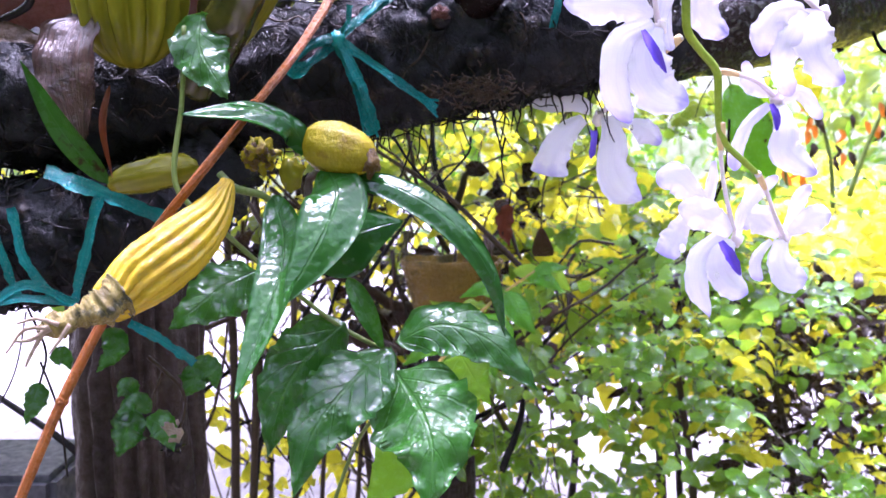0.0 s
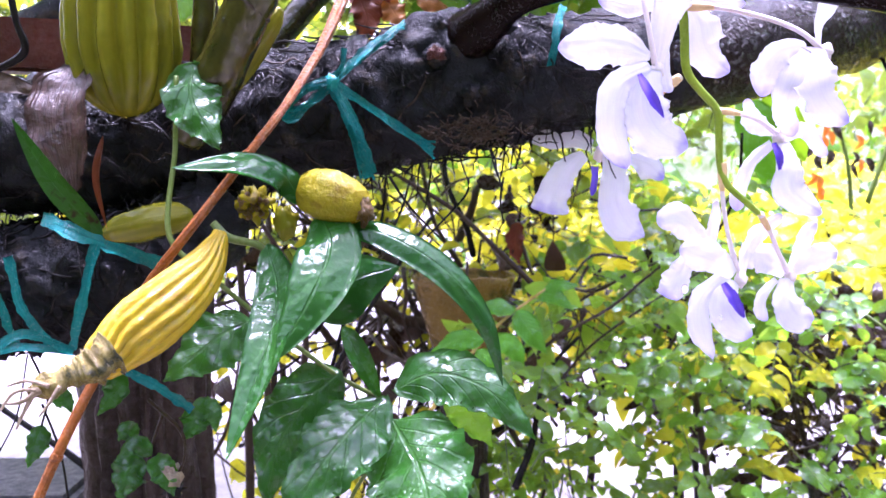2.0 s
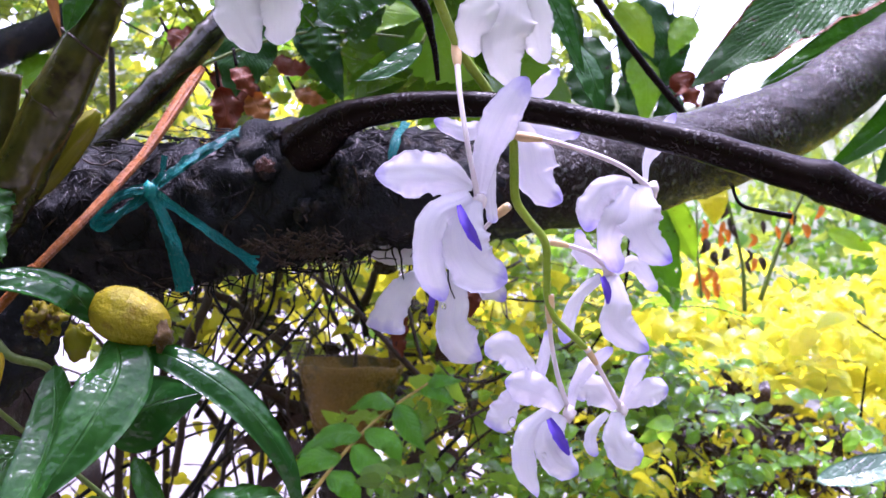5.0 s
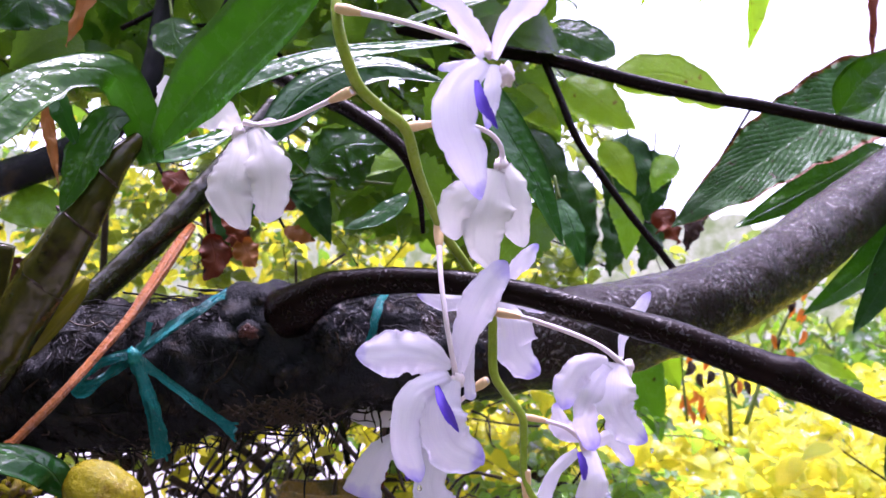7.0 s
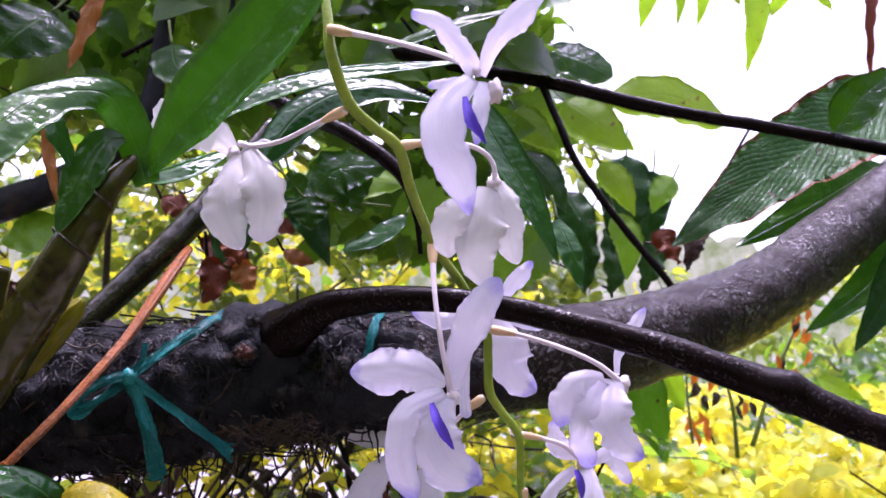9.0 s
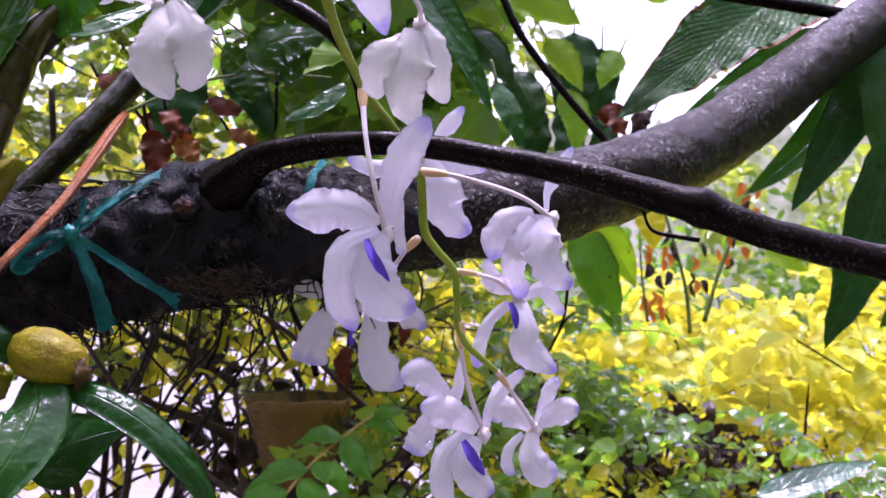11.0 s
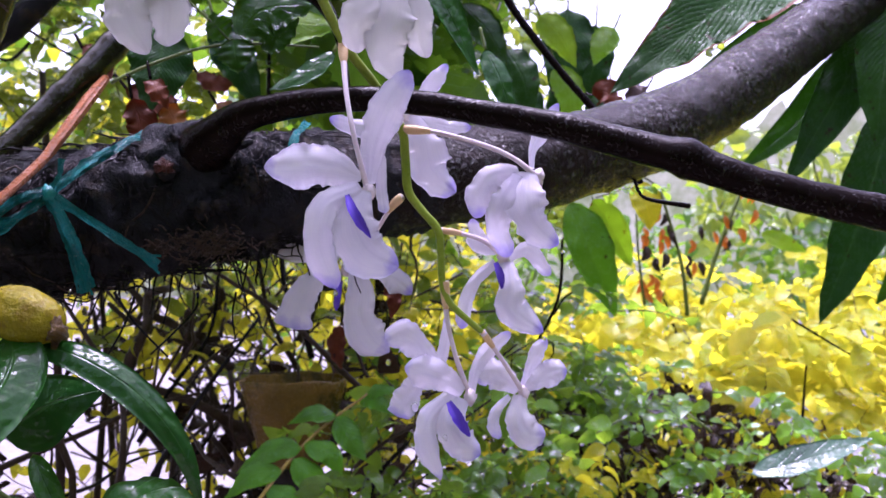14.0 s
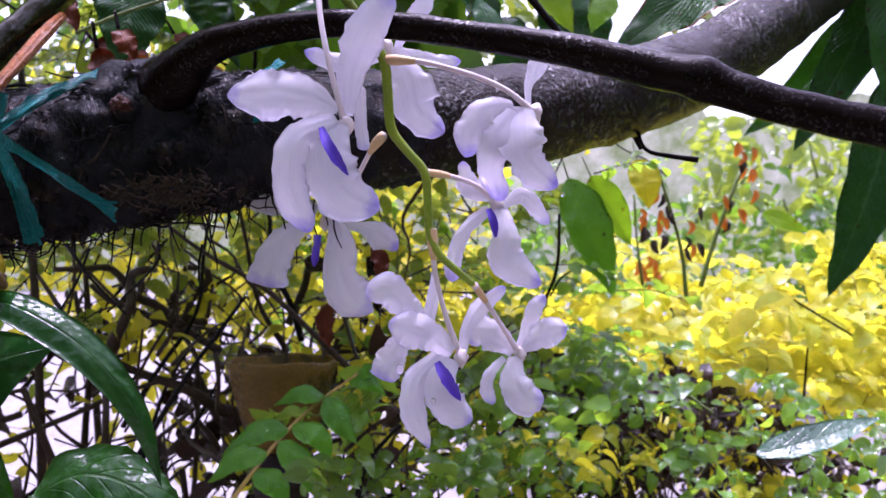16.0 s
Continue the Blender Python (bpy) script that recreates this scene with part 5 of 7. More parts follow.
bloom = flower((0.1252, 0.352, 1.4563), [(0.0461, 0.41, 1.503), (0.074, 0.392, 1.4925), (0.0997, 0.37, 1.4786), (0.1133, 0.357, 1.4689), (0.1185, 0.352, 1.4639)], "flower facing down near the stem top")
petal(bloom, "sepal", [(0.1195, 0.352, 1.4627, 0.0039), (0.1245, 0.346, 1.4773, 0.0091), (0.1346, 0.343, 1.4894, 0.011), (0.1464, 0.342, 1.5021, 0.0029)], PETAL, cup=-0.3)
petal(bloom, "sepal", [(0.1176, 0.353, 1.4647, 0.0083), (0.1095, 0.351, 1.4751, 0.0102), (0.1002, 0.35, 1.4847, 0.0083), (0.0878, 0.35, 1.4888, 0.0068)], PETAL, cup=-0.3)
petal(bloom, "petal", [(0.1156, 0.35, 1.461, 0.0082), (0.1054, 0.342, 1.4459, 0.0154), (0.1052, 0.339, 1.4295, 0.0188), (0.1122, 0.341, 1.4151, 0.0142), (0.117, 0.343, 1.4002, 0.0046)], PETAL, cup=-0.3)
petal(bloom, "sepal", [(0.1201, 0.351, 1.4599, 0.0053), (0.1197, 0.346, 1.4483, 0.008), (0.1192, 0.346, 1.4397, 0.0066), (0.1184, 0.348, 1.4309, 0.0028)], PETAL)
petal(bloom, "sepal", [(0.1122, 0.353, 1.4608, 0.0034), (0.1049, 0.352, 1.4591, 0.0043), (0.1009, 0.353, 1.4584, 0.0044), (0.0966, 0.354, 1.4572, 0.0024)], PETAL)
petal(bloom, "lip", [(0.1121, 0.34, 1.4489, 0.0018), (0.1147, 0.337, 1.4386, 0.0050), (0.1219, 0.34, 1.4295, 0.0022)], LIP, label="violet lip", cup=0.5, ruffle=0.03, tip=0.4)

bloom = flower((0.1376, 0.462, 1.4416), [(0.083, 0.44, 1.453), (0.106, 0.446, 1.459), (0.127, 0.452, 1.458), (0.137, 0.458, 1.45), (0.137, 0.462, 1.436)], "fading white flower seen from behind")
petal(bloom, "petal", [(0.1321, 0.46, 1.4344, 0.0094), (0.1204, 0.453, 1.4228, 0.0202), (0.1137, 0.453, 1.4106, 0.0189), (0.1146, 0.455, 1.3973, 0.0067)], PETAL_WHITE, cup=-0.3)
petal(bloom, "petal", [(0.1355, 0.458, 1.438, 0.0137), (0.1316, 0.452, 1.4178, 0.0256), (0.1296, 0.453, 1.3993, 0.0219), (0.1361, 0.455, 1.3828, 0.0079)], PETAL_WHITE, cup=-0.25)
petal(bloom, "petal", [(0.1381, 0.46, 1.4412, 0.0113), (0.1457, 0.456, 1.4282, 0.0167), (0.1478, 0.456, 1.4102, 0.0154), (0.1524, 0.458, 1.3965, 0.008)], PETAL_WHITE, cup=-0.3)

bloom = flower((-0.0113, 0.482, 1.453), [(0.056, 0.421, 1.465), (0.039, 0.44, 1.462), (0.019, 0.462, 1.458), (0.001, 0.478, 1.458), (-0.009, 0.482, 1.46)], "fading translucent white flower")
petal(bloom, "petal", [(-0.0077, 0.48, 1.4534, 0.0084), (-0.0091, 0.468, 1.4334, 0.0207), (-0.0082, 0.464, 1.4136, 0.0235), (0.0013, 0.465, 1.3962, 0.0074)], PETAL_WHITE, cup=-0.25)
petal(bloom, "petal", [(-0.0024, 0.478, 1.456, 0.0097), (0.0079, 0.466, 1.4358, 0.0245), (0.0116, 0.464, 1.4197, 0.0211), (0.0119, 0.465, 1.4006, 0.0124)], PETAL_WHITE, cup=-0.3, ruffle=0.05)
petal(bloom, "petal", [(-0.0122, 0.482, 1.4557, 0.0085), (-0.021, 0.476, 1.4621, 0.0187), (-0.0321, 0.474, 1.4601, 0.0141), (-0.0439, 0.474, 1.4513, 0.0038)], PETAL_WHITE)
petal(bloom, "sepal", [(-0.003, 0.48, 1.4578, 0.0026), (0.003, 0.478, 1.4597, 0.0045), (0.0076, 0.477, 1.4611, 0.0032), (0.0102, 0.477, 1.4606, 0.0016)], PETAL_WHITE)
petal(bloom, "sepal", [(-0.0573, 0.49, 1.4862, 0.0033), (-0.0585, 0.49, 1.4792, 0.0067), (-0.06, 0.491, 1.4725, 0.0067), (-0.0608, 0.492, 1.4644, 0.0027)], PETAL_WHITE)
# hanging water drops
for x, y, z, r in [(0.166, 0.489, 1.183, 0.0016), (0.134, 0.556, 1.219, 0.002), (0.231, 0.472, 1.291, 0.0013), (0.188, 0.496, 1.168, 0.0013), (0.104, 0.447, 1.268, 0.0015), (0.163, 0.494, 1.156, 0.0015), (0.06, 0.555, 1.237, 0.0015), (0.225, 0.494, 1.24, 0.0013)] + [(0.149, 0.505, 1.198, 0.0027), (-0.051, 0.505, 1.266, 0.0015), (-0.099, 0.4, 1.219, 0.0014)]:
    v, f = ball_data((x, y, z), (r * 0.85, r * 0.85, r * 1.15), 8, 10)
    mesh_part("water_drop", v, f, WATER, spray, "clear hanging water drop")

# ---- ground and distance ----
ground = mesh_part("ground", [(-120, -120, 0), (120, -120, 0), (120, 120, 0), (-120, 120, 0)], [(0, 1, 2, 3)], GROUND, None, "pale wet garden ground", [(0, 0), (1, 0), (1, 1), (0, 1)], False)
tagged(ground, kind="structure", category="ground")
# Soil sheet added out of view; its tone sets how much light bounces upward.
sv = [(-10 + 20 * i / 30, -10 + 12.6 * j / 24, 0.012 + 0.022 * abs(noise.noise(Vector((i * 0.9, j * 0.9, 0.0)))) if 0 < i < 30 and 0 < j < 24 else 0.002) for j in range(25) for i in range(31)]
tagged(mesh_part("soil_bed", sv, [(j * 31 + i, j * 31 + i + 1, j * 31 + i + 32, j * 31 + i + 31) for j in range(24) for i in range(30)], SOIL, None, "unseen soil sheet added to set the light bounced from below", [(q[0], q[1]) for q in sv]), kind="structure", category="soil")
# The haze of distance is mixed into the tree line's pale colours.
bd = Mat("far_trees_painted_mist")
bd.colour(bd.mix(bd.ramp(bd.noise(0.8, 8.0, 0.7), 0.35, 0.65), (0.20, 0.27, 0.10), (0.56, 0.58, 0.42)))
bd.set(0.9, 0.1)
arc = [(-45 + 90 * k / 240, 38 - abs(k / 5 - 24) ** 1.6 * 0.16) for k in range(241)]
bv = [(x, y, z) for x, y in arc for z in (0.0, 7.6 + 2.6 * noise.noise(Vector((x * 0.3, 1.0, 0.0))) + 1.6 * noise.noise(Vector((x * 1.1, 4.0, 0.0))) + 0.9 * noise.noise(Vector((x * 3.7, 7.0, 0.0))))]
tagged(mesh_part("backdrop", bv, [(2 * k, 2 * k + 1, 2 * k + 3, 2 * k + 2) for k in range(240)], bd.m, None, "line of far trees with mist painted into its pale colour"), kind="structure", category="backdrop")

# ---- post, rail and slab ----
post = thing("wooden_post", [(-0.311, 0.8, 0.983)][0][:2] + (0.0,), "dark weathered wooden post under the branch", "post")
px, py = post.location[:2]
tube("trunk", [(px - 0.004, py, -0.02, 0.062), (px, py, 0.5, 0.060), (px + 0.002, py, 1.0, 0.058), (px - 0.004, py + 0.01, 1.22, 0.060), (px - 0.02, py + 0.02, 1.36, 0.058)], POST, post, n=110, sides=96, lump=0.10, lump_size=0.04, ridges=17, ridge=0.20, wobble=0.35)


def boxed(name, m, size, material, parent, label="", bevel=0.006):
    bm = bmesh.new()
    bmesh.ops.create_cube(bm, size=1.0, matrix=m @ Matrix.Diagonal((*size, 1)))
    bmesh.ops.bevel(bm, geom=bm.edges[:], offset=bevel, segments=2, affect="EDGES")
    bm.verts.index_update()
    ob = mesh_part(name, [v.co[:] for v in bm.verts], [[v.index for v in f.verts] for f in bm.faces], material, parent, label, None, False)
    bm.free()
    return ob


slab = thing("concrete_block", [(-0.714, 1.2, 0.751)][0][:2] + (0.0,), "grey concrete block standing behind the post", "block")
boxed("block_body", pose(slab.location[0] - 0.16, slab.location[1] + 0.1, 0.385, 0, 0, 4), (0.5, 0.2, 0.77), CONCRETE, slab, bevel=0.012)
RAIL = rough_material("red_brown_timber", (0.016, 0.005, 0.003), (0.08, 0.024, 0.014), 30.0, 0.45, 0.6, 0.001, None, 0.2)
rail = thing("timber_rail", [(-0.335, 0.66, 1.376)][0], "dark red-brown timber rail behind the orchid", "rail")
boxed("beam", Matrix.Translation([(-0.419, 0.66, 1.376)][0]) @ pose(0, 0, 0, 0, 3, 4), (0.46, 0.035, 0.042), RAIL, rail, bevel=0.003)

# ---- pot ----
pc = [(-0.007, 1.42, 1.093)][0]
pot = thing("clay_pot", (pc[0], pc[1], 0.0), "mossy brown clay plant pot among the shrubs", "plant pot")
prof = [(0.0, -0.16), (0.056, -0.16), (0.060, -0.152), (0.097, -0.018), (0.102, 0.0), (0.098, 0.003), (0.092, 0.0), (0.088, -0.03), (0.0, -0.035)]
pv, pf = [], []
for i, (r, z) in enumerate([(q[0] * 0.87, q[1] * 0.87) for q in prof]):
    for j in range(72):
        a = 2 * math.pi * j / 72
        w = 1 + 0.02 * math.sin(2 * a + 1)
        chip = 0.006 * noise.noise(Vector((math.cos(a) * 1.7, math.sin(a) * 1.7, 3.0))) if z > -0.01 and r > 0.05 else 0.0
        pv.append((pc[0] + r * w * math.cos(a), pc[1] + r * w * math.sin(a), pc[2] + z + chip))
for i in range(len(prof) - 1):
    pf += [(i * 72 + j, i * 72 + (j + 1) % 72, (i + 1) * 72 + (j + 1) % 72, (i + 1) * 72 + j) for j in range(72)]
mesh_part("pot_body", pv, pf, TERRACOTTA, pot)
stand_v, stand_f, stand_uv = tube_data([(pc[0], pc[1], 0.0, 0.05), (pc[0], pc[1], 0.4, 0.045), (pc[0], pc[1], pc[2] - 0.139, 0.042)], n=20, sides=20, lump=0.1, lump_size=0.05)
mesh_part("pot_stand", stand_v, stand_f, POST, pot, "dark wooden stake under the pot", stand_uv)

# ---- branches behind ----
upper = thing("thin_branch", [(0.356, 1, 1.683)][0], "thin dark wet branch against the white sky", "branch")
tube("limb", [(0.047, 1.05, 1.746, 0.0085), (0.179, 1.02, 1.715, 0.0085), (0.263, 1, 1.698, 0.0085), (0.356, 1, 1.681, 0.009), (0.435, 0.98, 1.663, 0.0078), (0.515, 0.97, 1.651, 0.0078), (0.642, 0.95, 1.628, 0.008), (0.787, 0.93, 1.6, 0.008)], BARK_THIN, upper, n=70, sides=14, lump=0.12, lump_size=0.02)
tube("twig", [(0.242, 1, 1.7, 0.005), (0.263, 0.99, 1.649, 0.005), (0.288, 0.98, 1.592, 0.0048), (0.339, 0.97, 1.521, 0.0046), (0.402, 0.96, 1.444, 0.0044), (0.435, 0.95, 1.381, 0.004)], BARK_THIN, upper, n=40, sides=10, lump=0.15, lump_size=0.015)
stemb = thing("brown_branch", [(0.031, 0.72, 1.537)][0], "smooth brown branch behind the flower stem", "branch")
tube("limb", [(-0.057, 0.78, 1.588, 0.0075), (-0.008, 0.75, 1.56, 0.0075), (0.037, 0.72, 1.535, 0.0072), (0.081, 0.7, 1.5, 0.0062), (0.096, 0.7, 1.465, 0.003), (0.102, 0.7, 1.432, 0.002)], BARK_THIN, stemb, n=40, sides=12, lump=0.08, lump_size=0.02)
leftb = thing("climber_branch", [(-0.344, 0.95, 1.506)][0], "thick dark wet branch in the climber", "branch")
tube("limb", [(-0.574, 0.98, 1.419, 0.02), (-0.379, 0.95, 1.488, 0.019), (-0.294, 0.93, 1.521, 0.017), (-0.217, 0.92, 1.583, 0.013), (-0.202, 0.92, 1.676, 0.01), (-0.196, 0.92, 1.793, 0.008)], BARK, leftb, n=50, sides=18, lump=0.12, lump_size=0.03)
tube("twig", [(-0.222, 0.92, 1.576, 0.004), (-0.177, 0.92, 1.618, 0.0035), (-0.13, 0.92, 1.716, 0.003), (-0.132, 0.92, 1.798, 0.003)], BARK_THIN, leftb, n=24, sides=8)
tube("twig", [(-0.245, 0.92, 1.666, 0.003), (-0.205, 0.92, 1.696, 0.003), (-0.181, 0.92, 1.746, 0.003)], BARK_THIN, leftb, n=24, sides=8)

# ---- large leaves ----
BK = dict(nu=26, nv=10, thick=0.0006, ruffle=0.03, fold=-0.12)


def big_leaf(name, label, rib, width, material, profile="ovate", face=(0, -1, 0.3), stem=VINE_STEM, **kw):
    """A single large leaf on its own short stalk."""
    ob = thing(name, rib[0], label, "leaf")
    a, b = np.array(rib[0]), np.array(rib[1])
    s = a + normed(a - b) * width * 0.45 + np.array((0, 0, 0.01))
    tube("stalk", [(*s, 0.0014), (*((a + s) / 2), 0.0015), (*a, 0.0016)], stem, ob, n=8, sides=6)
    blade("blade", rib, width, material, ob, profile=profile, face=face, **{**BK, **kw})
    return ob


big_leaf("ribbed_leaf", "large wet ribbed leaf with brown torn edge", [(0.836, 1.17, 1.807), (0.623, 1.12, 1.662), (0.436, 1.08, 1.514)], 0.135, RIBBED_LEAF, "ovate", (0.1, -0.85, 0.5), fold=0.2, ruffle=0.05, waves=7, ragged=0.1, seed=3)
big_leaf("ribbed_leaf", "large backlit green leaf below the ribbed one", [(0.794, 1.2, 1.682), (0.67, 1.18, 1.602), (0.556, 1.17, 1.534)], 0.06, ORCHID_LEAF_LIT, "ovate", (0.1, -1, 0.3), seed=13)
big_leaf("drying_leaf", "large dark green leaf hanging with a browned edge", [(-0.0725, 0.8, 1.5065), (-0.0748, 0.79, 1.4635), (-0.0819, 0.79, 1.4143)], 0.056, BIG_LEAF, "leaflet", (0.2, -1, 0.3), seed=14, ruffle=0.06, ragged=0.12)
big_leaf("drying_leaf", "dark green leaf hanging with a dry brown tip", [(-0.0313, 0.82, 1.5219), (-0.0047, 0.81, 1.4728), (0.0163, 0.81, 1.4292)], 0.040, BIG_LEAF, "leaflet", (-0.2, -1, 0.3), seed=15, ruffle=0.06, ragged=0.12)
big_leaf("drying_leaf", "small dark leaf lying crosswise above the branch", [(0.0874, 0.75, 1.4739), (0.0604, 0.74, 1.4503), (0.0317, 0.74, 1.4364)], 0.022, ORCHID_LEAF, "lance", (0, -0.9, 0.5), seed=16)
big_leaf("round_leaf", "yellowing round leaf against the sky", [(0.597, 1.3, 1.763), (0.491, 1.28, 1.795), (0.395, 1.28, 1.778)], 0.085, HANGING_LEAF, "oval", (0.1, -1, 0.3), seed=4, ragged=0.08)
big_leaf("round_leaf", "green leaf with a yellow edge", [(0.282, 1.25, 1.847), (0.333, 1.23, 1.825), (0.389, 1.23, 1.8)], 0.068, SHRUB_LEAF, "oval", (0, -1, 0.3), seed=5, ragged=0.08)
for k, (rib, w, m) in enumerate([
        ([(0.308, 1.2, 1.746), (0.351, 1.18, 1.712), (0.411, 1.18, 1.67)], 0.075, HANGING_LEAF), ([(0.366, 1.2, 1.654), (0.394, 1.19, 1.62), (0.417, 1.19, 1.575)], 0.045, HANGING_LEAF),
        ([(0.493, 1.25, 1.653), (0.469, 1.24, 1.622), (0.457, 1.24, 1.591)], 0.038, VINE_LEAF_YOUNG), ([(0.39, 1.2, 1.579), (0.409, 1.19, 1.537), (0.407, 1.19, 1.479)], 0.042, VINE_LEAF_YOUNG),
        ([(0.224, 1.1, 1.695), (0.252, 1.1, 1.669), (0.285, 1.1, 1.64)], 0.05, HANGING_LEAF), ([(0.245, 1.15, 1.65), (0.281, 1.14, 1.609), (0.307, 1.14, 1.563)], 0.05, SHRUB_LEAF),
        ([(-0.017, 0.85, 1.542), (0.031, 0.84, 1.528), (0.086, 0.84, 1.522)], 0.055, VINE_LEAF_YOUNG), ([(-0.047, 0.9, 1.533), (-0.025, 0.89, 1.51), (-0.005, 0.89, 1.487)], 0.04, HANGING_LEAF),
        ([(-0.318, 0.9, 1.705), (-0.336, 0.88, 1.676), (-0.364, 0.88, 1.641)], 0.085, SHRUB_LEAF), ([(-0.31, 0.95, 1.485), (-0.328, 0.94, 1.466), (-0.36, 0.94, 1.448)], 0.06, VINE_LEAF_YOUNG),
        ([(0.039, 0.9, 1.539), (0.063, 0.9, 1.547), (0.089, 0.9, 1.536)], 0.04, SHRUB_LEAF), ([(-0.169, 0.85, 1.658), (-0.157, 0.84, 1.63), (-0.13, 0.84, 1.614)], 0.045, SHRUB_LEAF)]):
    big_leaf("toothed_leaf", "light green toothed leaf of the climber", rib, w, m, "ovate", (0.1 * (k % 3 - 1), -1, 0.3), teeth=7, tooth=0.16, seed=40 + k, nu=21)
for k, (rib, w) in enumerate([([(0.436, 1.32, 1.703), (0.43, 1.3, 1.624), (0.413, 1.3, 1.533)], 0.085), ([(0.334, 1.32, 1.636), (0.359, 1.3, 1.582), (0.372, 1.3, 1.523)], 0.065), ([(0.494, 1.36, 1.689), (0.488, 1.35, 1.62), (0.467, 1.35, 1.549)], 0.07), ([(0.373, 1.5, 1.633), (0.402, 1.48, 1.564), (0.41, 1.48, 1.483)], 0.09), ([(0.478, 1.5, 1.619), (0.47, 1.48, 1.553), (0.456, 1.48, 1.481)], 0.085), ([(0.552, 1.5, 1.603), (0.531, 1.48, 1.547), (0.512, 1.48, 1.494)], 0.075)]):
    big_leaf("dark_leaf", "dark shaded green leaf of the climber", rib, w, BIG_LEAF, "ovate", (0.2 * (k - 1), -1, 0.2), seed=150 + k, ruffle=0.05)
big_leaf("dark_leaf", "small dark ribbed leaf hanging in shade", [(0.224, 0.75, 1.48), (0.236, 0.74, 1.451), (0.248, 0.74, 1.414)], 0.028, ORCHID_LEAF, "lance", (0.3, -1, 0.3), seed=8)
for k, (rib, w, m, lab) in enumerate([
        ([(0.734, 1.02, 1.565), (0.661, 1, 1.475), (0.576, 1, 1.405)], 0.052, ORCHID_LEAF_LIT, "narrow green leaf hanging beside the branch"),
        ([(0.768, 1, 1.609), (0.695, 0.98, 1.501), (0.627, 0.98, 1.386)], 0.070, BIG_LEAF, "dark green leaf hanging beside the branch"),
        ([(0.812, 1.05, 1.503), (0.755, 1.03, 1.356), (0.697, 1.03, 1.212)], 0.098, BIG_LEAF, "broad dark leaf hanging down"),
        ([(0.757, 0.95, 1.628), (0.722, 0.93, 1.525), (0.711, 0.93, 1.427)], 0.085, BIG_LEAF, "very dark shaded hanging leaf"),
        ([(0.968, 1.2, 1.335), (0.909, 1.18, 1.282), (0.869, 1.18, 1.231)], 0.05, SHRUB_LEAF, "green leaf tip beside the branch"),
        ([(0.491, 1.52, 1.405), (0.522, 1.5, 1.315), (0.568, 1.5, 1.195)], 0.095, SPECK_LEAF, "green leaf with brown specks under the branch"),
        ([(0.543, 1.56, 1.414), (0.585, 1.55, 1.344), (0.616, 1.55, 1.284)], 0.065, HANGING_LEAF, "yellow-green leaf under the branch"),
        ([(0.678, 1.7, 1.463), (0.69, 1.68, 1.408), (0.696, 1.68, 1.361)], 0.07, LIME_LEAF_PART, "lime-yellow leaf in bright light"),
        ([(1.042, 1.9, 1.368), (1.088, 1.88, 1.345), (1.143, 1.88, 1.324)], 0.045, HANGING_LEAF, "pale shiny leaf above the golden shrub"),
        ([(0.695, 1.22, 0.973), (0.782, 1.22, 0.995), (0.901, 1.24, 1.021)], 0.05, SHEEN_LEAF, "broad leaf with a white wet sheen"),
        ([(0.591, 0.955, 1.645), (0.62, 0.95, 1.686), (0.666, 0.95, 1.728)], 0.058, SHRUB_LEAF, "green leaf at the tip of a twig")]):
    big_leaf("hanging_leaf", lab, rib, w, m, "lance", (0, -0.75, 0.9) if m is SHEEN_LEAF else (0.15 * (k % 3 - 1), -1, 0.15), fold=0.2, seed=60 + k)
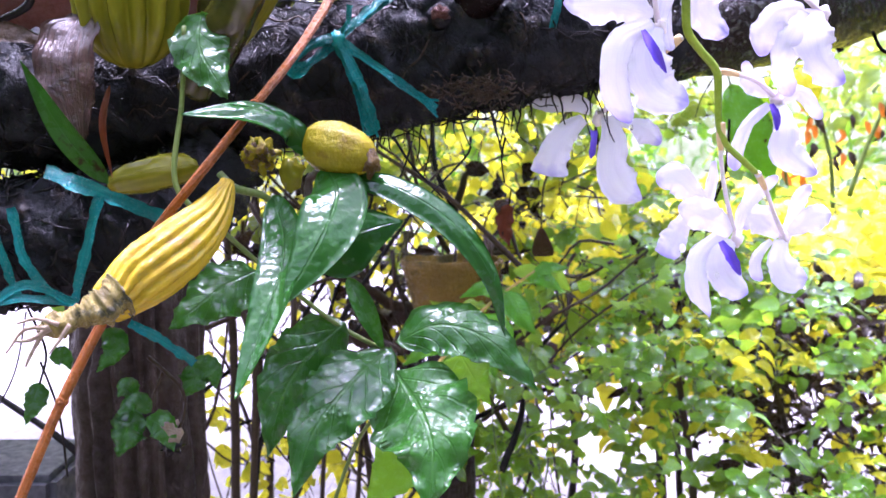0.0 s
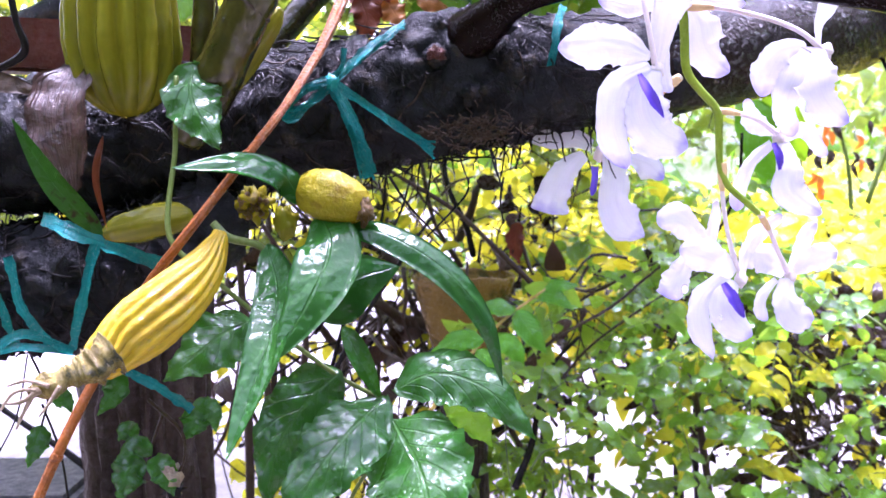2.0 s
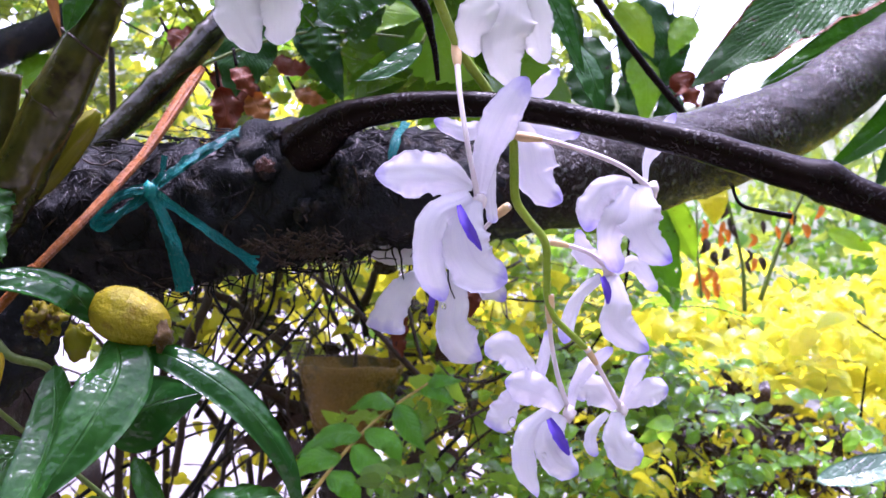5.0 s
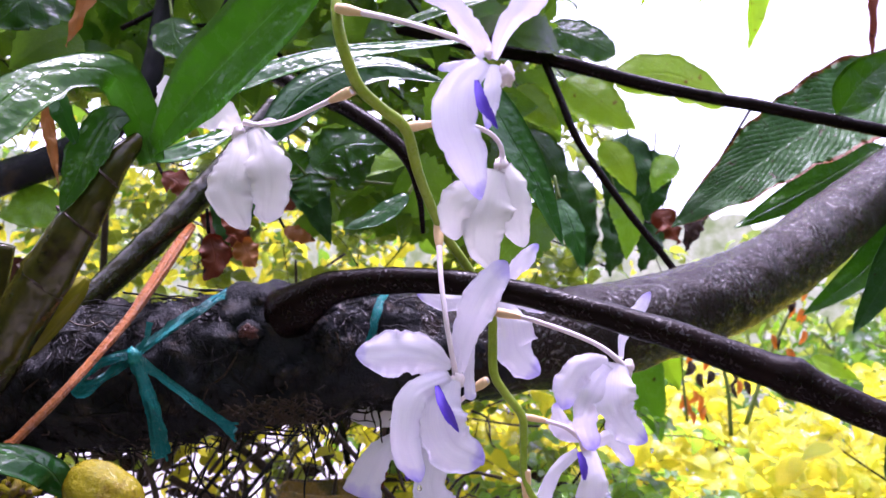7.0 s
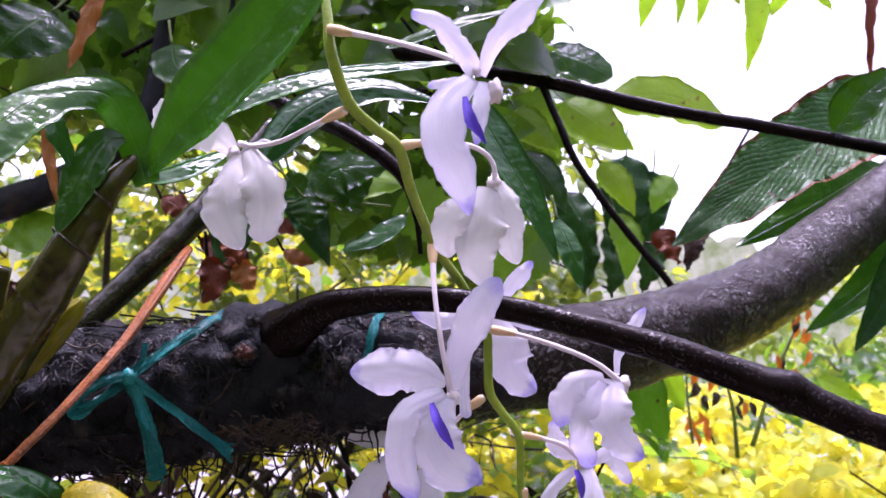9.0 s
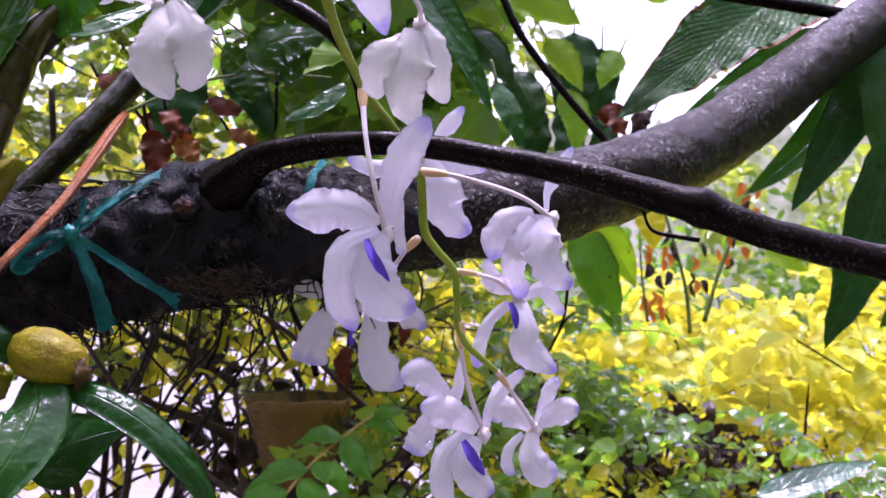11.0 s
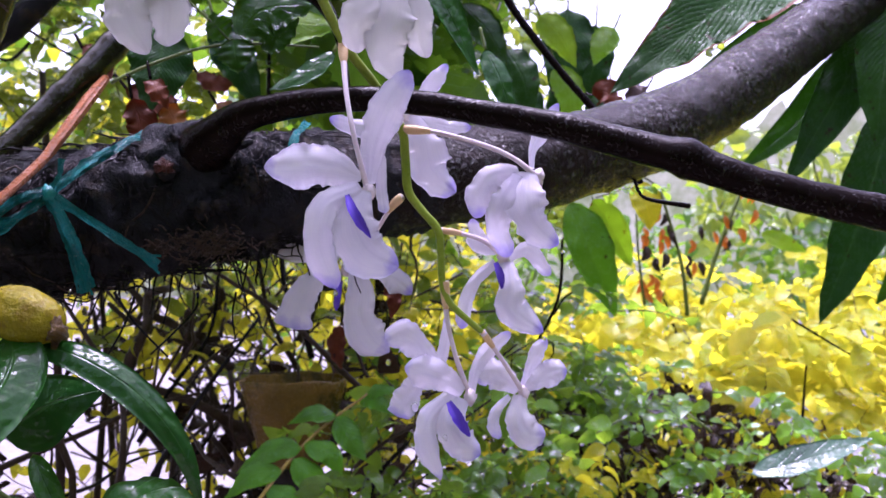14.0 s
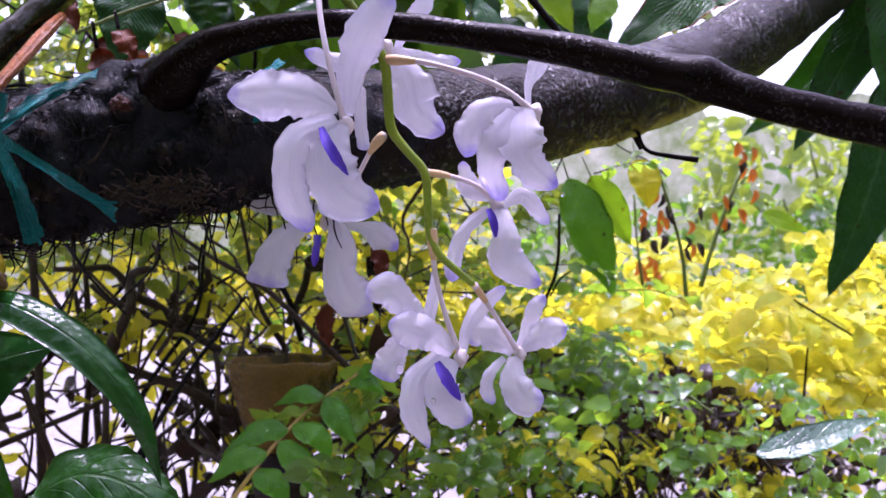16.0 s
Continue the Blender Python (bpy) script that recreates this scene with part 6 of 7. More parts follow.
for k, (rib, w, m, lab) in enumerate([
        ([(-0.2021, 0.74, 1.6765), (-0.2107, 0.735, 1.6244), (-0.2205, 0.73, 1.578)], 0.017, DRY_LEAF, "long dry orange-brown leaf hanging"), ([(-0.2337, 0.73, 1.5354), (-0.2246, 0.73, 1.4962), (-0.2126, 0.73, 1.4558)], 0.011, DRY_LEAF, "long dry orange-brown leaf hanging"),
        ([(0.446, 1.2, 1.537), (0.463, 1.19, 1.541), (0.485, 1.19, 1.509)], 0.045, RED_LEAF, "curled dark red dead leaf"), ([(0.534, 1.22, 1.554), (0.512, 1.21, 1.538), (0.5, 1.21, 1.5)], 0.03, SHEATH, "curled pale dead leaf"),
        ([(-0.085, 1, 1.51), (-0.059, 0.99, 1.496), (-0.032, 0.99, 1.502)], 0.024, RED_LEAF, "orange-red dead leaf in the climber"), ([(-0.147, 0.8, 1.484), (-0.128, 0.79, 1.475), (-0.117, 0.79, 1.454)], 0.024, RED_LEAF, "dark red dead leaf in the climber"),
        ([(-0.072, 0.75, 1.446), (-0.063, 0.74, 1.433), (-0.054, 0.74, 1.418)], 0.02, RED_LEAF, "red-brown dead leaf above the branch"), ([(-0.106, 0.8, 1.446), (-0.072, 0.79, 1.432), (-0.057, 0.79, 1.413)], 0.032, RED_LEAF, "red-brown dead leaf above the branch"),
        ([(-0.043, 0.9, 1.454), (-0.028, 0.9, 1.448), (-0.009, 0.9, 1.442)], 0.02, DRY_LEAF, "orange dead leaf caught behind the branch"), ([(0.079, 1.2, 1.198), (0.073, 1.2, 1.169), (0.08, 1.2, 1.136)], 0.028, RED_LEAF, "brown leaf hanging from a twig"),
        ([(-0.079, 0.72, 1.421), (-0.072, 0.72, 1.4), (-0.079, 0.72, 1.381)], 0.028, RED_LEAF, "brown dead leaf behind the branch"), ([(-0.058, 0.75, 1.423), (-0.05, 0.75, 1.408), (-0.043, 0.75, 1.398)], 0.025, DRY_LEAF, "orange dead leaf behind the branch"),
        ([(0.135, 0.75, 1.269), (0.143, 0.75, 1.254), (0.14, 0.75, 1.236)], 0.016, RED_LEAF, "brown leaf hanging from a twig")]):
    big_leaf("dead_leaf", lab, rib, w, m, "lance", (0.2, -1, 0.2), stem=BARK_THIN, ruffle=0.12, waves=3, ragged=0.3, seed=80 + k)

green_shoot = thing("green_vine_shoot", [(-0.03, 0.78, 1.483)][0], "thin green climbing shoot with toothed leaves", "vine")
tube("stem", [(-0.109, 0.76, 1.444, 0.0016), (-0.073, 0.77, 1.465, 0.0016), (-0.03, 0.78, 1.483, 0.0015), (0.016, 0.79, 1.49, 0.0013), (0.071, 0.8, 1.491, 0.001)], VINE_STEM, green_shoot, n=30, sides=7)
tube("stem", [(-0.007, 0.785, 1.488, 0.0012), (-0.03, 0.78, 1.51, 0.0012), (-0.051, 0.78, 1.529, 0.0012), (-0.072, 0.78, 1.551, 0.001)], VINE_STEM, green_shoot, n=20, sides=7)
for k, (rib, w) in enumerate([([(-0.004, 0.785, 1.497), (0.022, 0.78, 1.52), (0.069, 0.78, 1.525)], 0.045), ([(-0.006, 0.78, 1.491), (-0.003, 0.775, 1.475), (-0.001, 0.775, 1.458)], 0.032), ([(-0.012, 0.785, 1.494), (-0.02, 0.78, 1.504), (-0.026, 0.78, 1.516)], 0.024), ([(0.016, 0.79, 1.49), (0.035, 0.785, 1.497), (0.053, 0.785, 1.514)], 0.024)]):
    blade("leaf", rib, w, SHRUB_LEAF, green_shoot, profile="ovate", face=(0.1 * (k % 3 - 1), -1, 0.3), fold=-0.15, nu=27, nv=8, ruffle=0.05, teeth=6, tooth=0.28, thick=0.0004, seed=200 + k)

# leaves hanging into the sky from the canopy
canopy_twig = thing("hanging_leaf_twig", [(0.945, 2.2, 2.605)][0], "twig of backlit yellow-green leaves hanging against white sky", "twig")
tube("twig", [(0.483, 2.2, 2.704, 0.006), (0.748, 2.2, 2.622, 0.006), (1.012, 2.2, 2.576, 0.005), (1.376, 2.2, 2.59, 0.004)], BARK_THIN, canopy_twig, n=24, sides=8)
for k, (rib, w) in enumerate([([(0.74, 2.2, 2.604), (0.717, 2.18, 2.438), (0.69, 2.18, 2.305)], 0.084), ([(0.817, 2.2, 2.594), (0.812, 2.2, 2.439), (0.803, 2.2, 2.333)], 0.049), ([(0.888, 2.2, 2.582), (0.879, 2.2, 2.444), (0.859, 2.2, 2.331)], 0.054),
                             ([(1.028, 2.2, 2.56), (1.013, 2.17, 2.357), (0.99, 2.17, 2.197)], 0.084), ([(0.946, 2.2, 2.57), (0.967, 2.2, 2.451), (0.98, 2.2, 2.402)], 0.068), ([(1.111, 2.2, 2.567), (1.102, 2.2, 2.463), (1.07, 2.2, 2.378)], 0.074),
                             ([(1.202, 2.2, 2.575), (1.209, 2.2, 2.472), (1.25, 2.2, 2.407)], 0.068)]):
    blade("leaf", rib, w, HANGING_LEAF, canopy_twig, profile="lance", face=(0.1, -1, 0.1), fold=0.15, nu=18, nv=6, ruffle=0.05, seed=k)
blade("dry_leaf", [(1.351, 2.2, 2.588), (1.342, 2.18, 2.406), (1.342, 2.18, 2.197)], 0.05, RED_LEAF, canopy_twig, "dry brown curled leaf", profile="lance", face=(0.3, -1, 0), fold=0.4, ruffle=0.06, ragged=0.4, seed=5)

# dry seed pods on thin stalks
pods = thing("dry_seed_stalks", [(0.916, 2.1, 1.367)][0], "thin stalks hung with dry orange and black seed pods", "seed stalks")
prng = random.Random(3)
for k, pts in enumerate([[(0.939, 2.1, 1.16, 0.006), (0.924, 2.1, 1.293, 0.005), (0.863, 2.1, 1.499, 0.004)], [(0.977, 2.1, 1.19, 0.007), (1.023, 2.1, 1.338, 0.006), (1.085, 2.1, 1.488, 0.005)], [(0.826, 2.1, 1.189, 0.004), (0.81, 2.1, 1.307, 0.003), (0.803, 2.1, 1.425, 0.003)]]):
    tube("stalk", pts, VINE_STEM, pods, n=12, sides=6)
POD_BLACK = rough_material("black_dry_pod", (0.01, 0.008, 0.008), (0.06, 0.035, 0.02), 40.0, 0.5, 0.6, 0.002)
for k in range(42):
    x, y = prng.choice([(1165, 400), (1190, 430), (1280, 390), (1130, 450), (1240, 440), (1160, 490), (1330, 330)])
    x, y = x + prng.uniform(-25, 25), y + prng.uniform(-45, 45)
    c = Vector([(0.863, 2.1, 1.381)][0]) + Vector(((x - 1165) * 0.001433, prng.uniform(-0.05, 0.05), (410 - y) * 0.001433))
    blade("pod", [tuple(c), tuple(c + Vector((prng.uniform(-0.01, 0.01), -0.005, -0.018))), tuple(c + Vector((prng.uniform(-0.015, 0.015), 0, -0.038)))], prng.uniform(0.010, 0.024), POD_ORANGE if k % 3 else POD_BLACK, pods, profile="lance", fold=0.5, nu=8, nv=4)

# ---- twig of paired leaves before the pot ----
sprig = thing("leafy_sprig", [(0.043, 1.17, 1.047)][0], "yellow-brown twig with wet paired green leaves", "sprig")
tube("twig", [(0.118, 1.2, 1.101, 0.0016), (0.074, 1.19, 1.071, 0.0021), (0.039, 1.17, 1.044, 0.0024), (0, 1.14, 1.004, 0.0026), (-0.046, 1.1, 0.945, 0.003)], SPRIG_TWIG, sprig, n=30, sides=8)
for k, (rib, w) in enumerate([([(0.074, 1.18, 1.073), (0.095, 1.16, 1.045), (0.118, 1.16, 1.013)], 0.040), ([(0.032, 1.16, 1.038), (0.068, 1.15, 1.028), (0.085, 1.15, 0.989)], 0.038), ([(0.018, 1.15, 1.022), (0.046, 1.14, 0.996), (0.062, 1.14, 0.954)], 0.045),
                             ([(0.029, 1.16, 1.034), (-0.009, 1.15, 1.037), (-0.058, 1.15, 1.003)], 0.040), ([(0.004, 1.14, 1.008), (-0.033, 1.13, 1.007), (-0.069, 1.13, 0.974)], 0.040), ([(0.074, 1.18, 1.073), (0.043, 1.17, 1.081), (0.008, 1.17, 1.064)], 0.030),
                             ([(0.105, 1.2, 1.093), (0.131, 1.19, 1.093), (0.158, 1.19, 1.071)], 0.030), ([(0.114, 1.2, 1.098), (0.134, 1.19, 1.109), (0.166, 1.19, 1.107)], 0.026), ([(-0.014, 1.13, 0.988), (0.017, 1.12, 0.975), (0.033, 1.12, 0.938)], 0.04)]):
    blade("leaf", rib, w * 0.92, SPRIG_LEAF, sprig, profile="leaflet", face=(0.25 * (k % 3 - 1), -0.75, 0.65), fold=-0.3, nu=28, nv=8, ruffle=0.05, waves=3, seed=k, ragged=0.1)

# ---- shrubs ----
nrg = np.random.default_rng(7)


def hedge_top(p):
    """The height of the hedge's uneven top, falling away to the open side."""
    s = p[:, 0] / p[:, 1]
    return 1.29 - (0.085 + 0.125 * np.clip((s - 0.25) / 0.4, 0, 1) + 0.15 * np.clip((0.22 - s) / 0.22, 0, 1)) * p[:, 1] + 0.03 * np.sin(p[:, 0] * 9) + 0.02 * np.sin(p[:, 0] * 23 + p[:, 1] * 9)


def gap(p):
    """An opening in the foliage through which the white sky shows."""
    return (abs(p[:, 0] + 0.215 * p[:, 1]) < 0.03 * p[:, 1]) & (p[:, 2] > 1.33 + 0.58 * p[:, 1])


def golden_top(p):
    """Below the uneven top of the shrubs behind the hedge."""
    return p[:, 2] < 1.04 + 0.16 * (p[:, 1] - 1.5) + 0.06 * np.sin(p[:, 0] * 7) + 0.04 * np.sin(p[:, 1] * 11)


def lime_side(p):
    """Where the greener shrub stands in place of the golden one."""
    return p[:, 0] < 0.34 * p[:, 1] + 0.12 * np.sin(p[:, 2] * 23 + p[:, 1] * 5)


def shrub(name, label, category, lo, hi, count, size, template, mat_parts, mat_stuff, parts=200, twig_count=120, up=0.6, keep=None, twig_mat=None, twig_r=0.003, face_out=0.5, tangle=False, clump=0.0, spray=0.0):
    """Leaves and twigs through a box; the leaves nearest the viewer are single parts."""
    lo, hi = np.array(lo, float), np.array(hi, float)
    base = thing(name, ((lo[0] + hi[0]) / 2, (lo[1] + hi[1]) / 2, 0.0), label, category)
    p = lo + (hi - lo) * nrg.random((count * 4, 3))
    if clump:
        heart = lo + (hi - lo) * nrg.random((max(8, count // 14), 3))
        p = heart[nrg.integers(len(heart), size=len(p))] + nrg.normal(size=p.shape) * clump
        p = p[(p[:, 1] > lo[1] - 0.05)]
    if keep is not None:
        p = p[keep(p)]
    p = p[:count]
    n = len(p)
    rows = []
    if spray:
        per = 11
        seat = p[:max(1, n // per)]
        go = normed(nrg.normal(size=seat.shape) * (1, 0.7, 0.45) + (0, -0.25, 0.1))
        side = normed(np.cross(go, np.array((0.0, 0.0, 1.0)) + nrg.normal(size=seat.shape) * 0.3))
        length = spray * nrg.uniform(0.6, 1.3, len(seat))
        q, w = [], []
        for k in range(per):
            s = (k + 1) / per
            at = seat + go * (length * s)[:, None] - np.array((0, 0, 1.0)) * (length * 0.35 * s * s)[:, None]
            q.append(at)
            w.append(side * (1 if k % 2 else -1) + go * 0.6 + nrg.normal(size=seat.shape) * 0.25 - (0, 0, 0.25))
        for k in range(len(seat)):
            rows.append([(*seat[k], 0.0015), (*q[per // 2][k], 0.0011), (*q[-1][k], 0.0006)])
        p, spray_ways = np.vstack(q), np.vstack(w)
        n = len(p)
    ways = spray_ways if spray else nrg.normal(size=(n, 3)) * (1, 1, 0.5) + (0, -0.5 * face_out, -0.45)
    normals = nrg.normal(size=(n, 3)) * 0.55 + (0, -face_out, up)
    sizes = size * nrg.uniform(0.55, 1.35, n)
    order = np.argsort(p[:, 1])
    near, rest = order[:parts], order[parts:]
    if parts:
        meshes = [template_mesh("leaf", t, mat_parts) for t in template]
        leaf_parts(meshes, base, p[near], ways[near], normals[near], sizes[near])
    vs, fs, us, k = [], [], [], 0
    for q, t in enumerate(template):
        pick = rest[q::len(template)]
        v, f, u = scatter_data(t, p[pick], ways[pick], normals[pick], sizes[pick])
        vs.append(v), us.append(u)
        fs += (np.array(f) + k).tolist()
        k += len(v)
    tagged(mesh_part("foliage", np.vstack(vs), fs, mat_stuff, base, "", np.vstack(us)), kind="stuff")
    lines = list(rows)
    for k in range(twig_count):
        a = p[nrg.integers(n)]
        if tangle:
            b = a + nrg.normal(size=3) * (0.10, 0.08, 0.12)
        else:
            b = a + nrg.normal(size=3) * (0.12, 0.08, 0.05) - (0, 0, nrg.uniform(0.08, 0.3))
        r = twig_r * nrg.uniform(0.4, 1.6)
        if keep is not None and not keep(b[None])[0]:
            continue
        m1, m2 = a + (b - a) * 0.33 + nrg.normal(size=3) * 0.012, a + (b - a) * 0.66 + nrg.normal(size=3) * 0.012
        lines.append([(*b, r * 1.3), (*m2, r * 1.1), (*m1, r * 0.8), (*a, r * 0.4)])
    if lines:
        v, f, u = twigs_data(lines, 5, 10)
        tagged(mesh_part("twig_tangle", v, f, twig_mat or ROOT, base, "", u), kind="stuff")
    stem = [(*base.location[:2], 0.0, 0.012), (base.location[0] + 0.02, base.location[1], lo[2] * 0.6, 0.009), (base.location[0] - 0.03, base.location[1] + 0.02, lo[2] + 0.15 * (hi[2] - lo[2]), 0.006)]
    tube("trunk", stem, TWIG, base, n=24, sides=8, lump=0.2, lump_size=0.03)
    return base


# Dead litter in the twigs; also the near-black that paints the hedge's inner shade.
LITTER_AND_SHADE = leaf_material("dead_litter_and_hedge_shade", (0.004, 0.003, 0.003), (0.035, 0.016, 0.009), (0.05, 0.02, 0.008), 0.15, 0.3, 5.0, None, None, True, 0.3, 0.3)
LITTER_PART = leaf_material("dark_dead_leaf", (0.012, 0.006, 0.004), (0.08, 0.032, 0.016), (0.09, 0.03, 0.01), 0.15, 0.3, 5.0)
T_OVAL = leaf_template("oval", 6, 2, 0.25, 0.2, ratio=0.55)
T_OVATE = leaf_template("ovate", 7, 2, 0.3, 0.25, ratio=0.6)
T_LANCE = leaf_template("lance", 6, 2, 0.3, 0.3, ratio=0.36)
T_TOOTH = leaf_template("ovate", 24, 4, 0.28, 0.3, teeth=8, tooth=0.3, ratio=0.72)
shrub("green_hedge", "dense wet green hedge of small oval leaves", "hedge", (0.02, 1.2, 0.3), (1.9, 1.75, 1.24), 7400, 0.031, [T_OVAL, T_OVATE], HEDGE_LEAF_PART, HEDGE_LEAF, 290, 120, 1.0,
      lambda p: (p[:, 2] < hedge_top(p)) & ~((p[:, 0] < 0.3 * p[:, 1]) & (np.sin(p[:, 0] * 41) * np.sin(p[:, 2] * 33 + p[:, 0] * 9) > 0.25)), VINE_STEM, 0.0016, 0.85, False, 0.07, 0.13)
# Dark filling behind the hedge leaves: the shade in the gaps, put into colour.
shrub("hedge_shade_twigs", "near-black leaves and dead twigs standing in for shade inside the hedge", "hedge", (0.34, 1.62, 0.2), (2.4, 1.9, 1.24), 3200, 0.05, [T_LANCE], LITTER_PART, LITTER_AND_SHADE, 0, 600, 0.4, lambda p: (p[:, 2] < hedge_top(p) - 0.03) & (p[:, 2] > 0.80 - 0.9 * (p[:, 0] - 0.3)), TWIG, 0.002, 0.5, True, 0.09)
shrub("hedge_sprigs", "yellow-green young shoots in the hedge", "hedge", (0.1, 1.25, 0.35), (1.7, 1.8, 1.2), 1300, 0.034, [T_OVATE], VINE_LEAF_YOUNG, LIME_LEAF, 120, 20, 0.8, lambda p: p[:, 2] < hedge_top(p), VINE_STEM, 0.0015, 0.5, False, 0.05, 0.10)
shrub("twiggy_shrub", "bare tangled dark twigs with sparse yellow-green leaves", "shrub", (-0.66, 1.5, 0.35), (0.2, 2.1, 1.34), 640, 0.045, [T_OVATE], LIME_LEAF_PART, LIME_LEAF, 140, 330, 0.5, None, TWIG, 0.0022, 0.5, True, 0.06)
dead = thing("dead_branches", (-0.25, 1.5, 0.0), "tangle of bare brown dead branches behind the post", "branches")
drng = random.Random(12)
for k in range(40):
    x, y, z = drng.uniform(-0.62, 0.16), drng.uniform(1.28, 1.75), drng.uniform(0.62, 1.1)
    a, length, r = drng.uniform(0.5, 2.3), drng.uniform(0.25, 0.6), drng.uniform(0.0025, 0.0075)
    bend = drng.uniform(-0.12, 0.12)
    row = []
    for q in range(5):
        e = q / 4
        row.append((x + math.cos(a + bend * 3 * e) * length * e + drng.uniform(-0.012, 0.012), y + drng.uniform(-0.02, 0.02), z + math.sin(a + bend * 3 * e) * length * e * 0.8 + drng.uniform(-0.01, 0.01), r * (1 - 0.55 * e)))
    if k < 8:
        row.insert(0, (x - 0.05, y, 0.0, r * 1.3))
    tube("branch", row, (TWIG, ROOT, ROOT_PALE)[k % 3], dead, n=24, sides=8, lump=0.18, lump_size=0.02)
for k in range(16):
    x, y, z = drng.uniform(-0.46, -0.02), drng.uniform(1.5, 1.75), drng.uniform(0.80, 1.16)
    a, length, r = drng.choice((0.45, 0.6, 1.2, 2.0, 2.6)) + drng.uniform(-0.25, 0.25), drng.uniform(0.16, 0.32), drng.uniform(0.006, 0.0125)
    row = [(x + math.cos(a) * length * q / 5 + drng.uniform(-0.012, 0.012), y + drng.uniform(-0.02, 0.02), min(1.24, z + math.sin(a) * length * 0.8 * q / 5 + drng.uniform(-0.012, 0.012)), r * (1 - 0.1 * q)) for q in range(6)]
    tube("branch", row, (ROOT_PALE, TWIG)[k % 2], dead, n=30, sides=9, lump=0.22, lump_size=0.025)
shrub("twig_litter", "dark dead leaves caught in tangled twigs", "leaf litter", (-0.55, 1.42, 0.82), (0.20, 1.75, 1.2), 190, 0.05, [T_OVATE], LITTER_PART, LITTER_AND_SHADE, 60, 60, 0.5, None, TWIG, 0.0025, 0.5, True, 0.05)
shrub("golden_shrub", "lime-yellow golden leaved shrub in bright light", "shrub", (0.45, 1.88, 0.84), (2.8, 3.4, 1.42), 5200, 0.07, [T_OVATE, T_OVAL], LIME_LEAF_PART, LIME_LEAF, 260, 40, 1.1,
      lambda p: golden_top(p) & ~lime_side(p), None, 0.003, 0.4, False, 0.12, 0.2)
shrub("lime_green_shrub", "yellow-green leaved shrub beside the golden one", "shrub", (0.12, 1.78, 0.84), (1.5, 3.0, 1.34), 2300, 0.062, [T_OVATE, T_OVAL], VINE_LEAF_YOUNG, LIME_LEAF, 290, 40, 0.9,
      lambda p: golden_top(p) & lime_side(p), TWIG, 0.003, 0.4, False, 0.10, 0.16)
shrub("understory_shrub", "mixed green leaves below the golden shrub", "shrub", (0.22, 1.5, 0.85), (0.72, 1.78, 1.24), 520, 0.036, [T_OVATE, T_OVAL], HEDGE_LEAF_PART, HEDGE_LEAF, 160, 0, 0.8, None, TWIG, 0.002, 0.5, True, 0.07, 0.12)
shrub("far_golden_shrub", "far lime-yellow shrub behind the branch", "shrub", (-2.2, 2.6, 0.9), (0.6, 3.6, 1.9), 2600, 0.07, [T_OVATE], LIME_LEAF_PART, LIME_LEAF, 60, 120, 0.8, None, None, 0.003, 0.5, False, 0.09)
shrub("climber", "dense climber of wet lobed green leaves", "climbing plant", (-1.5, 0.95, 1.44), (0.62, 2.1, 2.7), 5200, 0.072, [T_TOOTH, T_OVATE], SHRUB_LEAF, SHRUB_LEAF_STUFF, 260, 260, 0.35,
      lambda p: ((p[:, 0] - 0.075) < 0.165 * (p[:, 1]) + 0.03 * np.sin(p[:, 2] * 14)) & (p[:, 2] > np.where(p[:, 0] < -0.05 * p[:, 1], 1.33 + 0.30 * p[:, 1], 1.40 + 0.10 * p[:, 1])) & ~gap(p), BARK_THIN, 0.004, 0.8, True, 0.11)
# Trees added out of view, behind and to both sides, to block sky light.
shrub("unseen_shade_trees", "unseen leafy trees added to darken reflections and side light", "trees", (-5.0, -3.4, 0.0), (5.0, -1.6, 3.0), 4600, 0.26, [T_OVATE], SHRUB_LEAF, SHRUB_LEAF_STUFF, 0, 60, 0.3)
shrub("unseen_shade_trees", "unseen leafy trees added to darken reflections and side light", "trees", (2.95, -3.2, 0.0), (4.6, 3.0, 3.8), 4600, 0.26, [T_OVATE], SHRUB_LEAF, SHRUB_LEAF_STUFF, 0, 60, 0.3)
shrub("unseen_shade_trees", "unseen leafy trees added to darken reflections and side light", "trees", (-4.8, -3.2, 0.0), (-3.2, 1.2, 4.2), 3000, 0.26, [T_OVATE], SHRUB_LEAF, SHRUB_LEAF_STUFF, 0, 60, 0.3)
# Sparse leaves added above the view so the overhead light comes through gaps.
shrub("unseen_light_canopy", "unseen leaf canopy added overhead to break up the sky light", "tree", (-2.8, -2.4, 2.45), (2.2, 0.7, 3.3), 150, 0.20, [T_OVATE], SHRUB_LEAF, SHRUB_LEAF_STUFF, 0, 80, 0.8)
shrub("far_trees", "dark green trees far behind the climber", "trees", (-3.6, 3.2, 1.0), (0.1, 4.4, 4.0), 1700, 0.15, [T_OVATE], SHRUB_LEAF, SHRUB_LEAF_STUFF, 0, 60, 0.4, lambda p: ~gap(p), None, 0.003, 0.5, False, 0.2)
shrub("small_leaf_shrub", "bright shrub of small green leaves behind the branch", "shrub", (-1.5, 1.5, 1.2), (0.55, 2.4, 2.02), 5200, 0.042, [T_OVAL, T_OVATE], SMALL_LEAF_PART, SMALL_LEAF, 200, 160, 0.7, None, ROOT, 0.002, 0.5, True, 0.09, 0.14)
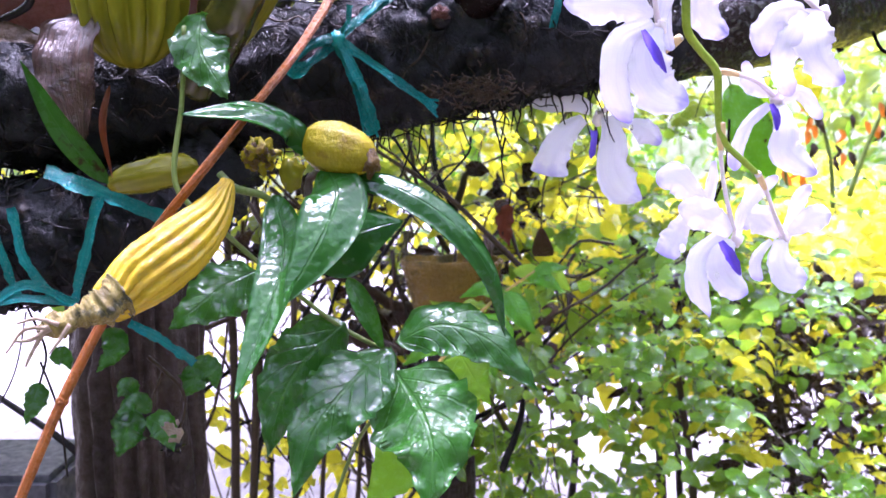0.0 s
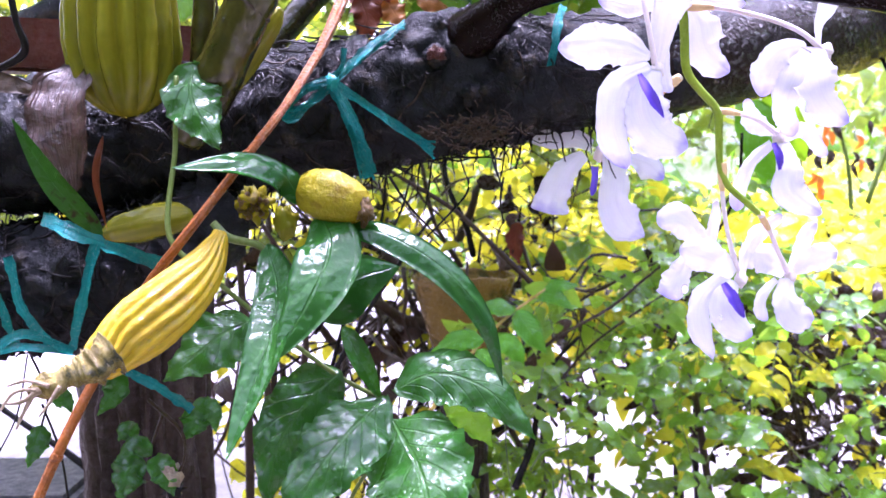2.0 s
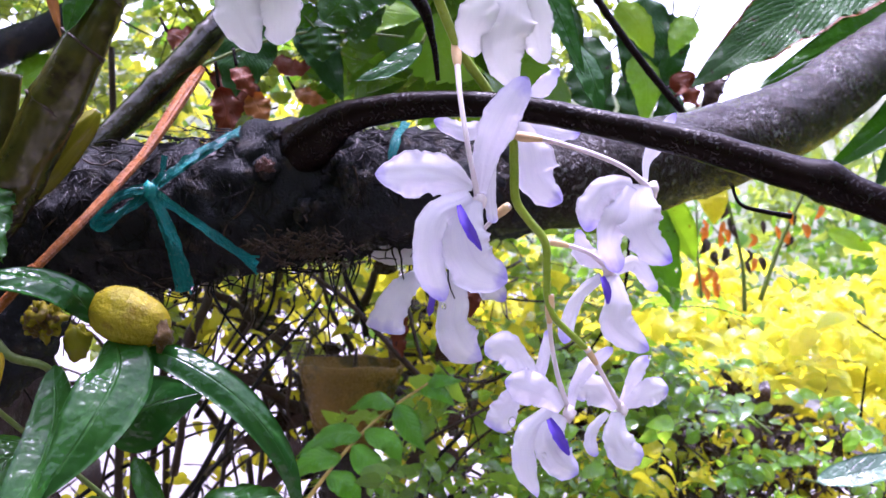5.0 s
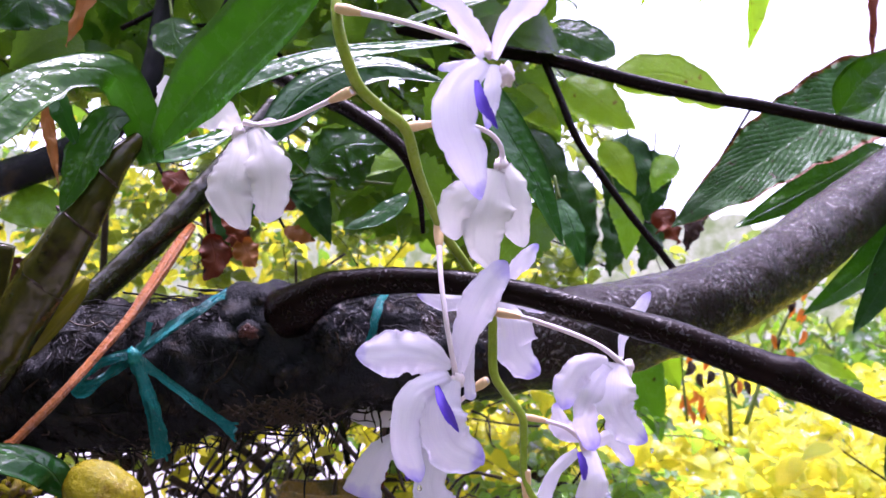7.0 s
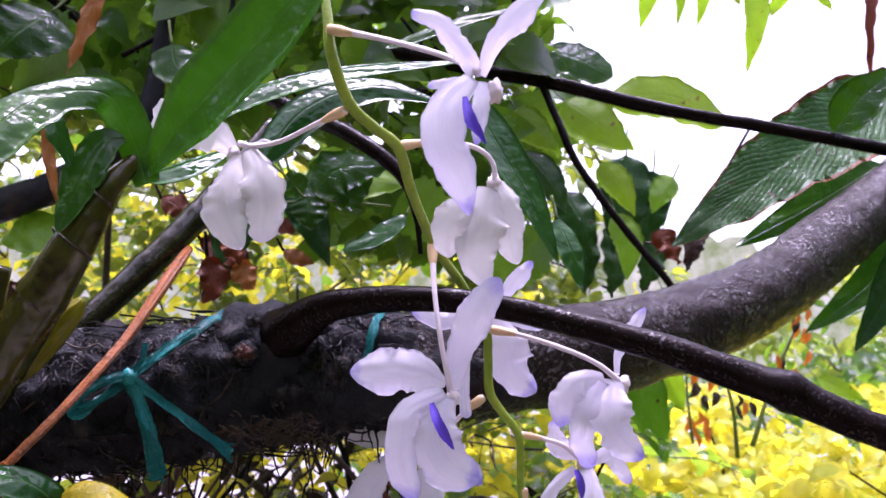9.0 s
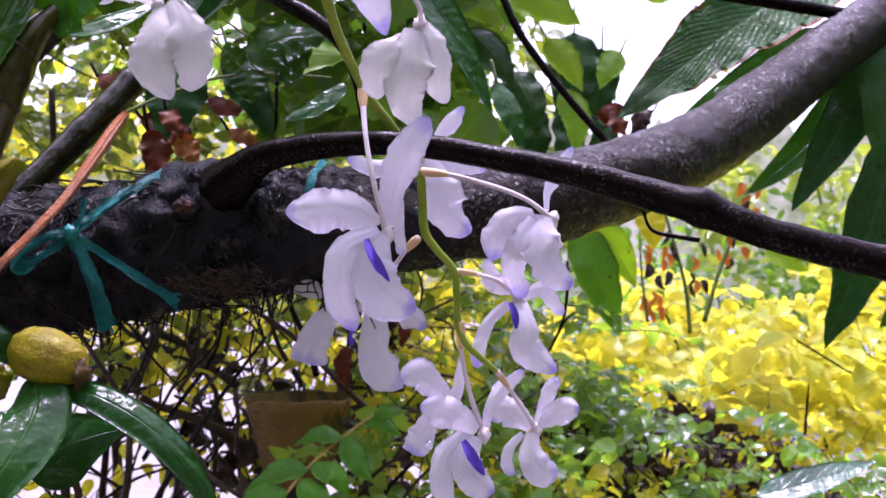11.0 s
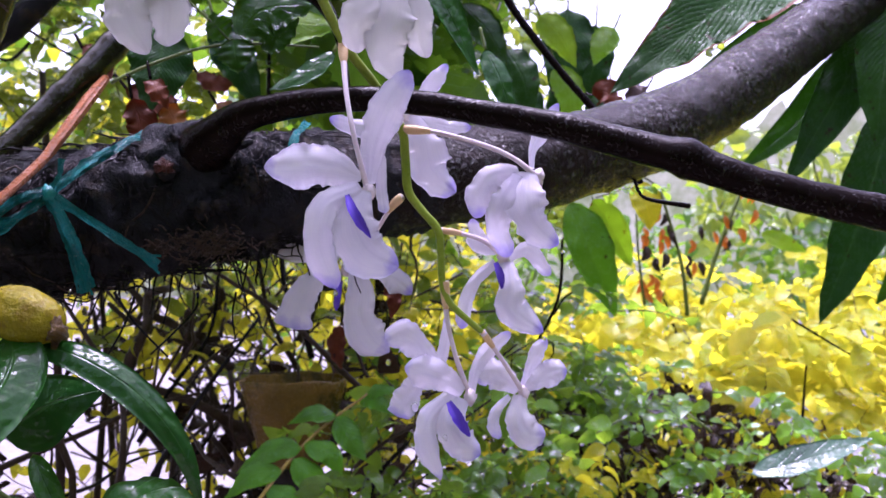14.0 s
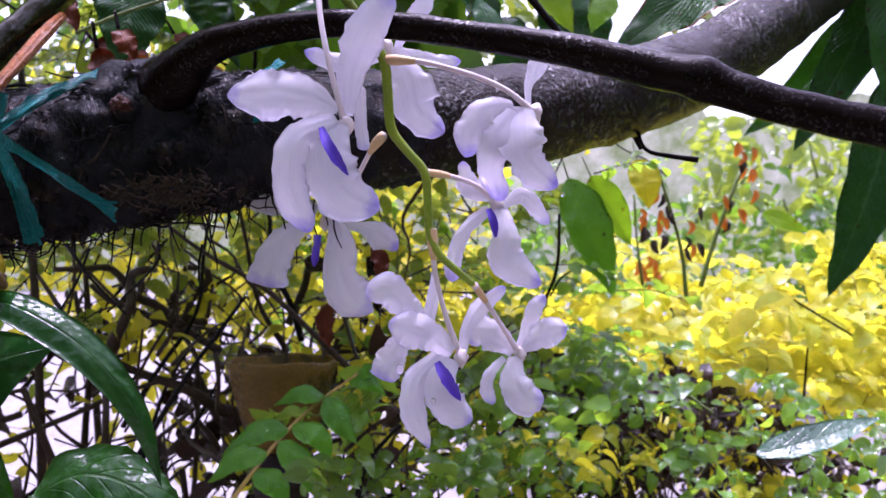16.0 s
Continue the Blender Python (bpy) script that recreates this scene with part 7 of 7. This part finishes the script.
shrub("distant_shrub", "distant pale green bushes", "shrub", (1.2, 6.0, 0.3), (7.5, 8.5, 1.75), 2600, 0.16, [T_OVATE, T_LANCE], SHRUB_LEAF, SHRUB_LEAF_STUFF, 0, 120, 0.8, None, VINE_STEM, 0.008, 0.4, False, 0.2)
for k, pts in enumerate([[(1.029, 1.75, 1.178, 0.002), (1.092, 1.75, 1.141, 0.0025), (1.17, 1.75, 1.096, 0.002)], [(0.423, 1.3, 1.328, 0.0022), (0.42, 1.3, 1.251, 0.0028), (0.401, 1.3, 1.197, 0.0024), (0.363, 1.3, 1.134, 0.002)], [(0.475, 1.6, 1.189, 0.002), (0.509, 1.6, 1.233, 0.002), (0.6, 1.6, 1.256, 0.0015)], [(0.337, 0.68, 1.37, 0.0014), (0.337, 0.665, 1.348, 0.0015), (0.342, 0.66, 1.339, 0.0016), (0.358, 0.655, 1.335, 0.002), (0.376, 0.65, 1.332, 0.0023)]]):
    bare = thing("bare_twig", pts[0][:3], "thin dark bare twig among the shrubs", "twig", "bare twigs")
    tube("stalk", pts, BARK_THIN, bare, n=16, sides=7, lump=0.15, lump_size=0.01)

shrub("distant_trees", "pale airy trees far behind the branch", "trees", (2.4, 6.0, 1.4), (7.5, 8.6, 4.3), 1500, 0.17, [T_OVATE, T_LANCE], HANGING_LEAF, SMALL_LEAF, 0, 160, 0.5, lambda p: (p[:, 2] < 1.3 + 0.17 * p[:, 1]) & (p[:, 0] > 0.42 * p[:, 1]), VINE_STEM, 0.012, 0.4, False, 0.22)
for k, pts in enumerate([[(0.497, 2, 0.719, 0.012), (0.502, 2, 0.606, 0.013), (0.51, 2, 0.434, 0.014)], [(0.557, 2.05, 0.72, 0.008), (0.557, 2.05, 0.575, 0.009), (0.569, 2.05, 0.413, 0.009)], [(0.656, 1.7, 0.815, 0.006), (0.695, 1.7, 0.695, 0.007), (0.711, 1.7, 0.562, 0.007)], [(0.277, 2, 0.717, 0.008), (0.293, 2, 0.575, 0.009), (0.288, 2, 0.43, 0.01)]]):
    x, y, z, r = pts[-1]
    stake = thing("shrub_stem", (x, y, 0.0), "brown woody stem standing in the hedge", "stem", "hedge stems")
    tube("trunk", pts + [(x + 0.01, y, z * 0.5, r * 1.1), (x, y, -0.01, r * 1.2)], POST, stake, n=30, sides=10, lump=0.2, lump_size=0.03)
